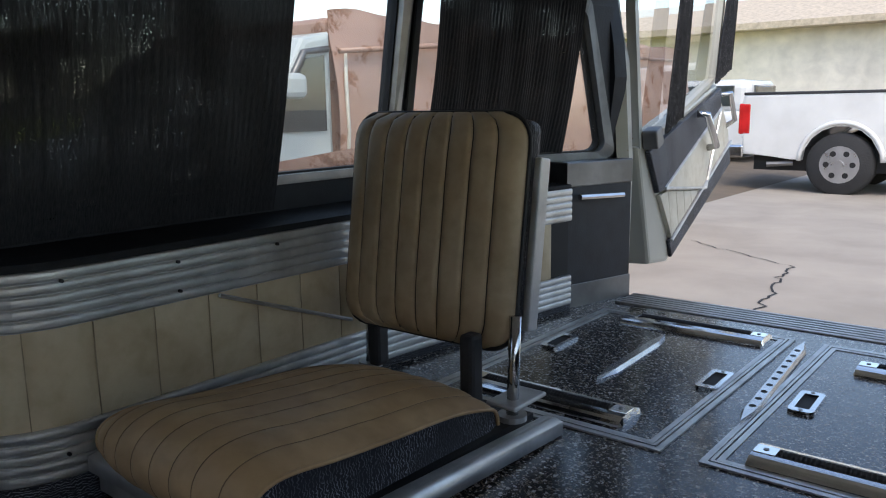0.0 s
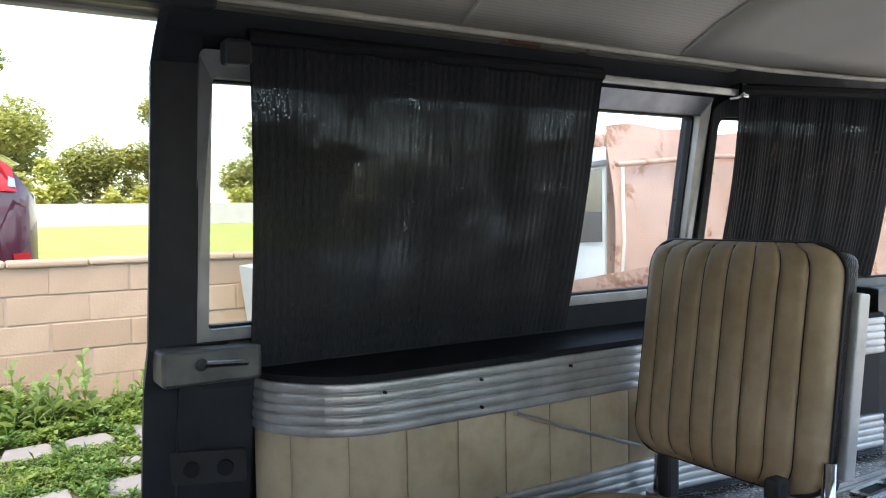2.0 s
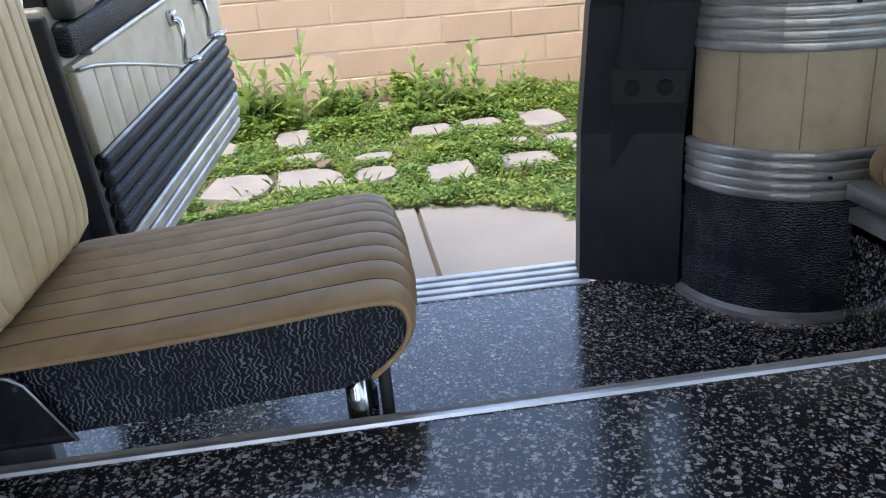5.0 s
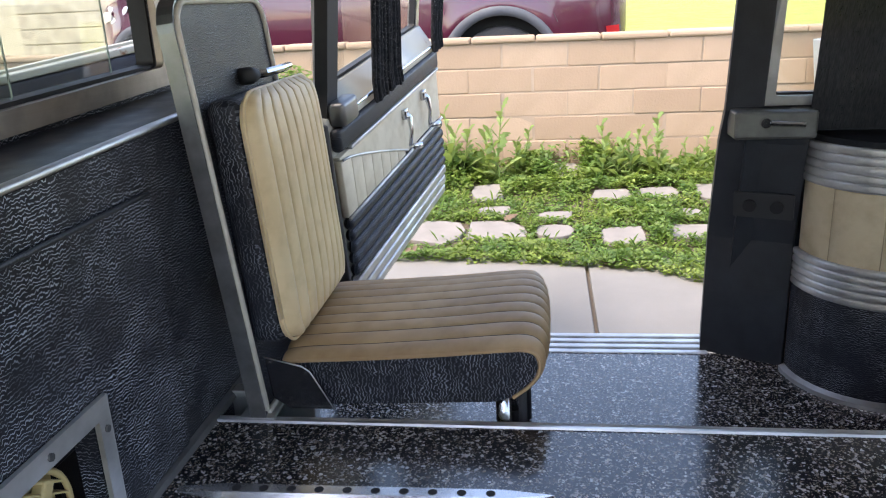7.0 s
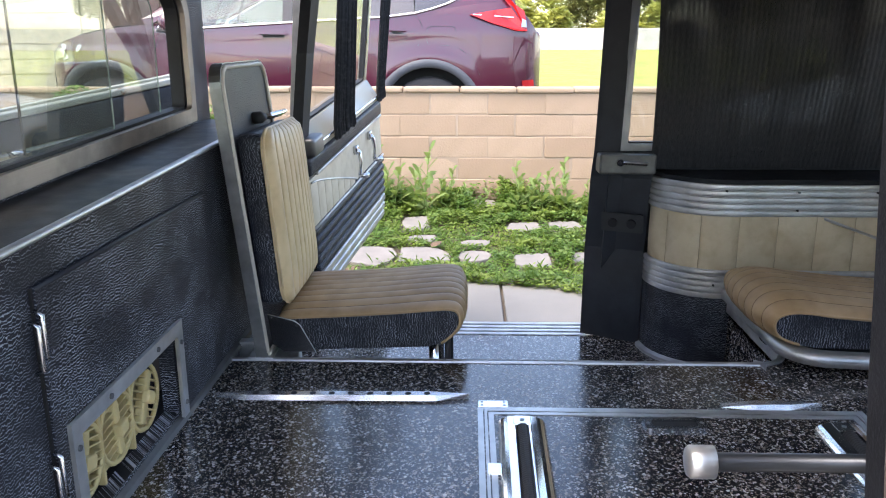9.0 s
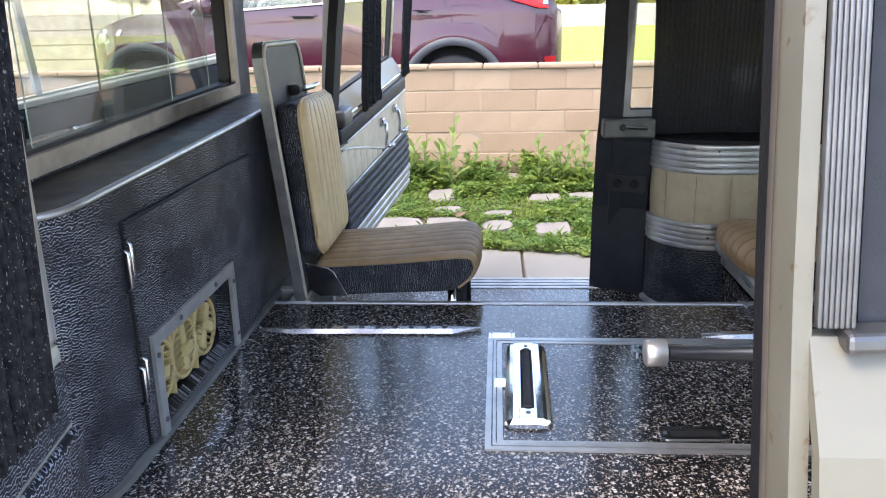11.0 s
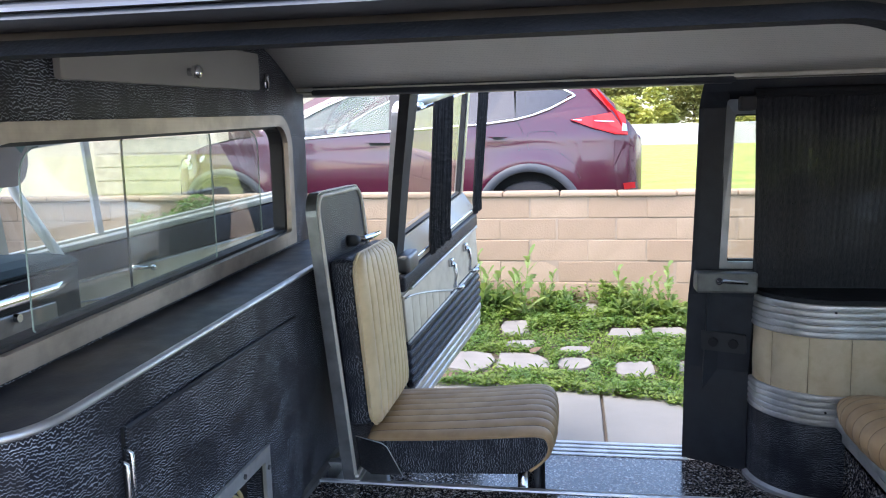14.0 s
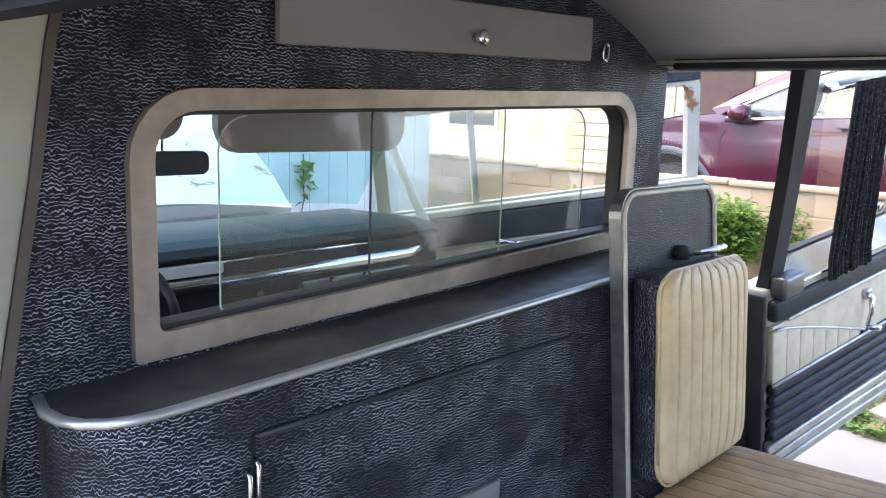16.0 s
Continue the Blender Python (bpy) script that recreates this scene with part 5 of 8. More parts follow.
def passenger_side_door(m, label):
    """The right rear door, hinged at its front: local x runs from the hinge to the lock edge, its lined face looks to -y."""
    d = thing("side_door", label, "door", "side doors")
    d.matrix_basis = m
    L = 0.86

    def add(name, bm, mat, label="", smooth=False, parent=None):
        return part(name, door_lean(bm), mat, parent or d, label, smooth)

    add("shell", block(0.0, L + 0.004, -0.03, 0.06, -0.135, 0.40, 0.014, 3), BODY, "off-white painted door shell", True)
    for k, (z0, z1) in enumerate(((-0.122, -0.096), (-0.090, -0.062), (-0.056, -0.028))):
        add("kick_strip", slab([(0.0, z0), (L - 0.008 * (2 - k), z0), (L - 0.006 * (2 - k), z1), (0.0, z1)], "xz", -0.046 - 0.002 * k, -0.028, 0.007, 3), ALU_X, "fluted aluminium kick strip", True)
    add("kick_backing", block(0.0, L, -0.036, -0.029, -0.128, -0.020), DULL)
    for k in range(5):
        z0 = -0.021 + k * 0.0326
        add("pleat", block(0.006, L - 0.002, -0.055, -0.026, z0, z0 + 0.0336, 0.0155, 4), VINYL_PLEAT, "padded black vinyl pleat", True)
    add("lower_bead", tube([(0.006, -0.051, 0.1435), (0.3, -0.052, 0.1455), (L - 0.004, -0.051, 0.1435)], 0.0042, 8), ALU_X, "bright metal bead", True)
    meet = (0.49, 0.156)
    n = 7
    for k in range(n):
        x0, x1 = 0.008 + k * 0.066, 0.008 + (k + 1) * 0.066 - 0.0012
        lift = lambda x: 0.292 + (meet[1] - 0.292) * max(0.0, (x - 0.03) / (meet[0] - 0.03)) ** 1.15
        add("padded_panel", slab([(x0, 0.147), (x1, 0.147), (x1, max(0.150, lift(x1))), (x0, max(0.151, lift(x0)))], "xz", -0.049, -0.028, 0.004, 2), CREAM_DOOR, "cream pleated vinyl panel", True)
    curve = [(0.02 + (meet[0] - 0.02) * k / 12) for k in range(13)]
    edge_line = [(x, 0.294 + (meet[1] - 0.294) * max(0.0, (x - 0.03) / (meet[0] - 0.03)) ** 1.15) for x in curve]
    add("upper_panel", slab([(0.008, 0.296)] + [(x, z + 0.003) for x, z in edge_line[1:]] + [(0.52, 0.148), (L - 0.003, 0.148), (L - 0.003, 0.304), (0.008, 0.304)], "xz", -0.046, -0.028, 0.003), CREAM_DOOR, "smooth cream vinyl panel", False)
    add("trim_bead", tube([(x, -0.0495, z) for x, z in edge_line], 0.0034, 8), ALU_X, "thin metal bead", True)
    add("belt_bead", slab([(0.075, 0.3035), (L - 0.003, 0.3035), (L - 0.003, 0.3145), (0.075, 0.3145)], "xz", -0.054, -0.028, 0.003), ALU_X, "worn metal bead", True)
    add("arm_band", block(0.006, L - 0.002, -0.056, -0.026, 0.315, 0.372, 0.012, 4), VINYL_PLEAT, "padded black vinyl band", True)
    add("window_sill", slab([(0.05, 0.372), (L, 0.372), (L, 0.392), (0.05, 0.392)], "xz", -0.046, 0.05, 0.004), BODY, "cream painted window sill")
    add("sill_slope", loft([[(x, y, z) for y, z in ((-0.044, 0.388), (0.012, 0.388), (0.012, 0.452), (0.002, 0.452))] for x in (0.085, L - 0.004)]), BODY, "sloping pale painted garnish", False)
    for x, z0, x1, z1 in ((0.487, 0.262, 0.470, 0.176), (0.672, 0.268, 0.672, 0.178)):
        k = add("handle", tube([(x, -0.046, z0), (x, -0.058, z0), (x, -0.066, z0 - 0.004), ((x + x1) / 2 + 0.004, -0.070, (z0 + z1) / 2), (x1, -0.066, z1)], [0.013, 0.0125, 0.009, 0.006, 0.006], 10), CHROME, "chrome window crank", True)
        add("escutcheon", block(x - 0.014, x + 0.014, -0.062, -0.044, z0 - 0.004, z0 + 0.022, 0.006, 3), CHROME, "", True, k)
        add("knob", tube([(x1, -0.062, z1 - 0.002), (x1 + 0.012, -0.082, z1 - 0.004), (x1 + 0.022, -0.095, z1 - 0.004)], [0.006, 0.010, 0.010], 10), CHROME, "", True, k)
    oo, ii = round_rect(L - 0.085, 0.475, (0.006, 0.006, 0.04, 0.04), 5, L / 2 + 0.0425, 0.6675), round_rect(L - 0.173, 0.428, (0.006, 0.006, 0.025, 0.025), 5, L / 2 + 0.0595, 0.667)
    add("window_frame", ring(oo, ii, "xz", 0.006, 0.036), ALU, "aluminium window frame")
    jj = round_rect(L - 0.189, 0.412, (0.004, 0.004, 0.02, 0.02), 5, L / 2 + 0.0595, 0.667)
    add("gasket", ring(ii, jj, "xz", 0.010, 0.030), RUBBER, "black rubber gasket")
    add("divider", block(0.592, 0.606, 0.006, 0.03, 0.455, 0.878, 0.003), ALU, "slim vent window divider")
    g = add("pane", sheet_of(jj, "xz", 0.019), GLASS)
    g.visible_shadow = False
    add("vent_catch", block(0.612, 0.64, -0.006, 0.012, 0.47, 0.50, 0.004), CHROME, "small chrome catch", True)
    add("header_lining", block(0.085, L, -0.014, 0.004, 0.872, 0.906, 0.006, 2), ALU, "bright header above the glass", True)
    add("curtain", gathered(0.195, 0.385, 0.232, 0.462, 0.374, 0.892, 11, 0.010, -0.068), KNIT, "gathered black knitted curtain", True)
    add("curtain", gathered(0.752, 0.892, 0.800, 0.912, 0.376, 0.892, 8, 0.010, -0.062), KNIT, "gathered black knitted curtain", True)
    add("curtain_rod", tube([(0.10, -0.052, 0.882), (L + 0.01, -0.052, 0.882)], 0.005, 8), CHROME)
    add("curtain_rod", tube([(0.10, -0.056, 0.402), (L + 0.02, -0.056, 0.396)], 0.004, 8), CHROME)
    add("rod_bracket", slab([(0.035, 0.80), (0.10, 0.82), (0.12, 0.86), (0.115, 0.90), (0.03, 0.90)], "xz", -0.030, -0.014, 0.004), DULL, "grey metal rod bracket")
    add("rod_knob", disc((0.135, -0.036, 0.885), (1, 0, 0), 0.013, 0.028, 10), CHROME, "", True)
    add("latch_plate", block(0.02, 0.115, -0.070, -0.024, 0.374, 0.434, 0.012, 3), DULL, "dull metal corner bracket", True)
    add("hinge_edge", block(-0.014, 0.0, -0.034, 0.05, -0.12, 0.39, 0.005), DARK_PAINT, "dark painted hinge edge")
    return d


def driver_side_door(m, label):
    """The left rear door, hinged at its front: local x runs from the hinge to the lock edge backwards, its lined face looks to -y."""
    d = thing("side_door", label, "door", "side doors")
    d.matrix_basis = m
    L = 0.89

    def add(name, bm, mat, label="", smooth=False):
        for v in bm.verts:
            v.co.x = -v.co.x
        return part(name, bm, mat, d, label, smooth)

    add("shell", block(0.0, L, -0.03, 0.06, -0.085, 0.42, 0.012), BODY, "off-white painted door shell")
    for k in range(3):
        add("kick_strip", block(0.01, L - 0.01, -0.044, -0.028, -0.08 + k * 0.027, -0.058 + k * 0.027, 0.004), ALU_X, "fluted aluminium kick strip")
    for k in range(6):
        z0 = 0.002 + k * 0.0225
        add("pleat", block(0.01, L - 0.01, -0.046, -0.028, z0, z0 + 0.0222, 0.008), VINYL_PLEAT, "padded black vinyl pleat", True)
    add("middle_lining", block(0.01, L - 0.01, -0.042, -0.028, 0.139, 0.318, 0.006), VINYL_XZ, "black vinyl lining")
    add("arm_band", block(0.01, L - 0.01, -0.033, -0.02, 0.32, 0.40, 0.006), VINYL_XZ, "black vinyl band")
    add("window_sill", block(0.0, L, -0.022, 0.05, 0.402, 0.43, 0.005), ALU_X, "aluminium window sill")
    add("window_frame", ring(round_rect(L, 0.50, (0.01, 0.01, 0.05, 0.05), 5, L / 2, 0.675), round_rect(L - 0.07, 0.43, (0.01, 0.01, 0.03, 0.03), 5, L / 2, 0.66), "xz", 0.0, 0.04), ALU, "aluminium window frame")
    add("hinge_post", block(0.004, 0.03, -0.03, 0.03, 0.42, 0.935, 0.008), ALU, "front window post")
    add("header_lining", block(0.03, L, -0.055, -0.03, 0.906, 0.985, 0.006), VINYL_XZ, "black crinkled vinyl header")
    g = add("pane", sheet_of(round_rect(L - 0.075, 0.43, 0.01, 3, L / 2, 0.66), "xz", 0.018), GLASS)
    g.visible_shadow = False
    add("curtain", gathered(0.018, 0.80, 0.064, 0.80, 0.36, 0.90, 44, 0.009, -0.036), KNIT, "gathered black knitted curtain", True)
    add("curtain_rod", tube([(0.04, -0.035, 0.892), (L - 0.01, -0.035, 0.892)], 0.005, 8), CHROME)
    add("rod_knob", tube([(0.03, -0.035, 0.892), (0.0, -0.035, 0.892)], 0.014, 10), DULL, "", True)
    return d


VINYL_PLEAT = crinkle_vinyl("black crinkled pleat vinyl", "z", True, 0.13, -1.0, 220.0)
DARK_PAINT = grained("worn dark paint", (0.05, 0.05, 0.052), 0.4, scale=14, amount=0.3)
CREAM_DOOR = cream_vinyl("pale cream door vinyl", (0.66, 0.58, 0.44), (0.60, 0.52, 0.38))
passenger_side_door(pose(1.625, 0.925, 0.0, 0, 0, -9) @ pose(0, 0, 0, 0, -8.5, 0), "open side door lined in cream and pleated black vinyl with gathered black curtains")
driver_side_door(pose(-0.285, 0.868, -0.038, 0, 0, 9), "open driver side rear door with gathered black knitted curtain")

# posts ahead of both openings
rows = [[(x0, y, z), (x1, y - 0.012, z), (x1 + 0.01, y + 0.025, z), (x0, y + 0.03, z)] for z, x0, x1, y in ((-0.25, 1.61, 1.655, 0.945), (0.36, 1.585, 1.632, 0.915), (0.45, 1.575, 1.622, 0.90), (0.69, 1.515, 1.562, 0.862), (0.94, 1.37, 1.43, 0.80))]
structure("door_post", loft(rows), RUBBER, "black post between the side doors", "pillar")
PALE_ALU = brushed("pale polished aluminium", (0.44, 0.44, 0.43), 0.34, "z")
# lighter copy of the body paint stands in for daylight on the post
BODY_LIT = body_paint("off-white post paint brightened as lit", (0.66, 0.655, 0.53), (0.42, 0.30, 0.15), -0.02)
POST = ((-0.25, -0.275, -0.25, -0.19, -0.175), (0.0, -0.258, -0.235, -0.18, -0.165), (0.35, -0.226, -0.205, -0.142, -0.127), (0.53, -0.210, -0.177, -0.110, -0.095), (0.72, -0.180, -0.148, -0.074, -0.06), (0.87, -0.155, -0.118, -0.05, -0.037), (0.93, -0.14, -0.105, -0.036, -0.022))
structure("door_post_left", loft([[(b, 1.04, z), (c, 1.098, z), (c, 1.135, z), (b - 0.02, 1.10, z)] for z, a, b, c, d in POST]), BODY_LIT, "off-white post beside the open driver side door", "pillar")
structure("post_cover", loft([[(a, 1.014, z), (b - 0.002, 1.038, z), (b - 0.002, 1.06, z), (a, 1.05, z)] for z, a, b, c, d in POST]), PALE_ALU, "bright metal cover on the door post", "trim")
SEAL = grained("worn brown-grey seal", (0.13, 0.108, 0.09), 0.7)
structure("post_seal", loft([[(c + 0.001, 1.094, z), (d, 1.097, z), (d, 1.14, z), (c + 0.001, 1.14, z)] for z, a, b, c, d in POST]), SEAL, "worn rubber seal along the door post", "trim")

# the driver side opening: seals, jamb faces, fluted pillar cover, header
lx = left_x


def run(e0, e1, d0, d1, first=-0.25, turn=(180, 90), last=1.02, taper=None):
    """A bar along the rear edge and the rounded top of the opening; e is how far outside the opening's line it lies; taper thins it towards the turn's start."""
    way = []
    if first is not None:
        way += [(180, 0.0, first + (0.803 - first) * k / 6) for k in range(6)]
    steps = 24
    way += [(turn[0] + (turn[1] - turn[0]) * k / steps, None, None) for k in range(steps + 1)]
    if last is not None:
        way += [(90, last * (k + 1) / 6 + 0.145 * (5 - k) / 6, 0.0) for k in range(6)]

    def spot(w, e, d):
        ang, u, v = w
        if u is None:
            return (d, 0.145 + (0.085 + e) * math.cos(radians(ang)), 0.803 + (0.085 + e) * math.sin(radians(ang)))
        return (d, 0.06 - e, v) if ang == 180 else (d, u, 0.888 + e)

    def low(w):
        return e0 if taper is None else e1 - 0.0002 + (e0 - e1) * max(0.0, min(1.0, (taper - w[0]) / 45.0))

    return conform(loft([[spot(w, e, d) for e, d in ((low(w), d0), (e1, d0), (e1, d1), (low(w), d1))] for w in way]), lx)


structure("door_seal", run(0.004, 0.014, -0.006, 0.006), SEAL, "worn rubber door seal round the opening", "trim")
structure("door_jamb", run(0.0145, 0.034, -0.075, 0.0, -0.28, (180, 165), None), BODY_SHADED, "off-white jamb round the door opening", "trim")
# blue-grey lift puts sky glare and haze into the black header's colour
HEADER = grained("black header with sky glare in its colour", (0.078, 0.087, 0.102), 0.45, 0.0, 0.6, scale=6, bump=0.1)
structure("header_rubber", run(0.0145, 0.046, -0.075, 0.012, None, (178, 90)), HEADER, "black rubber channel over the door opening", "trim")
structure("header_lining", run(-0.012, 0.0035, -0.018, 0.012, -0.25, (180, 90), 1.02, 165), VINYL_MATT, "black vinyl lining hanging below the door header", "trim")
structure("drip_rail", run(0.0465, 0.052, -0.100, -0.070, None, (180, 90)), BODY_SHADED, "off-white drip rail round the door opening", "trim")
outer = [(-0.07, 0.803 + 0.146 * k / 6) for k in range(6)] + [(-0.07 + 0.215 * k / 6, 0.949) for k in range(7)]
inner = [(0.145 + 0.138 * math.cos(radians(180 - 7.5 * k)), 0.803 + 0.138 * math.sin(radians(180 - 7.5 * k))) for k in range(13)]
outer += [(1.02, 0.949)]
inner += [(1.02, 0.941)]
structure("roof_side", conform(loft([[(-0.096, *a), (-0.096, *b), (-0.08, *b), (-0.08, *a)] for a, b in zip(inner, outer)]), lx), ROOF, "off-white body between the door opening and the roof", "wall")
structure("roof_side_rear", conform(block(-0.096, -0.052, -1.95, -0.0705, 0.885, 0.949, 0.004), lx), ROOF, "off-white body above the driver side windows", "wall")
structure("header_rail", run(0.022, 0.027, -0.084, -0.0755, None, (180, 90)), DULL, "grey rail over the door opening", "trim")
structure("header_rail", run(0.037, 0.041, -0.082, -0.0755, None, (180, 90)), DULL, "grey rail over the door opening", "trim")
cover = thing("pillar_cover", "fluted aluminium cover on the outside of the pillar", "trim", "", "structure", (-0.27, -0.02, 0.42))
for k in range(7):
    piece(cover, "flute", conform(block(-0.083, -0.07, 0.0185 - k * 0.0055, 0.0235 - k * 0.0055, 0.415, 0.80, 0.002), lx), ALU_DARK)
structure("body_side", conform(skin([-1.9, -1.2, -0.6, 0.0, 0.028], [-0.30, -0.1, 0.1, 0.3, 0.405], lambda y, z: -0.075 - 0.05 * math.sin(max(0.0, min(1.0, (0.405 - z) / 0.45)) * math.pi), lambda y, z: True, 0.02), lx), BODY_SHADED, "old off-white body side with rust spots", "wall")
structure("belt_moulding", conform(block(-0.10, -0.06, -1.9, 0.0, 0.395, 0.415, 0.006), lx), DULL, "grey belt moulding under the side window", "trim")

# ---- cab seen through the partition window ----
VISOR = grained("brown visor vinyl", (0.19, 0.15, 0.125), 0.6, scale=6, amount=0.12)
cabz = thing("dashboard", "dark dashboard with a bright metal strip and glare-tinted padded top", "dashboard", at=(0.62, 2.05, 0.3))
FENCE_W = grained("pale plate", (0.6, 0.6, 0.58), 0.4, scale=9, amount=0.1)
# teal tint puts windscreen glare into the black pad's colour
DASH = grained("black dashboard top tinted by glare", (0.032, 0.046, 0.049), 0.7, 0.0, 0.2, scale=6)
piece(cabz, "pad", loft([[(x, y, z) for y, z in ((1.93, 0.432), (1.885, 0.434), (1.874, 0.444), (1.90, 0.460), (1.97, 0.468), (2.35, 0.455), (2.35, 0.42))] for x in (-0.15, 1.39)]), DASH)
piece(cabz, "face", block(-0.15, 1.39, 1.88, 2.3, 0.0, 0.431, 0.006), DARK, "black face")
piece(cabz, "metal_strip", tube([(-0.15, 1.868, 0.378), (0.62, 1.855, 0.378), (1.25, 1.868, 0.382), (1.38, 1.90, 0.40)], 0.018, 8), CHROME, "bright chrome strip", True)
piece(cabz, "upper_strip", tube([(0.62, 1.878, 0.424), (1.25, 1.880, 0.426)], 0.005, 6), CHROME, "thin chrome strip", True)
piece(cabz, "name_bar", block(0.40, 0.62, 1.862, 1.882, 0.400, 0.428, 0.003), FENCE_W, "pale name bar")
for k in range(4):
    piece(cabz, "knob", disc((0.72 + k * 0.12, 1.866, 0.332), (0, 1, 0), 0.012, 0.024), CHROME)
piece(cabz, "glove_lid", block(0.86, 1.26, 1.868, 1.884, 0.21, 0.345, 0.006), DULL, "dark glove box lid")
FENCE_WHITE = grained("white enamel", (0.7, 0.7, 0.66), 0.3, scale=5, amount=0.08)
screen = thing("windscreen", "tinted windscreen of the cab", "window", "", "structure", (0.62, 2.3, 0.42))
row = lambda y, z, w, b: [(MID + w * math.sin(a), y - b * (1 - math.cos(a)), z) for a in [radians(-60 + 10 * k) for k in range(13)]]
own = bmesh.new()
lo, hi = [own.verts.new(p) for p in row(2.45, 0.49, 0.82, 0.5)], [own.verts.new(p) for p in row(2.12, 0.88, 0.74, 0.5)]
for k in range(12):
    own.faces.new((lo[k], lo[k + 1], hi[k + 1], hi[k]))
g = piece(screen, "pane", own, GLASS_BLUE, "", True)
g.visible_shadow = False
piece(screen, "header", tube(row(2.12, 0.89, 0.74, 0.5), 0.025, 8), LINER_PLAIN, "", True)
for s in (-1, 1):
    structure("cab_pillar", tube([(MID + 0.79 * s, 1.92, 0.40), (MID + 0.74 * s, 2.05, 0.66), (MID + 0.69 * s, 2.10, 0.91)], 0.016, 8), FENCE_WHITE, "bright cab windscreen pillar", "pillar", True)
    v = thing("sun_visor", "brown padded sun visor at the top of the windscreen", "visor", "sun visors", at=(MID + 0.33 * s, 1.98, 0.86))
    piece(v, "pad", slab(round_rect(0.64, 0.20 if s > 0 else 0.16, 0.06, 5, MID + 0.365 * s - 0.0, 0.785 if s > 0 else 0.80), "xz", 1.955, 1.985, 0.008), VISOR)
mir = thing("rear_view_mirror", "dark rear view mirror of the cab", "mirror", at=(0.62, 2.0, 0.75))
piece(mir, "housing", slab(round_rect(0.24, 0.06, 0.02, 4, 0.54, 0.66), "xz", 1.99, 2.01, 0.004), RUBBER)
piece(mir, "stem", tube([(0.54, 2.01, 0.68), (0.58, 2.08, 0.88)], 0.006, 6), CHROME)
structure("cab_ceiling", vault(-0.04, 1.28, 1.14, 2.05, -0.02, 0.006), LINER_PLAIN, "off-white headliner of the cab", "ceiling", True)
# cab floor, bulkhead and engine bay carry their shade as near-black colour
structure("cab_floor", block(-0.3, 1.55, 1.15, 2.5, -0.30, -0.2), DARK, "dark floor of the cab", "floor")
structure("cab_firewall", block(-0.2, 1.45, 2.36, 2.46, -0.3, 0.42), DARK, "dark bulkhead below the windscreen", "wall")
bench = thing("bench_seat", "dark vinyl front bench seat of the cab", "seat", at=(0.62, 1.4, -0.2))
piece(bench, "backrest", block(-0.1, 1.34, 1.17, 1.30, -0.05, 0.42, 0.04, 3), VINYL_PLAIN)
piece(bench, "base", block(-0.1, 1.34, 1.2, 1.72, -0.2, 0.05, 0.05, 3), VINYL_PLAIN)
wheel = thing("steering_wheel", "thin black steering wheel", "steering wheel", at=(0.2, 1.72, 0.4))
on(wheel, put(part("rim", tube([(0.19 * math.cos(a), 0.19 * math.sin(a), 0) for a in (2 * math.pi * k / 28 for k in range(29))], 0.011, 8), RUBBER, None, "", True), pose(0.22, 1.70, 0.36, 65, 0, 0)))
on(wheel, put(part("hub", tube([(0, 0, -0.14), (0, 0, 0.01)], 0.04, 12), CHROME, None, "", True), pose(0.22, 1.70, 0.36, 65, 0, 0)))
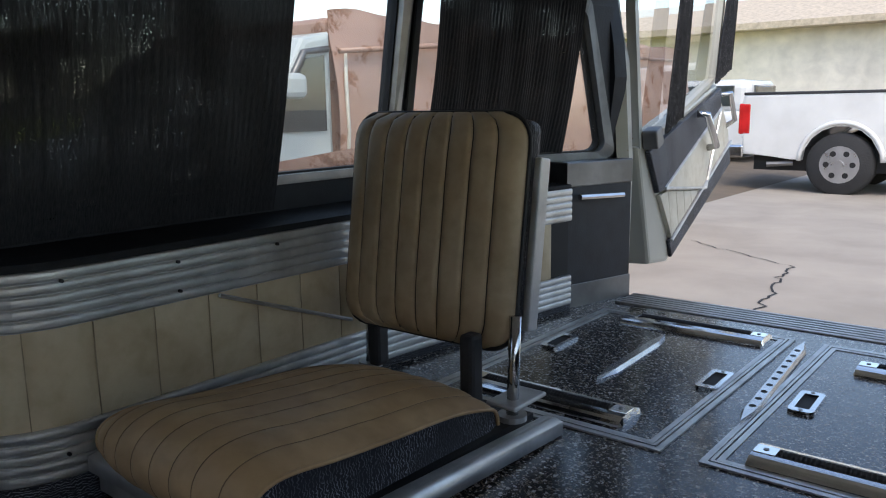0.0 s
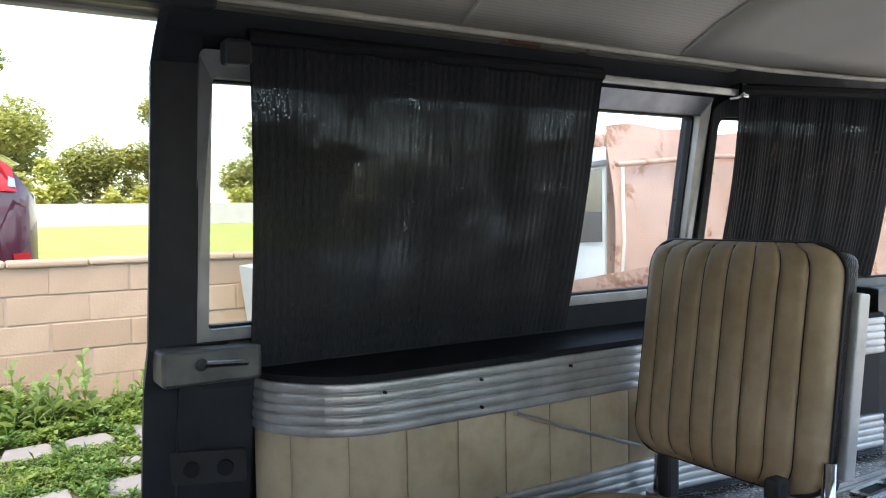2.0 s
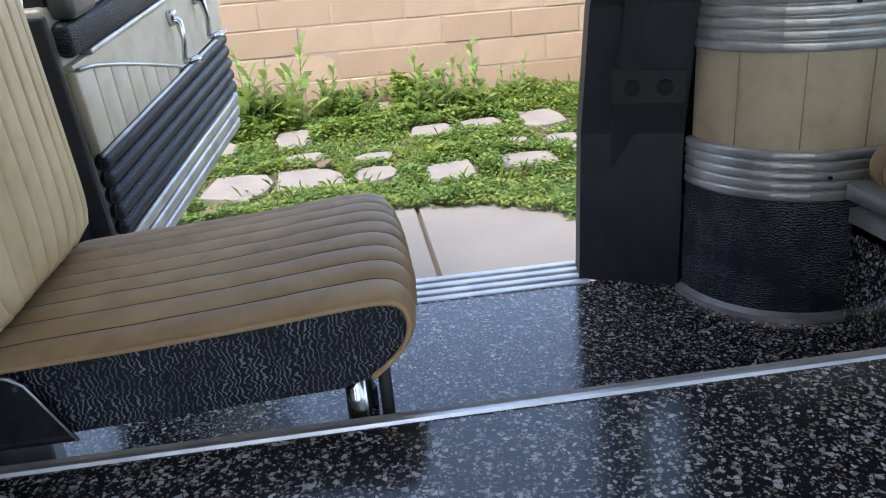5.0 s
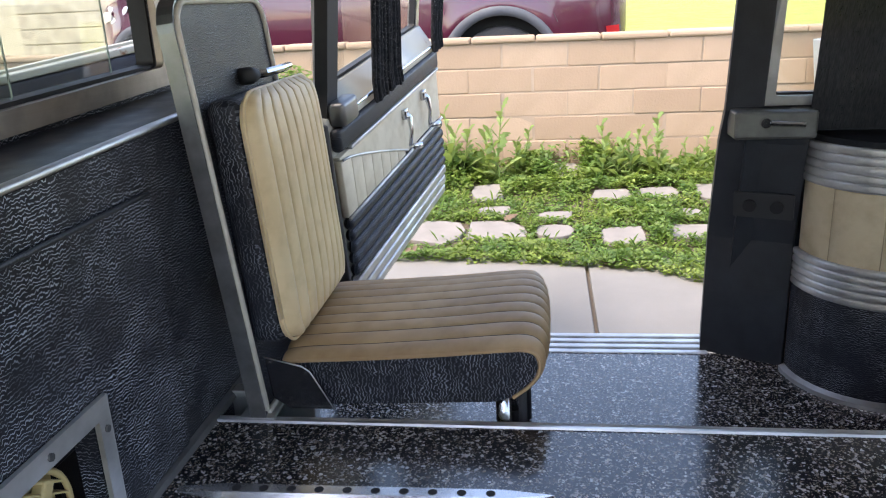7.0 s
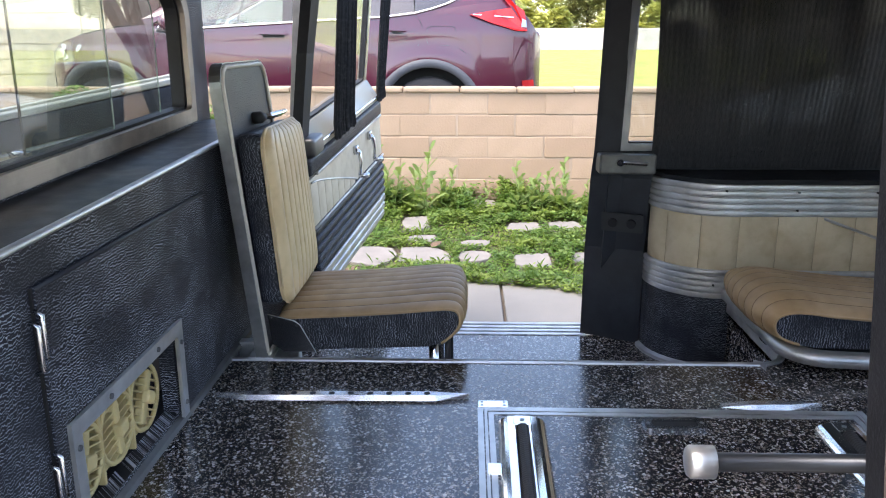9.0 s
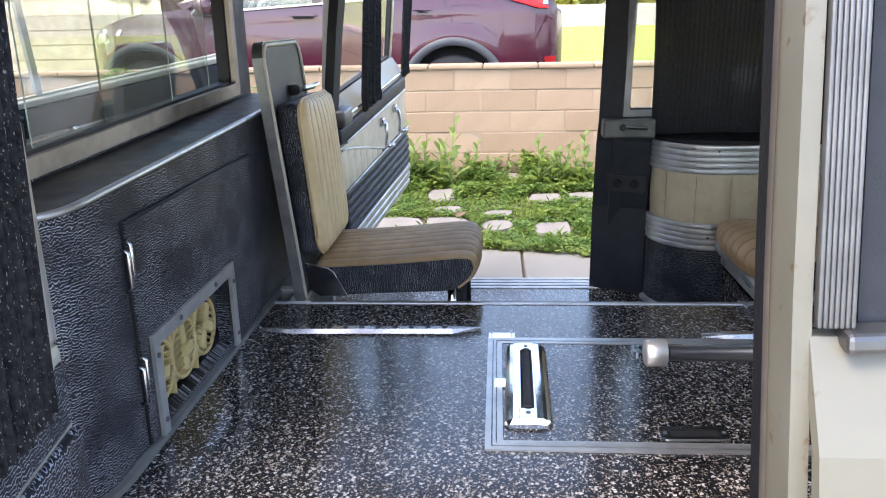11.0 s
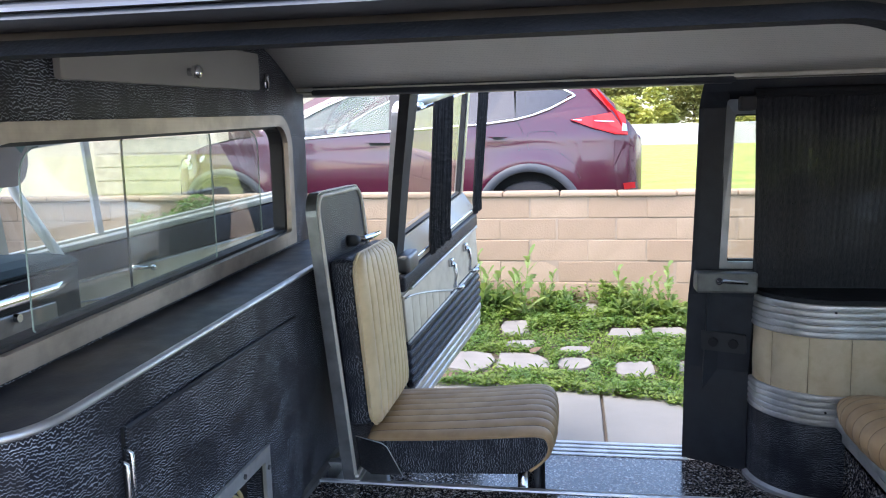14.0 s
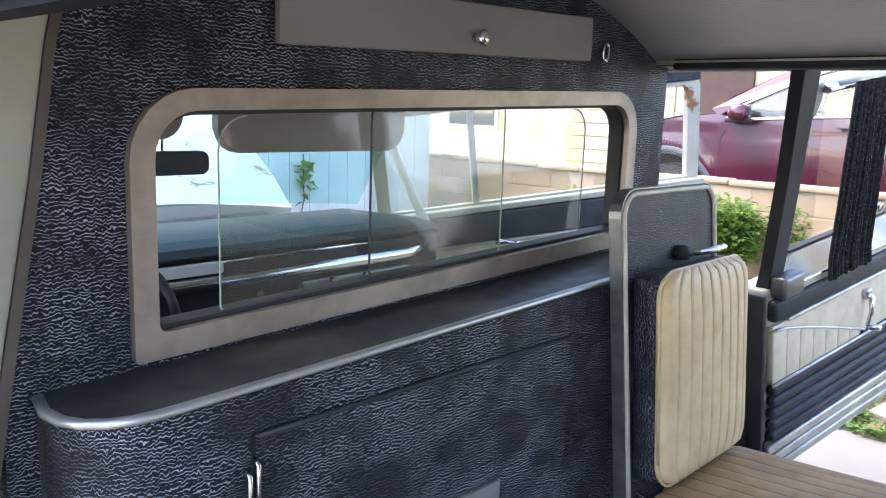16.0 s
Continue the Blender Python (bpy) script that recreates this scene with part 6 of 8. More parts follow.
def front_passenger_door():
    """Hinged at the windscreen pillar and swung wide: local x runs from the hinge to the lock edge."""
    d = thing("front_door", "open front passenger door with cream lining, black band and white window frame", "door", "front doors")
    d.matrix_basis = pose(1.47, 2.16, 0, 0, 0, -36) @ pose(0, 0, 0, 0, -8, 0)
    L = 1.19

    def add(name, bm, mat, label="", smooth=False, parent=None):
        return part(name, door_lean(bm), mat, parent or d, label, smooth)

    add("shell", block(0.0, L, -0.03, 0.06, -0.20, 0.42, 0.014, 3), BODY, "off-white painted door shell", True)
    for k in range(3):
        add("kick_strip", block(0.01, L - 0.01, -0.048, -0.028, -0.18 + 0.03 * k, -0.154 + 0.03 * k, 0.007, 3), ALU_X, "fluted aluminium kick strip", True)
    for k in range(6):
        z0 = -0.088 + k * 0.0326
        add("pleat", block(0.006, L - 0.002, -0.054, -0.026, z0, z0 + 0.0336, 0.0155, 4), VINYL_PLEAT, "padded black vinyl pleat", True)
    add("lining", block(0.008, L - 0.004, -0.046, -0.028, 0.112, 0.306, 0.004), CREAM_DOOR, "cream vinyl lining")
    add("trim_bead", tube([(0.02, -0.048, 0.308), (L - 0.01, -0.048, 0.311)], 0.004, 8), ALU_X, "bright metal bead", True)
    add("trim_bead", tube([(0.02, -0.048, 0.262), (0.34, -0.048, 0.228), (0.62, -0.048, 0.208)], 0.003, 8), ALU_X, "thin metal bead", True)
    add("arm_band", block(0.006, L - 0.002, -0.052, -0.026, 0.316, 0.418, 0.010, 3), VINYL_PLEAT, "black vinyl band", True)
    add("window_sill", block(0.0, L, -0.050, 0.05, 0.420, 0.442, 0.005), BODY, "cream painted window sill")
    for x, z0, x1, z1 in ((0.41, 0.312, 0.47, 0.300), (0.20, 0.205, 0.30, 0.190)):
        k = add("handle", tube([(x, -0.046, z0), (x, -0.066, z0), ((x + x1) / 2, -0.070, (z0 + z1) / 2), (x1, -0.066, z1)], [0.018, 0.012, 0.007, 0.007], 10), CHROME, "chrome crank", True)
        add("knob", tube([(x1, -0.062, z1), (x1, -0.092, z1)], [0.007, 0.011], 10), CHROME, "", True, k)
    oo, ii = round_rect(L, 0.36, (0.006, 0.006, 0.02, 0.02), 5, L / 2, 0.612), round_rect(L - 0.09, 0.325, (0.006, 0.006, 0.015, 0.015), 5, L / 2, 0.6125)
    add("window_frame", ring(oo, ii, "xz", 0.0, 0.036), BODY, "off-white window frame")
    add("header_lining", block(0.02, L - 0.004, -0.012, 0.03, 0.7925, 0.866, 0.006), VINYL_PLEAT, "black crinkled vinyl header")
    add("divider", block(0.34, 0.36, 0.004, 0.03, 0.445, 0.776), ALU, "bright vent window divider")
    g = add("pane", sheet_of(ii, "xz", 0.018), GLASS)
    g.visible_shadow = False


def front_driver_door():
    fd = thing("front_door", "closed front driver door with cream lining", "door", "front doors", at=(-0.20, 1.6, -0.2))
    x = -0.20
    piece(fd, "shell", block(x - 0.08, x, 1.13, 2.18, -0.3, 0.42, 0.01), BODY)
    piece(fd, "lining", block(x - 0.012, x + 0.012, 1.15, 2.16, -0.1, 0.40, 0.006), CREAM_WALL)
    piece(fd, "handle", tube([(x + 0.02, 1.42, 0.30), (x + 0.045, 1.42, 0.30), (x + 0.05, 1.53, 0.29)], 0.008, 8), CHROME)
    fr = piece(fd, "window_frame", ring(yz_rect(1.13, 2.14, 0.42, 0.90, 0.04), yz_rect(1.15, 2.10, 0.44, 0.88, 0.04), "yz", x, x - 0.02), BODY)
    p = on(fr, part("pane", sheet_of(yz_rect(1.17, 2.08, 0.45, 0.86, 0.04), "yz", x - 0.014), GLASS))
    p.visible_shadow = False
    piece(fd, "divider", block(x - 0.004, x + 0.02, 1.76, 1.785, 0.44, 0.87), ALU)


front_passenger_door()
front_driver_door()
hood = thing("hood", "raised pale car hood ahead of the windscreen", "hood", at=(0.62, 2.6, 0.43))
piece(hood, "panel", loft([[(MID + (x - MID) * w, y, z + 0.05 * (1 - ((x - MID) / 0.74) ** 2)) for x in (-0.12, 0.0, 0.3, 0.62, 0.94, 1.24, 1.36)] + [(MID + (x - MID) * w, y + 0.012, z - 0.03) for x in (1.36, -0.12)] for y, z, w in ((2.62, 0.43, 1.0), (2.8, 0.53, 1.06), (3.1, 0.70, 1.10), (3.8, 1.08, 1.08), (4.0, 1.16, 0.95))]), PALE, "", False)
front = thing("front_fenders", "pale front end of the vehicle below the raised hood", "fender", at=(0.62, 3.4, -0.1))
for s in (-1, 1):
    piece(front, "fender", block(MID + s * 0.85 - 0.12, MID + s * 0.85 + 0.12, 2.3, 4.5, -0.3, 0.36, 0.05, 3), PALE)
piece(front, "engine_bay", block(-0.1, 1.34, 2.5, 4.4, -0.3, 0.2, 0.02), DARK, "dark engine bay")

# ---- rear door, swung open and rising on its slanting hinge ----
rd = thing("rear_door", "open rear door with black and cream vinyl lining and a chrome handle", "door", at=(1.19, -2.08, 0.05))
U = Vector((0.135, -0.955, 0.235)).normalized()
V = (Vector((0.0, 0.24, 0.97)) - U * Vector((0.0, 0.24, 0.97)).dot(U)).normalized()
W = U.cross(V)
RD = Matrix((U, V, W)).transposed().to_4x4()
RD.translation = Vector((1.20, -2.10, 0.05)) + U * 0.10


def rdoor(name, bm, mat, label="", smooth=False):
    return on(rd, put(part(name, bm, mat, None, label, smooth), RD))


SGN = 1 if W.x < 0 else -1


def flat(name, pts, w0, w1, mat, label="", r=0.004, smooth=False):
    return rdoor(name, slab(pts, "xy", w0 * SGN, w1 * SGN, r), mat, label, smooth)


def line_bead(pts, r=0.006):
    return rdoor("trim_bead", tube([(u, v, 0.021 * SGN) for u, v in pts], r, 6), ALU_X)


A, B, C = (0.13, 0.195), (0.66, 0.013), (0.985, 0.25)
flat("shell", [(-0.05, 0.39), (-0.03, -0.012), (0.16, -0.085), (1.15, -0.05), (1.01, 0.345)], -0.085, 0.0, BODY, "off-white painted shell", 0.012)
flat("upper_band", [(0.0, 0.362), (0.068, 0.2), A, C, (1.0, 0.33)], 0.001, 0.02, VINYL_XY, "black vinyl upper lining")
flat("cream_panel", [(0.15, 0.189), (0.655, 0.020), (0.965, 0.244)], 0.001, 0.018, CREAM_PALE, "smooth cream triangle")
flat("kick", [(0.172, -0.072), (1.14, -0.038), (1.135, 0.062), (0.158, -0.006)], 0.001, 0.014, VINYL_XY, "black kick strip")
upper = ((0.07, 0.19), (0.13, 0.19), (0.66, 0.008), (0.985, 0.245), (1.0, 0.30), (1.14, 0.075))
for k in range(11):
    u0, u1 = 0.085 + k * 0.094, 0.085 + (k + 1) * 0.094 - 0.003
    low = [max(0.0, 0.4 * (0.36 - 0.19) - 0.07) - 0.002 + 0.068 * max(0.0, u - 0.16) for u in (u0, u1)]
    tops = [lerp(u, upper) - 0.004 for u in (u0, u1)]
    if tops[0] - low[0] > 0.012 or tops[1] - low[1] > 0.012:
        flat("quilted_panel", [(u0 + 0.10 * (low[0] < 0.05) * (u0 < 0.16), low[0]), (u1, low[1]), (u1, max(tops[1], low[1] + 0.006)), (u0, max(tops[0], low[0] + 0.006))], 0.001, 0.016, CREAM_PALE, "cream quilted panel", 0.003)
line_bead([A, B, C])
line_bead([A, C])
line_bead([(0.158, -0.004), (1.135, 0.064)])
rdoor("handle", tube([(0.598, 0.324, 0.02 * SGN), (0.60, 0.322, 0.055 * SGN), (0.72, 0.165, 0.055 * SGN), (0.723, 0.157, 0.02 * SGN)], 0.014, 8), CHROME, "chrome handle", True)
rdoor("grab_handle", tube([(0.99, 0.30, 0.0), (1.03, 0.30, 0.05 * SGN), (1.09, 0.17, 0.05 * SGN), (1.08, 0.14, 0.0)], 0.011, 8), CHROME, "chrome grab handle", True)
rdoor("bracket", slab(round_rect(0.07, 0.06, 0.012, 4, 0.02, 0.40), "xy", 0.0, 0.05 * SGN, 0.005), DULL)


def fan(pts):
    """The window leans outward towards the lock edge."""
    return [(u + (v - 0.36) * (0.15 + 0.6 * max(0.0, u)), v) for u, v in pts]


fo2, fi2 = fan(round_rect(1.05, 0.56, (0.01, 0.01, 0.12, 0.12), 5, 0.485, 0.64)), fan(round_rect(0.99, 0.52, (0.01, 0.01, 0.10, 0.10), 5, 0.485, 0.635))
rdoor("window_frame", ring(fo2, fi2, "xy", -0.03 * SGN, 0.0), BODY, "off-white window frame")
g = rdoor("pane", sheet_of(fi2, "xy", -0.02 * SGN), GLASS)
g.visible_shadow = False
for b0, b1, t0, t1 in ((0.17, 0.37, 0.53, 0.66), (0.89, 1.16, 1.36, 1.50)):
    own = bmesh.new()
    n = 24
    cols = []
    for i in range(n + 1):
        q = i / n
        cols.append([own.verts.new((lerp(v, ((0.37, b0 + (b1 - b0) * q), (0.86, t0 + (t1 - t0) * q))), v, SGN * (0.02 + 0.01 * math.sin(i * 1.9)))) for v in (0.37, 0.5, 0.68, 0.86)])
    for a, b in zip(cols, cols[1:]):
        for j in range(3):
            own.faces.new((a[j], b[j], b[j + 1], a[j + 1]))
    rdoor("curtain", own, KNIT, "gathered black knitted curtain", True)


# ---- outdoors ----
G0 = -0.58


def ground_z(x, y):
    return lerp(x, ((-60.0, G0), (3.2, G0), (4.97, -0.44), (5.12, -0.30), (9.0, -0.30), (55.0, 0.1), (400.0, 0.2)))


def sheet(x0, x1, y0, y1, nx, ny, lift, zf=ground_z, jitter=0.0):
    own = bmesh.new()
    g = [[own.verts.new((x0 + (x1 - x0) * i / nx, y0 + (y1 - y0) * j / ny, zf(x0 + (x1 - x0) * i / nx, 0) + lift + jitter * random.random())) for j in range(ny + 1)] for i in range(nx + 1)]
    for i in range(nx):
        for j in range(ny):
            own.faces.new((g[i][j], g[i + 1][j], g[i + 1][j + 1], g[i][j + 1]))
    return own


def concrete(name, color, scale=1.6):
    m = Mat(name, color, 0.85)
    n1, n2 = m.noise(scale, 5, dist=0.3), m.noise(150, 3)
    lo, hi = tuple(c * 0.78 for c in color), tuple(c * 1.1 for c in color)
    m.color(m.mix(m.math("MULTIPLY", n2, 0.4), m.ramp(n1, [(0.3, lo), (0.7, hi)]), lo))
    m.bump(n2, 0.25, 0.002)
    return m.m


SOIL = concrete("dry soil", (0.13, 0.10, 0.07), 4)
CONC = concrete("pale concrete", (0.228, 0.215, 0.19))
DRIVE = concrete("driveway concrete", (0.33, 0.295, 0.25))
PAVER = concrete("pale paving stone", (0.25, 0.228, 0.20), 6)
STREET = concrete("grey asphalt", (0.16, 0.16, 0.165), 0.6)


def grass_mat():
    m = Mat("sunlit lawn", (0.12, 0.19, 0.03), 0.9)
    # greens raised so that the lawn's colour carries the sunlight
    m.color(m.ramp(m.noise(1.2, 6), [(0.3, (0.22, 0.27, 0.04)), (0.7, (0.40, 0.42, 0.08))]))
    m.bump(m.noise(90, 3), 0.8, 0.02)
    return m.m


LAWN = grass_mat()
own = bmesh.new()
xs = [-400, -60, -20, -5, 0, 3.2, 3.7, 4.2, 4.97, 5.12, 9, 20, 55, 120, 400]
ysg = [-400, -60, -20, -8, -3, 0, 3, 8, 20, 60, 400]
gg = [[own.verts.new((x, y, ground_z(x, y))) for y in ysg] for x in xs]
for i in range(len(xs) - 1):
    for j in range(len(ysg) - 1):
        own.faces.new((gg[i][j], gg[i + 1][j], gg[i + 1][j + 1], gg[i][j + 1]))
structure("ground", own, SOIL, "bare soil ground", "ground")
structure("driveway", block(-9, 9, -13.0, -3.02, G0 - 0.06, G0 + 0.02, 0.006), DRIVE, "stained concrete driveway behind the vehicle", "driveway")
structure("driveway_near", block(-9, 1.9, -2.995, 9, G0 - 0.06, G0 + 0.018, 0.006), DRIVE, "concrete driveway under the vehicle", "driveway")
for y0, y1 in ((-2.99, -1.62), (-1.61, 0.20), (0.215, 1.95), (1.96, 4.5)):
    structure("walkway_slab", block(1.91, 3.42, y0, y1, G0 - 0.05, G0 + 0.022, 0.006), CONC, "pale concrete walkway slab", "pavement")
structure("street", block(-40, 60, -22.0, -13.02, G0 - 0.08, G0 - 0.02), STREET, "grey asphalt street", "road")
structure("lawn", sheet(9.2, 55, -60, 60, 6, 6, 0.02), LAWN, "bright green sunlit lawn", "lawn")
structure("side_street", sheet(5.3, 9.2, -40, 60, 4, 4, 0.012), CONC, "pale concrete parking strip beyond the wall", "road")

crack = thing("driveway_crack", "dark jagged crack in the driveway", "crack", at=(1.5, -5, G0))
random.seed(5)
pts, path = [(1.44, -4.05), (1.50, -4.5), (1.60, -5.0), (1.62, -5.42), (2.1, -5.75), (2.8, -6.2)], []
for a, b in zip(pts, pts[1:]):
    for k in range(7):
        t = k / 7
        path.append((a[0] + (b[0] - a[0]) * t + random.uniform(-0.03, 0.03), a[1] + (b[1] - a[1]) * t + random.uniform(-0.03, 0.03)))
own = bmesh.new()
vs = [(own.verts.new((x - 0.008, y, G0 + 0.0245)), own.verts.new((x + 0.008, y, G0 + 0.0245))) for x, y in path]
for (a, b), (c, e) in zip(vs, vs[1:]):
    own.faces.new((a, b, e, c))
piece(crack, "line", own, DARK)

# paving stones set in the weeds
random.seed(11)
stones = ((4.78, 0.27, 0.20, 0.32), (4.29, 0.02, 0.23, 0.20), (4.30, -0.25, 0.26, 0.25), (4.32, -0.58, 0.22, 0.28), (4.36, 0.75, 0.19, 0.30), (4.03, 0.68, 0.18, 0.15), (3.95, 0.33, 0.18, 0.12), (3.71, 0.97, 0.32, 0.33), (3.72, 0.655, 0.30, 0.28), (3.71, 0.345, 0.20, 0.20), (3.64, 0.0, 0.23, 0.24), (3.69, -0.36, 0.27, 0.22), (3.97, -0.385, 0.12, 0.13), (3.95, -0.62, 0.2, 0.16), (3.72, 1.36, 0.30, 0.30), (4.3, 1.15, 0.24, 0.26), (3.72, -0.72, 0.26, 0.24), (3.75, 1.75, 0.3, 0.3), (4.3, -0.95, 0.25, 0.25))
for x, y, l, w in stones:
    n = 9
    line = []
    for k in range(n):
        a = 2 * math.pi * k / n
        q = (1 + random.uniform(-0.18, 0.18)) / max(abs(math.cos(a)), abs(math.sin(a))) ** 0.75
        line.append((w / 2 * q * math.cos(a), l / 2 * q * math.sin(a)))
    st = part("paving_stone", slab(line, "xy", -0.04, 0.022, 0.006), PAVER)
    st.matrix_basis = pose(x, y, ground_z(x, 0), 0, -4.5, random.uniform(-6, 6))
    tagged(st, "uneven pale paving stone sunk in weeds", "paving stone", "paving stones")


# weeds
def leaf_mat(name, a, b, patch=None):
    """Leaves between two greens; patch is a third colour that comes in spots."""
    m = Mat(name, a, 0.55)
    col = m.mix(m.island(), a, b)
    if patch:
        col = m.mix(m.ramp(m.noise(4.5, 3), [(0.40, (0, 0, 0)), (0.62, (0.8, 0.8, 0.8))]), col, m.mix(m.island(), tuple(c * 0.4 for c in patch), patch))
    m.color(col)
    m.b.inputs["Subsurface Weight"].default_value = 0.0
    trans = m.n.new("ShaderNodeBsdfTranslucent")
    trans.inputs["Color"].default_value = (b[0] * 1.3, b[1] * 1.3, b[2], 1)
    both = m.n.new("ShaderNodeMixShader")
    both.inputs["Fac"].default_value = 0.35
    m.link(m.b.outputs["BSDF"], both.inputs[1])
    m.link(trans.outputs["BSDF"], both.inputs[2])
    m.link(both.outputs["Shader"], m.n["Material Output"].inputs["Surface"])
    return m.m


WEED = leaf_mat("weed leaves", (0.030, 0.080, 0.014), (0.17, 0.28, 0.065), (0.29, 0.36, 0.065))
TALLWEED = leaf_mat("tall weed leaves", (0.11, 0.19, 0.045), (0.28, 0.37, 0.12))
# bush and tree greens raised: sunshine and haze put into the colour
HEDGE = leaf_mat("hedge leaves brightened as sunlit", (0.20, 0.22, 0.05), (0.50, 0.49, 0.15))
TREE = leaf_mat("tree leaves brightened as sunlit", (0.19, 0.205, 0.06), (0.42, 0.42, 0.15))
BARK = grained("bark", (0.12, 0.09, 0.06), 0.9, scale=12, bump=0.5, dist=0.01)


def leaves(name, places, size, material, flat=0.5, parent=None):
    """Many small folded leaves at the given places, in one mesh."""
    vs, fs = [], []
    for p in places:
        s = size * random.uniform(0.6, 1.3)
        a = random.uniform(0, 2 * math.pi)
        d = Vector((math.cos(a), math.sin(a), random.uniform(-flat, flat))).normalized() * s
        w = d.cross(Vector((0, 0, 1))).normalized() * s * 0.42
        up = Vector((0, 0, s * 0.18))
        b = len(vs)
        q = Vector(p)
        vs += [q, q + d * 0.5 + w + up, q + d, q + d * 0.5 - w + up]
        fs += [(b, b + 1, b + 2), (b, b + 2, b + 3)]
    me = bpy.data.meshes.new(name)
    me.from_pydata([tuple(v) for v in vs], [], fs)
    me.materials.append(material)
    ob = new(name, me)
    return on(parent, ob) if parent else ob


SOIL_EDGE = ((-3.2, 2.3), (-0.6, 2.62), (-0.36, 2.87), (-0.3, 3.0), (-0.05, 3.17), (0.2, 3.24), (0.5, 3.29), (1.12, 3.34), (2.2, 3.38), (4.3, 3.38))


def weed_patch():
    """Creeping weeds: many small leaves and some blades in low mounds, thin on the stones and higher by the wall."""
    random.seed(21)
    vs, fs = [], []
    count = 0
    while count < 115000:
        x, y = random.uniform(2.6, 4.95), random.uniform(-1.7, 3.6)
        edge = lerp(y, SOIL_EDGE) + 0.025 * noise.noise((y * 9, 0, 2)) + 0.02 * noise.noise((y * 31, 5, 2))
        if x < edge:
            continue
        hit = [1 - max(abs(x - sx) / sw, abs(y - sy) / sl) * 2 for sx, sy, sl, sw in stones if abs(x - sx) < sw * 0.5 and abs(y - sy) < sl * 0.5]
        if hit and random.random() < 0.80 + 0.6 * hit[0]:
            continue
        mound = noise.noise((x * 2.3, y * 2.3, 0)) * 0.6 + noise.noise((x * 6.5, y * 6.5, 4)) * 0.5
        if random.random() > 0.66 + mound:
            continue
        count += 1
        near_wall = max(0.0, min(1.0, (x - 4.25) / 0.5)) * lerp(y, ((-1.0, 0.05), (-0.5, 0.2), (-0.25, 0.9), (0.1, 1.0)))
        top = 0.018 + 0.07 * max(0.0, mound + 0.25) + 0.13 * near_wall * max(0.1, 0.6 + mound)
        z = (ground_z(x, 0) if x > 3.43 else G0 + 0.022) + top * random.random() ** 0.7
        a = random.uniform(0, 2 * math.pi)
        blade = random.random() < 0.014
        s = random.uniform(0.05, 0.10) if blade else random.uniform(0.010, 0.028) * (1 + 0.6 * near_wall)
        rise_ = random.uniform(0.5, 1.8) if blade else random.uniform(-0.3, 0.6)
        d = Vector((math.cos(a), math.sin(a), rise_)).normalized() * s
        side = Vector((-math.sin(a), math.cos(a), random.uniform(-0.4, 0.4))) * s * (0.06 if blade else 0.46)
        up = Vector((0, 0, s * 0.16))
        q, b = Vector((x, y, z)), len(vs)
        vs += [q, q + d * 0.5 + side + up, q + d, q + d * 0.5 - side + up]
        fs += [(b, b + 1, b + 2), (b, b + 2, b + 3)]
    me = bpy.data.meshes.new("weeds")
    me.from_pydata([tuple(v) for v in vs], [], fs)
    me.materials.append(WEED)
    return tagged(new("weeds", me), "low green weeds spreading between paving stones", "weeds", "", "stuff")


weed_patch()


def lobed_leaf(vs, fs, q, d, side, drop):
    """A long leaf with ragged lobes that arches over."""
    ln = d.length
    widths = (0.04, 0.15, 0.09, 0.26, 0.14, 0.32, 0.17, 0.27, 0.12, 0.0)
    b = len(vs)
    for k, w in enumerate(widths):
        t = k / (len(widths) - 1)
        c = q + d * t + Vector((0, 0, -drop * ln * t * t))
        vs.append(c + side * w * ln + Vector((0, 0, 0.05 * ln * w)))
        vs.append(c)
        vs.append(c - side * w * ln + Vector((0, 0, 0.05 * ln * w)))
    for k in range(len(widths) - 1):
        p = b + k * 3
        fs += [(p, p + 1, p + 4, p + 3), (p + 1, p + 2, p + 5, p + 4)]


def tall_weed(x, y, h):
    t = thing("tall_weed", "tall leafy weed in front of the block wall", "weed", "tall weeds", at=(x, y, ground_z(x, 0)))
    z0 = ground_z(x, 0)
    for s_n in range(3):
        a = s_n * 2.1 + random.uniform(-0.5, 0.5)
        bx, by = x + 0.04 * math.cos(a), y + 0.05 * math.sin(a)
        tip = (bx + random.uniform(-0.05, 0.05), by + random.uniform(-0.08, 0.08), z0 + h * (1.0 if s_n == 0 else random.uniform(0.6, 0.85)))
        piece(t, "stem", tube([(bx, by, z0), tip], [0.006, 0.002], 5), TALLWEED)
        vs, fs = [], []
        for k in range(11):
            f = 0.03 + 0.92 * k / 10
            q = Vector((bx, by, z0)).lerp(Vector(tip), f)
            ang = k * 2.4 + random.uniform(-0.4, 0.4)
            ln = h * 0.42 * (1.05 - 0.55 * f) * random.uniform(0.75, 1.2)
            d = Vector((math.cos(ang), math.sin(ang), 0.7 + 1.3 * f)).normalized() * ln
            lobed_leaf(vs, fs, q, d, Vector((-math.sin(ang), math.cos(ang), 0)) * 0.75, random.uniform(0.1, 0.45))
        me = bpy.data.meshes.new("foliage")
        me.from_pydata([tuple(v) for v in vs], [], fs)
        me.materials.append(TALLWEED)
        on(t, new("foliage", me))


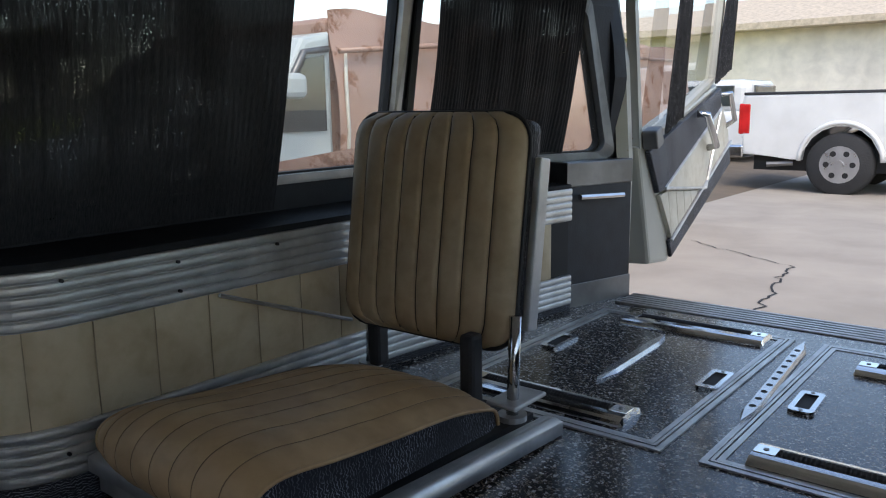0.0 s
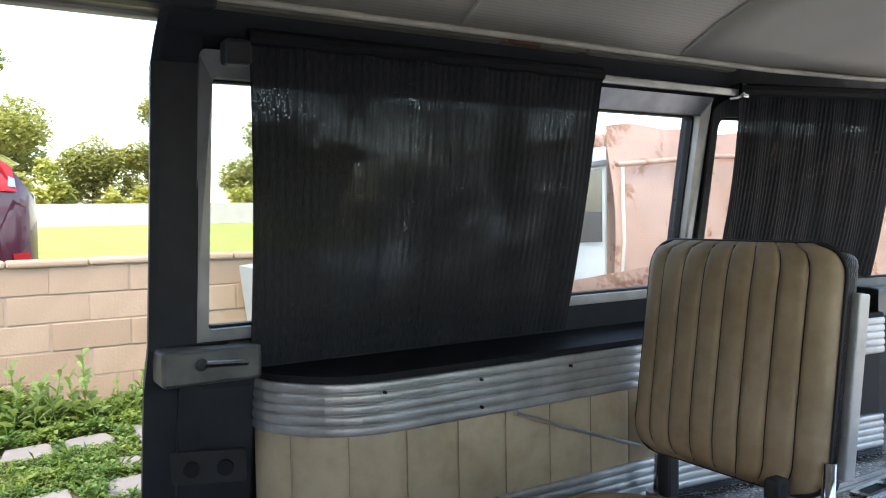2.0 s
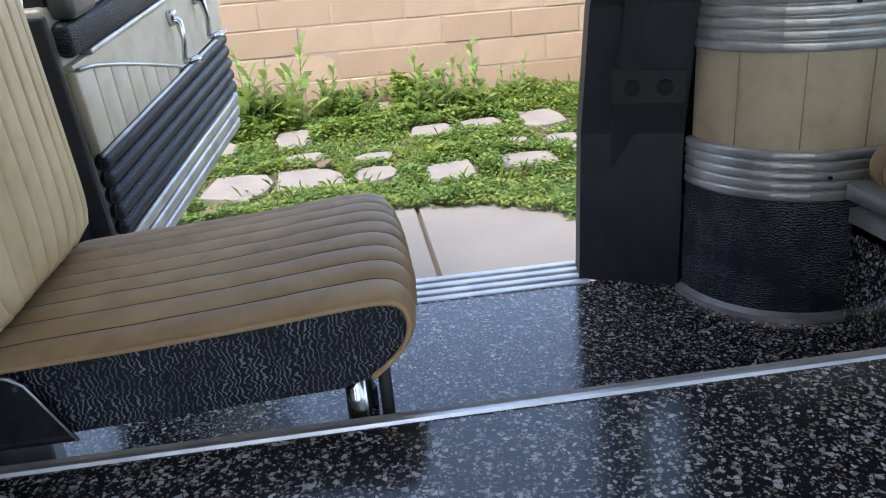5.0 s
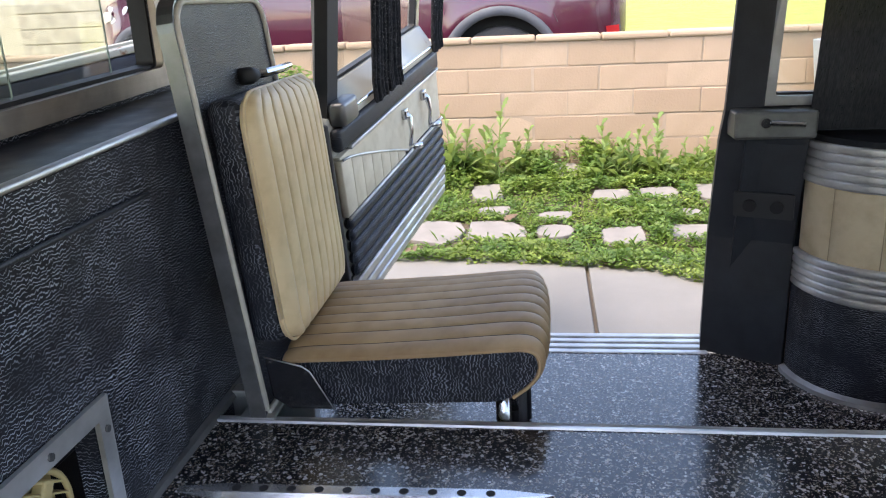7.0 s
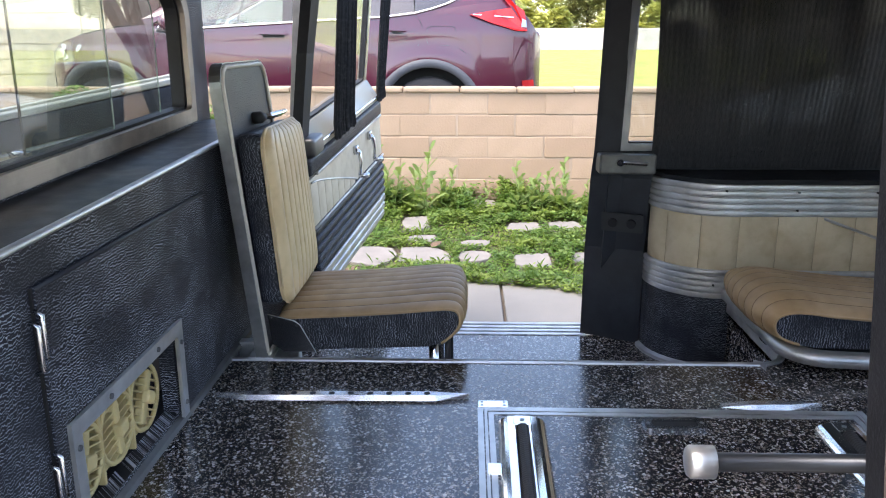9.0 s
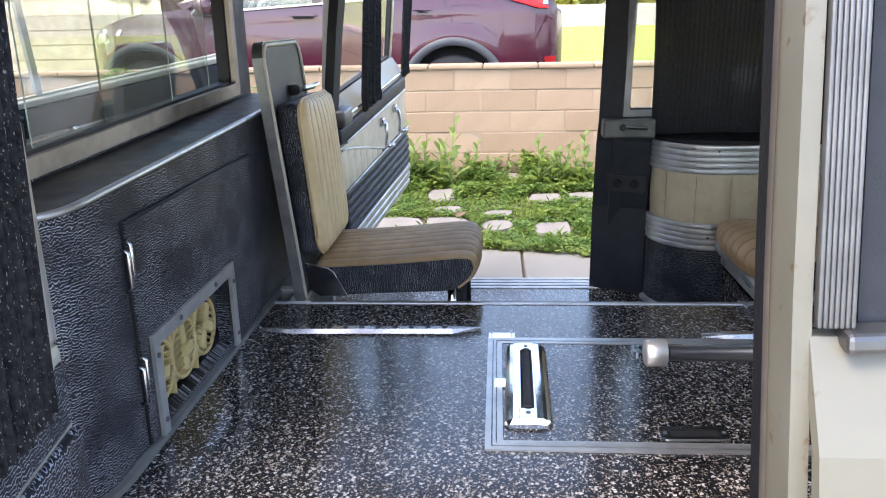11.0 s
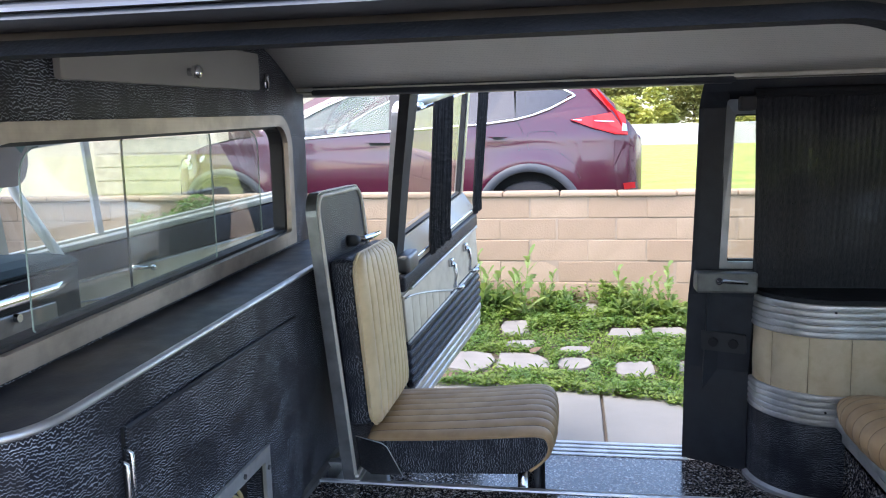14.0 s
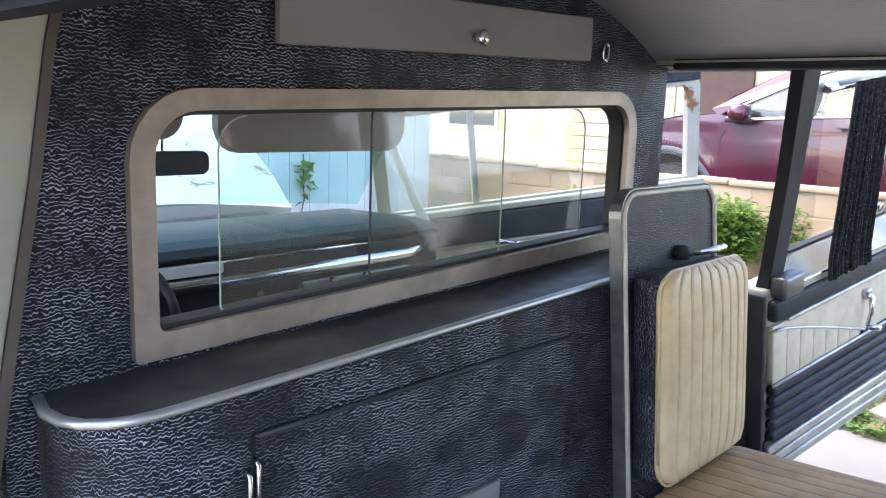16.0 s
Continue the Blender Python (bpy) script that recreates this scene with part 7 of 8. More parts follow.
random.seed(33)
for x, y, h in ((4.62, 0.97, 0.46), (4.60, 0.70, 0.46), (4.72, 0.55, 0.30), (4.62, 0.02, 0.36), (4.66, -0.12, 0.30), (4.62, -0.30, 0.38), (4.68, -0.52, 0.26), (4.70, 0.36, 0.22), (4.75, 1.30, 0.40), (4.75, 1.7, 0.45), (4.7, 2.7, 0.5)):
    tall_weed(x, y, h)
WITHERED = grained("withered leaf", (0.16, 0.10, 0.06), 0.8, scale=30, bump=0.2)
for x, y in ((3.42, 0.62), (3.45, 1.02), (3.30, -0.02), (3.22, 0.12), (4.80, -0.62), (4.84, -0.70), (4.78, -0.80), (4.45, 0.55), (3.9, 0.55)):
    vs, fs = [], []
    a = random.uniform(0, 6.28)
    lobed_leaf(vs, fs, Vector((x, y, ground_z(x, 0) + 0.045)), Vector((math.cos(a), math.sin(a), 0.1)) * 0.09, Vector((-math.sin(a), math.cos(a), 0)) * 1.4, 0.3)
    me = bpy.data.meshes.new("dead_leaf")
    me.from_pydata([tuple(v) for v in vs], [], fs)
    me.materials.append(WITHERED)
    tagged(new("dead_leaf", me), "curled brown dead leaf lying on the weeds", "leaf", "dead leaves")

# slump block wall
block_wall = thing("block_wall", "low tan concrete block wall with a thin cap", "wall", "", "structure", (5.04, 1.0, -0.5))
MORTAR = concrete("mortar", (0.39, 0.295, 0.21), 5)


def block_mat():
    m = Mat("tan concrete block", (0.5, 0.36, 0.24), 0.9)
    a = m.mix(m.random(), (0.375, 0.262, 0.172), (0.465, 0.340, 0.232))
    n1, n2 = m.noise(5, 5), m.noise(70, 3)
    m.color(m.mix(m.ramp(n1, [(0.3, (0.35, 0.35, 0.35)), (0.7, (0, 0, 0))]), a, (0.30, 0.215, 0.135)))
    m.bump(n2, 0.5, 0.004)
    return m.m


BLOCK = block_mat()
piece(block_wall, "core", block(4.9755, 5.10, -4.6, 9.2, -0.7, 0.365), MORTAR)
random.seed(3)
shapes = []
for k in range(3):
    bm = block(0.0, 0.13, -0.2068, 0.2068, -0.0765, 0.0765, 0.006, 2)
    for v in bm.verts:
        v.co.x += 0.004 * noise.noise((v.co.y * 9 + k * 7, v.co.z * 15, k))
        v.co.z += 0.003 * noise.noise((v.co.y * 6, k * 3.1, 2))
    o = part("block", bm, BLOCK)
    shapes.append(o.data)
    bpy.data.objects.remove(o)
for row_n in range(5):
    z = 0.282 - 0.158 * row_n
    for k in range(-11, 22):
        y = (0.042 if row_n % 2 == 0 else 0.262) + 0.42 * k + random.uniform(-0.006, 0.006)
        b = new("block", random.choice(shapes))
        b.matrix_basis = pose(4.972 + random.uniform(-0.003, 0.003), y, z, 0, 0, random.uniform(-0.3, 0.3))
        on(block_wall, b)
for k in range(-11, 22):
    c = piece(block_wall, "cap", block(4.952, 5.12, 0.248 + 0.413 * k - 0.204, 0.248 + 0.413 * k + 0.204, 0.362, 0.402, 0.013, 2), BLOCK)
    c.matrix_basis = Matrix.Translation((random.uniform(-0.003, 0.003), 0, random.uniform(-0.004, 0.004)))


# ---- purple car behind the wall ----
def car_paint(name, color):
    m = Mat(name, color, 0.25)
    m.b.inputs["Coat Weight"].default_value = 0.75
    m.b.inputs["Coat Roughness"].default_value = 0.04
    m.color(m.ramp(m.noise(2.5, 4), [(0.3, tuple(c * 0.85 for c in color)), (0.7, color)]))
    return m.m


MAROON = car_paint("maroon car paint", (0.066, 0.006, 0.021))
ARCH_GREY = grained("grey arch plastic", (0.075, 0.08, 0.09), 0.55, scale=10, amount=0.15)
CHROME_PALE = grained("bright car trim", (0.80, 0.80, 0.80), 0.22, 0.9, scale=20, amount=0.05, bump=0)
SEAT_GREY = grained("grey car upholstery", (0.10, 0.10, 0.105), 0.8, scale=20, amount=0.2)
GLASS_CAR = glass("pale tinted car glass", (0.62, 0.74, 0.72), 0.04, 1.5)
WHITE = car_paint("white car paint", (0.72, 0.72, 0.70))
REDLENS = grained("red lens", (0.55, 0.02, 0.02), 0.15, amount=0.2, bump=0)
TYRE = grained("tyre rubber", (0.02, 0.02, 0.021), 0.75, fine=40, bump=0.4, dist=0.01)
ALLOY = grained("alloy wheel", (0.55, 0.55, 0.56), 0.3, 0.9, amount=0.12)


def car_wheel(parent, x, y, z, r, face):
    """A wheel whose axle lies along x (face = side it shows)."""
    w = piece(parent, "wheel", tube([(x - 0.1, y, z), (x - 0.085, y, z), (x + 0.085, y, z), (x + 0.1, y, z)], [r * 0.94, r, r, r * 0.94], 28), TYRE, "black tyre", True)
    fx = x + face * 0.1
    on(w, part("rim", tube([(fx - 0.02 * face, y, z), (fx + 0.004 * face, y, z)], [r * 0.66, r * 0.64], 28), ALLOY))
    for k in range(8):
        a = 2 * math.pi * k / 8
        on(w, part("rim_hole", disc((fx + 0.005 * face, y + r * 0.42 * math.cos(a), z + r * 0.42 * math.sin(a)), (1, 0, 0), r * 0.10, 0.004, 10), DARK))
    on(w, part("hub", disc((fx + 0.01 * face, y, z), (1, 0, 0), r * 0.16, 0.03, 14), ALLOY))
    return w


suv = thing("parked_suv", "glossy maroon compact SUV parked beyond the block wall", "car", at=(6.7, 2.0, -0.28))
X0, X1 = 5.80, 7.60
BELT = ((-0.21, 0.72), (-0.17, 0.80), (-0.10, 0.90), (-0.02, 0.98), (0.08, 1.02), (0.30, 1.02), (0.84, 0.944), (1.085, 0.915), (1.875, 0.873), (2.49, 0.838), (2.90, 0.80), (3.02, 0.86), (3.3, 0.835), (3.6, 0.775), (3.82, 0.715), (3.96, 0.63), (4.06, 0.46))
ARCHES = (0.72, 3.44)


def flank(z, y=2.0):
    """How far the car's side lies inside its widest line, at a height and a place along it."""
    t = lerp(z, ((-0.1, 0.10), (0.10, 0.035), (0.33, 0.012), (0.50, 0.0), (0.66, 0.004), (0.695, 0.014), (0.79, 0.012), (0.86, 0.028), (0.95, 0.050), (1.42, 0.30)))
    for c in ARCHES:
        t -= 0.018 * max(0.0, 1 - abs(math.hypot(y - c, z - 0.12) - 0.47) / 0.10)
    tail, nose = max(0.0, 0.14 - y), max(0.0, y - 3.62)
    return t + 0.30 * (1 - math.sqrt(max(0.0, 1 - min(1.0, tail / 0.36) ** 2))) + 0.42 * (nose / 0.45) ** 2


def car_sides():
    for s in (1, -1):
        yield s, (lambda y, z, lift=0.0, s=s: (X0 + flank(z, y) - lift if s > 0 else X1 - flank(z, y) + lift, y, z))


for s, at in car_sides():
    own = bmesh.new()
    ysb = [-0.21, -0.19, -0.15, -0.10, -0.05, 0.02, 0.10, 0.18, 0.24]
    for c in ARCHES:
        ysb += [c - 0.44 * math.cos(math.pi * k / 18) for k in range(19)]
    ysb = sorted(ysb + [1.22 + 0.2 * k for k in range(9)] + [3.90, 3.93, 3.96, 3.99, 4.02, 4.04, 4.06])
    g = []
    for y in ysb:
        foot = 0.0
        for c in ARCHES:
            if abs(y - c) <= 0.4401:
                foot = max(foot, 0.12 + math.sqrt(max(0.0, 0.44 ** 2 - (y - c) ** 2)) if abs(y - c) < 0.425 else 0.0)
        top = lerp(y, BELT)
        g.append([own.verts.new(at(y, foot + (top - foot) * w)) for w in (0, 0.08, 0.2, 0.35, 0.5, 0.6, 0.68, 0.74, 0.8, 0.86, 0.92, 1)])
    for a, b in zip(g, g[1:]):
        for k in range(11):
            own.faces.new((a[k], b[k], b[k + 1], a[k + 1]))
    piece(suv, "body_side", own, MAROON, "maroon body side", True)

    def plate(name, pts, mat, label="", lift=0.003, parent=None, thick=0.012):
        bm = loft([[at(y, z, lift) for y, z in pts], [at(y, z, lift - thick) for y, z in pts]])
        return on(parent, part(name, bm, mat, None, label)) if parent else piece(suv, name, bm, mat, label)

    plate("windscreen_pillar", [(3.03, 0.845), (2.88, 0.945), (2.49, 1.125), (2.10, 1.285), (1.95, 1.33), (1.95, 1.40), (2.20, 1.345), (2.60, 1.19), (2.93, 1.01), (3.10, 0.90)], MAROON, "", 0.0)
    plate("quarter_panel", [(0.84, 0.944), (0.557, 1.028), (0.353, 1.14), (0.55, 1.27), (0.75, 1.32), (0.75, 1.40), (0.45, 1.38), (0.20, 1.24), (0.02, 1.05), (0.0, 0.98), (0.84, 0.935)], MAROON, "", 0.001)
    plate("roof_rail", [(1.98, 1.318), (1.98, 1.405), (0.70, 1.405), (0.70, 1.318)], MAROON, "", 0.0)
    plate("middle_pillar", [(1.92, 0.872), (1.94, 1.33), (1.85, 1.33), (1.84, 0.876)], RUBBER, "black middle pillar", 0.004)
    for pts, mat in (([(2.93, 0.822), (2.85, 0.915), (2.49, 1.10), (2.10, 1.265), (1.93, 1.32), (1.92, 0.876), (2.49, 0.845)], GLASS_CAR), ([(1.845, 0.876), (1.85, 1.32), (0.86, 1.32), (0.84, 0.948), (1.085, 0.92)], GLASS_DARK), ([(0.835, 0.950), (0.84, 1.32), (0.72, 1.30), (0.55, 1.255), (0.37, 1.145), (0.557, 1.036)], GLASS_DARK)):
        w = plate("side_window", pts, mat, "", 0.0, None, 0.006)
    chrome = [(0.56, 1.245), (0.362, 1.15), (0.345, 1.132), (0.38, 1.115), (0.557, 1.024), (0.70, 0.975), (0.84, 0.942), (1.085, 0.914), (1.875, 0.872), (2.49, 0.838), (2.90, 0.812), (2.965, 0.816), (2.94, 0.845), (2.86, 0.925), (2.49, 1.108), (2.10, 1.272)]
    piece(suv, "window_trim", tube([at(y, z, 0.006) for y, z in chrome], 0.011, 6), CHROME_PALE, "bright chrome window line", True)
    for line in ([(0.843, 0.94), (0.79, 0.88), (0.773, 0.83), (0.80, 0.70), (0.873, 0.53)], [(1.885, 0.868), (1.885, 0.5), (1.88, 0.05)], [(2.925, 0.80), (2.955, 0.74), (2.99, 0.66), (3.0, 0.3), (2.98, 0.05)], [(0.46, 0.66), (0.36, 0.58), (0.30, 0.45)]):
        piece(suv, "door_seam", tube([at(y, z, -0.002) for y, z in line], 0.0035, 5), DARK)
    for y0, y1, z in ((1.878, 2.13, 0.788), (0.903, 1.063, 0.815)):
        h = plate("door_handle", [(y0, z - 0.012), (y1, z - 0.006), (y1, z + 0.012), (y0 + 0.02, z + 0.018)], MAROON, "", 0.035, None, 0.014)
        plate("recess", [(y0 + 0.03, z - 0.034), (y1 - 0.05, z - 0.034), (y1 - 0.03, z + 0.0), (y0 + 0.02, z + 0.0)], DARK, "", 0.001, h)
    piece(suv, "fuel_flap_seam", tube([at(y, z, -0.001) for y, z in round_rect(0.235, 0.15, 0.035, 4, 0.616, 0.765) + round_rect(0.235, 0.15, 0.035, 4, 0.616, 0.765)[:1]], 0.0025, 5), DARK)
    for c in ARCHES:
        own = bmesh.new()
        rows = []
        for k in range(25):
            a = radians(-8 + 196 * k / 24)
            rows.append([own.verts.new(Vector(at(c + r * math.cos(a), 0.12 + r * math.sin(a), lift))) for r, lift in ((0.462, 0.0), (0.455, 0.014), (0.41, 0.016), (0.392, 0.006), (0.392, -0.06))])
        for a, b in zip(rows, rows[1:]):
            for k in range(4):
                own.faces.new((a[k], b[k], b[k + 1], a[k + 1]))
        piece(suv, "arch_trim", own, ARCH_GREY, "grey plastic wheel arch trim", True)
        car_wheel(suv, X0 + 0.13 if s > 0 else X1 - 0.13, c, 0.075, 0.36, -s)
    lamp = plate("tail_light", [(0.382, 0.932), (0.20, 0.962), (0.05, 0.985), (0.11, 1.06), (0.19, 1.15), (0.245, 1.215), (0.20, 1.215), (0.13, 1.145), (0.02, 1.01), (-0.06, 0.96), (-0.085, 0.80), (0.009, 0.806), (0.20, 0.862)], REDLENS, "red tail light", 0.030, None, 0.07)
    plate("clear_lens", [(-0.035, 0.835), (-0.04, 0.90), (-0.075, 0.885), (-0.08, 0.83)], ALLOY, "clear reversing lens", 0.032, lamp)
    plate("lens_rib", [(0.36, 0.930), (0.03, 0.905), (0.03, 0.912), (0.36, 0.936)], CHROME_PALE, "", 0.032, lamp)
    plate("bumper_corner", [(0.02, 0.76), (-0.06, 0.75), (-0.14, 0.70), (-0.16, 0.42), (-0.10, 0.34), (0.0, 0.36), (0.03, 0.55)], MAROON, "glossy bumper corner", 0.006, None, 0.03)
    head = plate("headlight", [(3.60, 0.70), (3.62, 0.655), (3.78, 0.575), (3.98, 0.545), (4.02, 0.575), (3.93, 0.655), (3.80, 0.705)], ALLOY, "clear wraparound headlight", 0.010, None, 0.04)
    plate("lamp_bowl", [(3.76, 0.665), (3.78, 0.60), (3.90, 0.575), (3.93, 0.61), (3.86, 0.67)], CHROME_PALE, "bright lamp bowl", 0.016, head)
    plate("reflector", [(-0.05, 0.405), (-0.15, 0.41), (-0.155, 0.36), (-0.06, 0.352)], REDLENS, "red bumper reflector", 0.014, None, 0.03)
    m = piece(suv, "mirror", loft([[(X0 - 0.03 - 0.17 * q if s > 0 else X1 + 0.03 + 0.17 * q, 2.80 + dy * r, 0.875 + dz * r) for dy, dz in round_rect(0.15, 0.125, 0.045, 4)] for q, r in ((0.0, 0.75), (0.25, 1.0), (0.8, 1.0), (1.0, 0.8))]), MAROON, "maroon door mirror", True)
    on(m, part("mirror_base", block(min(X0 + 0.02, X0 - 0.12) if s > 0 else X1 - 0.02, X0 + 0.04 if s > 0 else X1 + 0.12, 2.74, 2.92, 0.795, 0.83, 0.012, 2), RUBBER, None, "black mirror foot"))

own = bmesh.new()
rows = []
for y, z, w in ((-0.12, 0.98, 0.16), (0.0, 1.06, 0.22), (0.2, 1.24, 0.26), (0.45, 1.375, 0.275), (0.8, 1.42, 0.285), (1.4, 1.445, 0.29), (1.95, 1.425, 0.285), (2.2, 1.345, 0.265)):
    rows.append([own.verts.new((X0 + w + (X1 - X0 - 2 * w) * k / 8, y, z + 0.03 * math.sin(math.pi * k / 8))) for k in range(9)])
for a, b in zip(rows, rows[1:]):
    for k in range(8):
        own.faces.new((a[k], b[k], b[k + 1], a[k + 1]))
piece(suv, "roof", own, MAROON, "", True)
own = bmesh.new()
rows = []
for y, z, w in ((3.05, 0.86, 0.05), (3.3, 0.85, 0.04), (3.6, 0.79, 0.05), (3.82, 0.725, 0.13), (3.96, 0.64, 0.26), (4.06, 0.47, 0.40), (4.07, 0.05, 0.42)):
    rows.append([own.verts.new((X0 + w + (X1 - X0 - 2 * w) * k / 8, y, z + 0.05 * math.sin(math.pi * k / 8))) for k in range(9)])
for a, b in zip(rows, rows[1:]):
    for k in range(8):
        own.faces.new((a[k], b[k], b[k + 1], a[k + 1]))
piece(suv, "bonnet", own, MAROON, "", True)
w = piece(suv, "windscreen", loft([[(X0 + 0.10, 3.02, 0.88), (X1 - 0.10, 3.02, 0.88), (X1 - 0.28, 2.2, 1.345), (X0 + 0.28, 2.2, 1.345)], [(X0 + 0.10, 3.01, 0.87), (X1 - 0.10, 3.01, 0.87), (X1 - 0.28, 2.19, 1.335), (X0 + 0.28, 2.19, 1.335)]]), GLASS_CAR)
piece(suv, "tailgate", block(X0 + 0.22, X1 - 0.22, -0.205, -0.10, 0.1, 0.80, 0.03), MAROON)
piece(suv, "underbody", block(X0 + 0.25, X1 - 0.25, -0.1, 3.9, -0.1, 0.45), DARK)
for c in ARCHES:
    piece(suv, "wheel_liner", block(X0 + 0.20, X1 - 0.20, c - 0.46, c + 0.46, -0.05, 0.60, 0.02), DARK)
for x in (X0 + 0.45, X1 - 0.45):
    for y in (1.95, 0.95):
        st = piece(suv, "car_seat", block(x - 0.24, x + 0.24, y - 0.28, y - 0.12, 0.4, 1.04, 0.05, 3), SEAT_GREY, "grey car seat")
        on(st, part("headrest", block(x - 0.12, x + 0.12, y - 0.30, y - 0.20, 1.08, 1.22, 0.04, 3), SEAT_GREY))
piece(suv, "dashboard", block(X0 + 0.2, X1 - 0.2, 2.6, 3.0, 0.5, 0.84, 0.05, 3), RUBBER)
ring_line = [(0.19 * math.cos(a), 0.19 * math.sin(a), 0) for a in (2 * math.pi * k / 24 for k in range(25))]
on(suv, put(part("steering_wheel", tube(ring_line, 0.016, 8), RUBBER, None, "", True), pose(X0 + 0.45, 2.46, 0.92, -62, 0, 0)))

# ---- white pickup on the drive ----
truck = thing("pickup_truck", "white pickup truck parked across the driveway", "truck", at=(1.0, -11.6, -0.6))
TY, TX = -10.25, 3.6
side = [(3.6, -0.10), (3.0, -0.12)] + [(2.44 + 0.46 * math.cos(radians(a)), -0.16 + 0.46 * math.sin(radians(a))) for a in range(0, 181, 20)] + [(0.2, -0.18), (-0.95 + 0.46, -0.18)] + [(-0.95 + 0.46 * math.cos(radians(a)), -0.16 + 0.46 * math.sin(radians(a))) for a in range(0, 181, 20)] + [(-1.75, -0.15), (-1.75, 0.35), (-1.6, 0.5), (-0.5, 0.6), (0.2, 0.66), (3.62, 0.66), (3.66, 0.4)]
piece(truck, "body", slab(side, "xz", TY - 1.75, TY, 0.03), WHITE, "white body")
cab = [(0.75, 0.64), (0.75, 1.15), (0.55, 1.2), (-0.35, 1.2), (-0.95, 0.62)]
piece(truck, "cab", slab(cab, "xz", TY - 1.65, TY - 0.1, 0.04), WHITE, "white cab")
piece(truck, "cab_window", slab([(0.66, 0.70), (0.66, 1.1), (0.1, 1.12), (0.1, 0.70)], "xz", TY - 0.12, TY - 0.095), GLASS_DARK)
piece(truck, "bed_rail", block(0.8, 3.62, TY - 0.09, TY + 0.004, 0.655, 0.69, 0.01), RUBBER, "black bed rail")
piece(truck, "tail_light", block(3.52, 3.675, TY - 0.12, TY + 0.005, 0.16, 0.55, 0.02), REDLENS, "red tail light")
piece(truck, "bumper", block(3.6, 3.82, TY - 1.7, TY - 0.02, -0.15, 0.02, 0.03), CHROME, "chrome step bumper")
piece(truck, "arch_lip", tube([(2.44 + 0.47 * math.cos(radians(a)), TY + 0.005, -0.16 + 0.47 * math.sin(radians(a))) for a in range(0, 181, 12)], 0.03, 6), WHITE, "", True)
piece(truck, "exhaust", tube([(3.0, TY - 0.1, -0.2), (3.3, TY - 0.02, -0.22)], 0.035, 8), DULL)
for x in (2.44, -0.95):
    for y, face in ((TY - 0.12, 1), (TY - 1.6, -1)):
        w = piece(truck, "wheel", tube([(x, y - 0.12, -0.20), (x, y - 0.10, -0.20), (x, y + 0.10, -0.20), (x, y + 0.12, -0.20)], [0.35, 0.385, 0.385, 0.35], 28), TYRE, "black tyre", True)
        fy = y + face * 0.12
        on(w, part("rim", tube([(x, fy - 0.03 * face, -0.20), (x, fy + 0.004 * face, -0.20)], [0.235, 0.225], 28), ALLOY))
        for k in range(6):
            a = 2 * math.pi * k / 6
            on(w, part("rim_hole", disc((x + 0.15 * math.cos(a), fy + 0.006 * face, -0.20 + 0.15 * math.sin(a)), (0, 1, 0), 0.035, 0.004, 10), DARK))
        on(w, part("hub", disc((x, fy + 0.012 * face, -0.20), (0, 1, 0), 0.055, 0.03, 14), ALLOY))
piece(truck, "underbody", block(-1.6, 3.5, TY - 1.6, TY - 0.15, -0.3, 0.0), DARK)

# second car behind the pickup
far = thing("parked_car", "white wagon parked behind the pickup", "car", at=(5.6, -14.2, -0.6))
piece(far, "body", block(4.55, 8.6, -15.2, -13.5, -0.3, 0.42, 0.12, 3), WHITE)
piece(far, "cabin", block(4.65, 7.4, -15.1, -13.6, 0.4, 0.95, 0.14, 3), WHITE)
piece(far, "rear_window", block(4.6, 4.7, -14.9, -13.85, 0.5, 0.85, 0.02), GLASS_DARK)
piece(far, "side_window", block(4.9, 7.2, -13.62, -13.58, 0.5, 0.85, 0.01), GLASS_DARK)
piece(far, "tail_light", block(4.5, 4.62, -13.7, -13.48, 0.05, 0.45, 0.02), REDLENS)
for x in (5.4, 7.8):
    piece(far, "wheel", disc((x, -13.6, -0.27), (0, 1, 0), 0.33, 0.22, 24), TYRE)

# ---- rusty old van with a white cab beside the vehicle ----
van = thing("rusty_van", "old van with rust-brown body panels and faded white cab", "van", at=(4.0, -4.6, -0.58))
VX0, VX1 = 3.2, 4.9
own = bmesh.new()
n, mm = 70, 22
g = []
for i in range(n + 1):
    y = -2.66 - 4.6 * i / n
    rowv = []
    for j in range(mm + 1):
        z = -0.15 + 1.22 * j / mm
        rowv.append(own.verts.new((VX0 - 0.05 * math.sin(math.pi * j / mm) + 0.05 * noise.noise((y * 2.2, z * 2.5, 1)) + 0.02 * noise.noise((y * 6, z * 4, 3)), y, z + 0.03 * noise.noise((y * 3, 7, 1)) * (j == mm))))
    g.append(rowv)
for i in range(n):
    for j in range(mm):
        own.faces.new((g[i][j], g[i + 1][j], g[i + 1][j + 1], g[i][j + 1]))
piece(van, "side_panel", own, RUSTY, "dented rust-brown side panel", True)
piece(van, "box", block(VX0 + 0.06, VX1, -7.26, -2.68, -0.15, 1.04, 0.03), RUSTY, "rust-brown body")
piece(van, "roof_rail", tube([(VX0 - 0.06, -2.66, 0.86), (VX0 - 0.07, -3.4, 0.92), (VX0 - 0.06, -4.6, 0.95), (VX0 - 0.06, -7.2, 0.95)], 0.014, 8), RUSTY, "bent rail", True)
cabl = [(-1.25, -0.1), (-1.2, 0.32), (-2.16, 0.44), (-2.48, 0.92), (-2.66, 0.96), (-2.66, -0.15)]
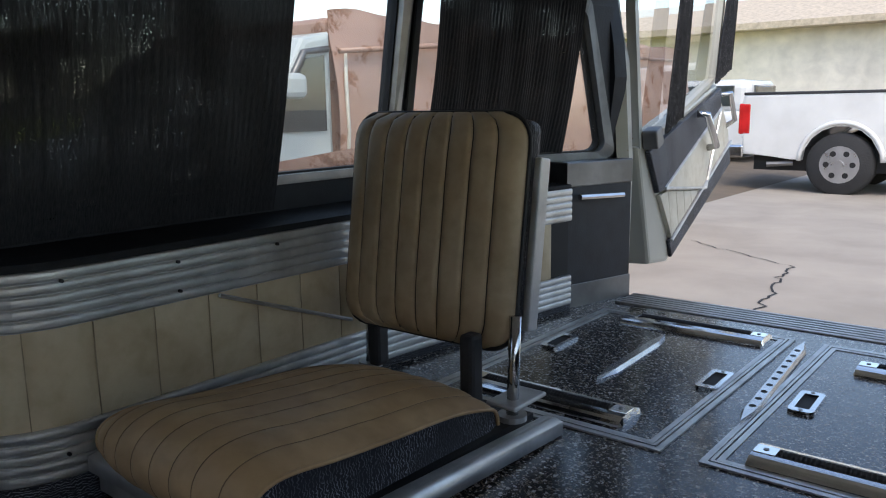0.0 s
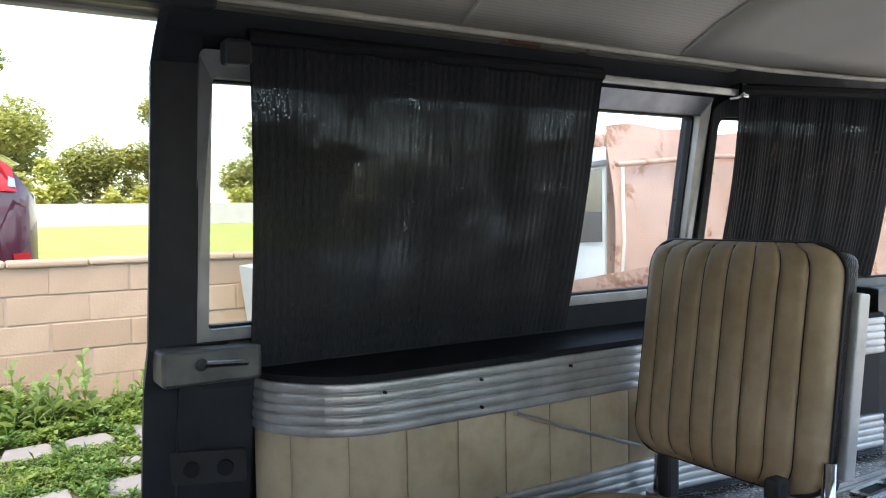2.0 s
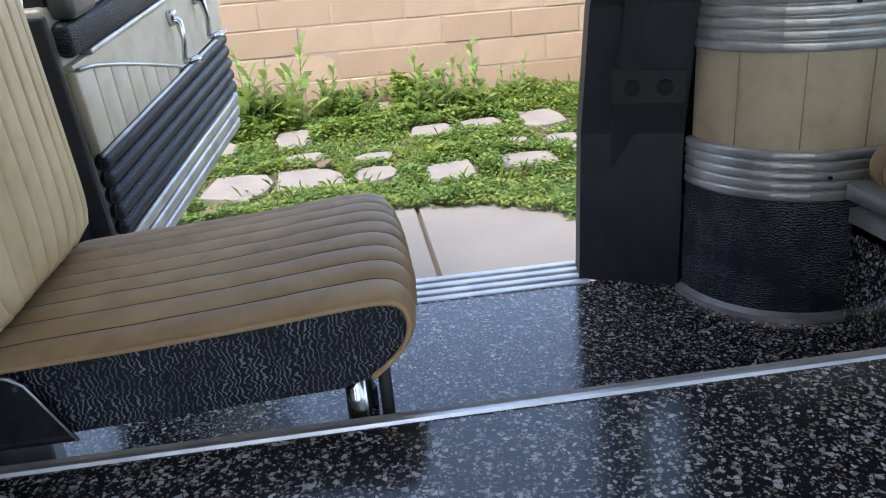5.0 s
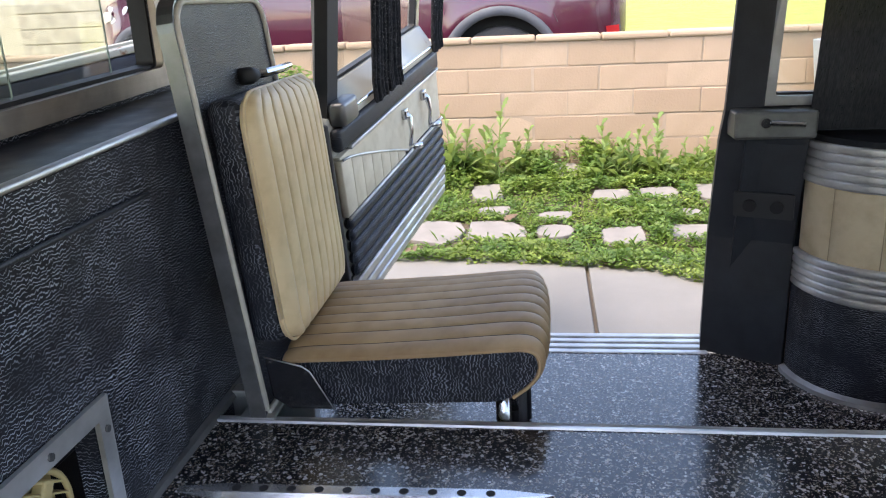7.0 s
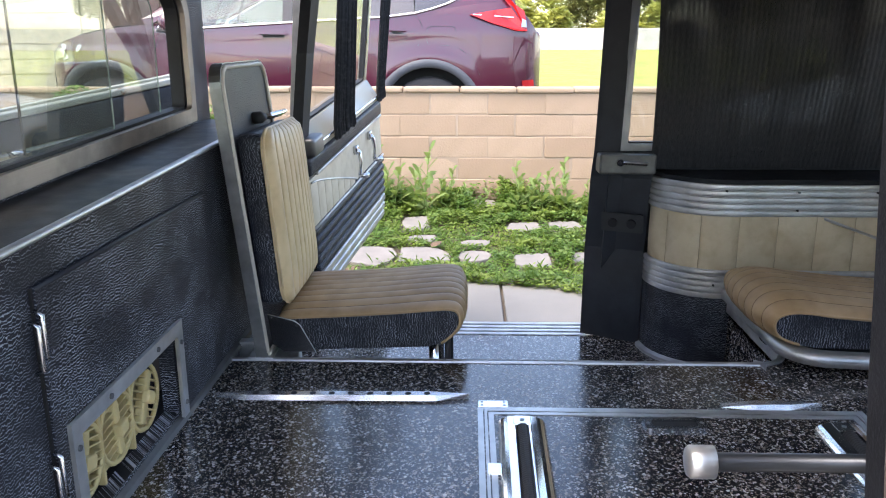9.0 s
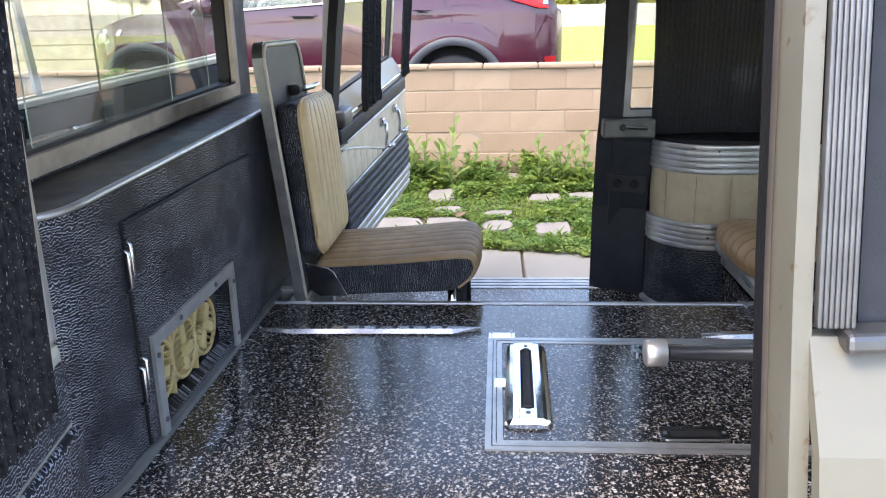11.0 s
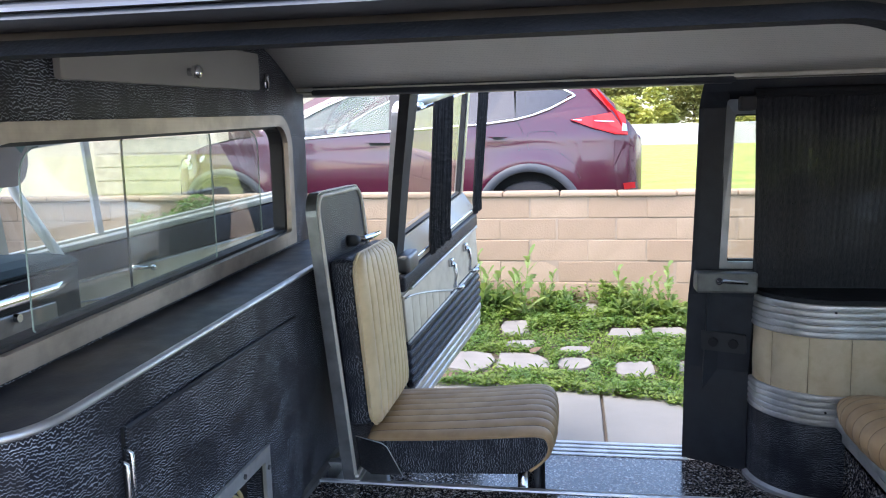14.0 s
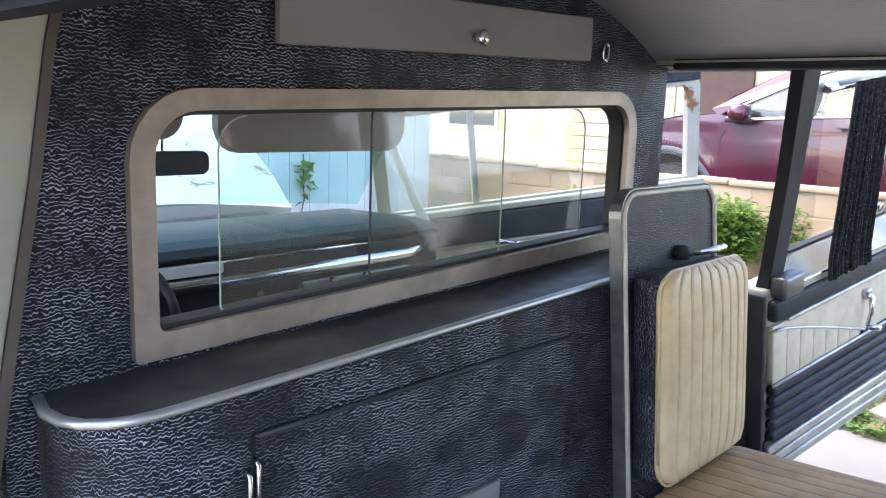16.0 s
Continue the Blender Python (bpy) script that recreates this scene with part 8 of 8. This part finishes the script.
piece(van, "cab", slab(cabl, "yz", VX0, VX1, 0.03), PALE, "faded white cab")
piece(van, "cab_window", slab([(-2.24, 0.46), (-2.48, 0.82), (-2.60, 0.84), (-2.60, 0.46)], "yz", VX0 - 0.012, VX0 + 0.002), GLASS_DARK, "dark cab window")
piece(van, "pillar_trim", tube([(VX0 - 0.016, -2.20, 0.45), (VX0 - 0.016, -2.46, 0.85), (VX0 - 0.016, -2.62, 0.87)], 0.018, 6), DULL, "", True)
piece(van, "torn_edge", tube([(VX0 - 0.03, -2.70, 0.10), (VX0 - 0.05, -2.72, 0.45), (VX0 - 0.06, -2.70, 0.70), (VX0 - 0.02, -2.74, 0.86)], 0.010, 6), PIPING, "pale torn edge", True)
piece(van, "seam", tube([(VX0 - 0.055, -3.60, 0.15), (VX0 - 0.075, -3.56, 0.50), (VX0 - 0.07, -3.66, 0.80)], 0.007, 6), PIPING, "pale bent seam", True)
piece(van, "mirror", block(VX0 - 0.16, VX0 - 0.02, -2.36, -2.22, 0.62, 0.74, 0.03), PALE, "round white mirror")
for y in (-6.6, -1.75):
    for x in (VX0 + 0.1, VX1 - 0.1):
        piece(van, "wheel", disc((x, y, -0.24), (1, 0, 0), 0.34, 0.2, 26), TYRE)

# ---- fence, houses, trees ----
FENCE = concrete("white fence paint", (0.74, 0.76, 0.76), 3)
fence = thing("board_fence", "tall white board fence ahead of the vehicle", "fence", at=(1.0, 5.45, G0))
for k in range(38):
    piece(fence, "board", block(-2.64 + k * 0.2, -2.444 + k * 0.2, 5.45, 5.475, G0, 2.0, 0.004), FENCE)
sprig = thing("vine_sprig", "small green vine sprig growing through the board fence", "plant", at=(3.48, 5.44, 0.2))
random.seed(21)
piece(sprig, "stem", tube([(3.49, 5.445, 0.42), (3.475, 5.425, 0.25), (3.49, 5.43, 0.05), (3.46, 5.44, -0.08)], 0.005, 6), BARK, "", True)
leaves("leaf", [(3.48 + random.uniform(-0.05, 0.05), 5.42 + random.uniform(-0.03, 0.01), random.uniform(0.02, 0.38)) for _ in range(26)], 0.085, TALLWEED, 1.2, sprig)
STUCCO = concrete("beige stucco", (0.62, 0.53, 0.40), 2)
FASCIA = grained("beige fascia paint", (0.5, 0.42, 0.32), 0.7)
house = thing("house", "beige stucco house with a wide overhanging roof", "house", at=(13, 12, -0.3))
piece(house, "wall", block(10.0, 22, 3.4, 20, -0.3, 2.7), STUCCO)
piece(house, "roof", block(9.0, 23, 2.6, 21, 2.7, 3.0, 0.05), FASCIA, "flat overhanging roof")
piece(house, "garage_door", block(9.94, 10.02, 4.5, 5.25, -0.3, 1.8), grained("dark brown door", (0.08, 0.04, 0.03), 0.6), "dark brown door")
for z in [0.1 + 0.2 * k for k in range(12)]:
    piece(house, "siding_board", block(9.965, 10.0, 5.6, 7.4, z, z + 0.185, 0.004), FASCIA)
win = piece(house, "window", block(9.96, 10.02, 8.8, 10.0, 0.5, 1.6, 0.02), FENCE, "white framed window")
on(win, part("pane", block(9.95, 9.962, 8.88, 9.92, 0.58, 1.52), GLASS_DARK))
garage = thing("house", "pale stucco house across the street with a sloping roof", "house", at=(2, -26, -0.6))
piece(garage, "wall", block(-12, 14, -32, -26, -0.6, 2.9), concrete("pale stucco", (0.78, 0.72, 0.62), 2))
piece(garage, "roof", loft([[(x, y, z) for y, z in ((-25.2, 2.75), (-25.2, 2.95), (-29, 4.1), (-33, 2.95), (-33, 2.75))] for x in (-13, 15)]), FASCIA, "sloping roof")
piece(garage, "garage_door", block(-3, 2, -26.02, -25.95, -0.6, 1.7), grained("cream garage door", (0.7, 0.62, 0.48), 0.6))
structure("garden_wall", block(55.0, 55.3, -80, 80, -0.2, 1.55, 0.01), concrete("grey garden wall", (0.45, 0.42, 0.40)), "low grey garden wall beyond the lawn", "wall")


def crown(x, y, z, rx, ry, rz, n, size, material, parent):
    pts = []
    clumps = [(random.gauss(0, 0.45), random.gauss(0, 0.45), random.gauss(0, 0.4), random.uniform(0.3, 0.55)) for _ in range(14)]
    while len(pts) < n:
        cx, cy, cz, cr = random.choice(clumps)
        a = Vector((random.gauss(0, 1), random.gauss(0, 1), random.gauss(0, 1))).normalized() * cr * random.random() ** 0.4
        pts.append((x + (cx + a.x) * rx, y + (cy + a.y) * ry, z + (cz + a.z) * rz))
    return leaves("crown", pts, size, material, 0.8, parent)


def tree(x, y, h, r, label):
    t = thing("tree", label, "tree", "trees", at=(x, y, -0.3))
    piece(t, "trunk", tube([(x, y, -0.35), (x + 0.1, y, h * 0.3), (x, y + 0.1, h * 0.62)], [0.22, 0.16, 0.08], 8), BARK, "", True)
    for k in range(5):
        a = k * 1.3
        piece(t, "limb", tube([(x, y, h * (0.35 + 0.05 * k)), (x + r * 0.6 * math.cos(a), y + r * 0.6 * math.sin(a), h * (0.6 + 0.05 * k))], [0.07, 0.02], 6), BARK)
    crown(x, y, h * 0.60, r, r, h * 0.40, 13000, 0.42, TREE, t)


def bush(x, y, w, h, label, size=0.13, n=1500, leaf=None):
    t = thing("bush", label, "bush", "bushes", at=(x, y, -0.3))
    piece(t, "stem", tube([(x, y, -0.35), (x, y, h * 0.5)], [0.06, 0.03], 6), BARK)
    crown(x, y, h * 0.45 - 0.1, w * 0.55, w * 0.55, h * 0.6, n, size, leaf or HEDGE, t)


random.seed(8)
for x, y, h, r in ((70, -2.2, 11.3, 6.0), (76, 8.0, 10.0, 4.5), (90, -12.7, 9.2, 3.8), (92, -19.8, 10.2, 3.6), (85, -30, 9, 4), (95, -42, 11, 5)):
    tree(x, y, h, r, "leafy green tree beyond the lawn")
for x, y, w, h in ((58, -6.4, 2.3, 3.5), (58.5, -3.6, 2.8, 3.6), (58, -1.0, 2.6, 3.9), (58, 1.9, 2.8, 3.6), (58, -9.3, 2.2, 2.7), (58, -11.0, 2.2, 2.6), (58, -12.6, 2.2, 2.6), (58, -18, 4.0, 2.8), (58, 5, 3, 3.4)):
    bush(x, y, w, h, "rounded clipped green bush", 0.42, 2600)
for x, y, w, h in ((4.62, 2.25, 0.55, 0.5), (4.62, 3.2, 0.6, 0.55)):
    bush(x, y, w, h, "low leafy shrub before the block wall", 0.04, 5200, WEED)
pole = thing("utility_pole", "wooden utility pole far beyond the lawn", "pole", at=(80, -17.6, 0.1))
piece(pole, "post", tube([(80, -17.6, 0.0), (80, -17.6, 15)], [0.16, 0.11], 8), BARK)
piece(pole, "crossarm", block(79.95, 80.05, -18.8, -16.4, 13.4, 13.55), BARK)

fin = thing("tail_fin", "rust-stained off-white rear fender of the vehicle outside the window", "fender", at=(1.62, -1.4, 0.3))
piece(fin, "fender", loft([[(1.56, y, -0.25), (1.60, y, z - 0.05), (1.63, y, z), (1.68, y, z - 0.03), (1.74, y, 0.2), (1.72, y, -0.25)] for y, z in ((-0.06, 0.40), (-0.6, 0.41), (-1.0, 0.45), (-1.5, 0.49), (-2.0, 0.52))]), RUSTY)
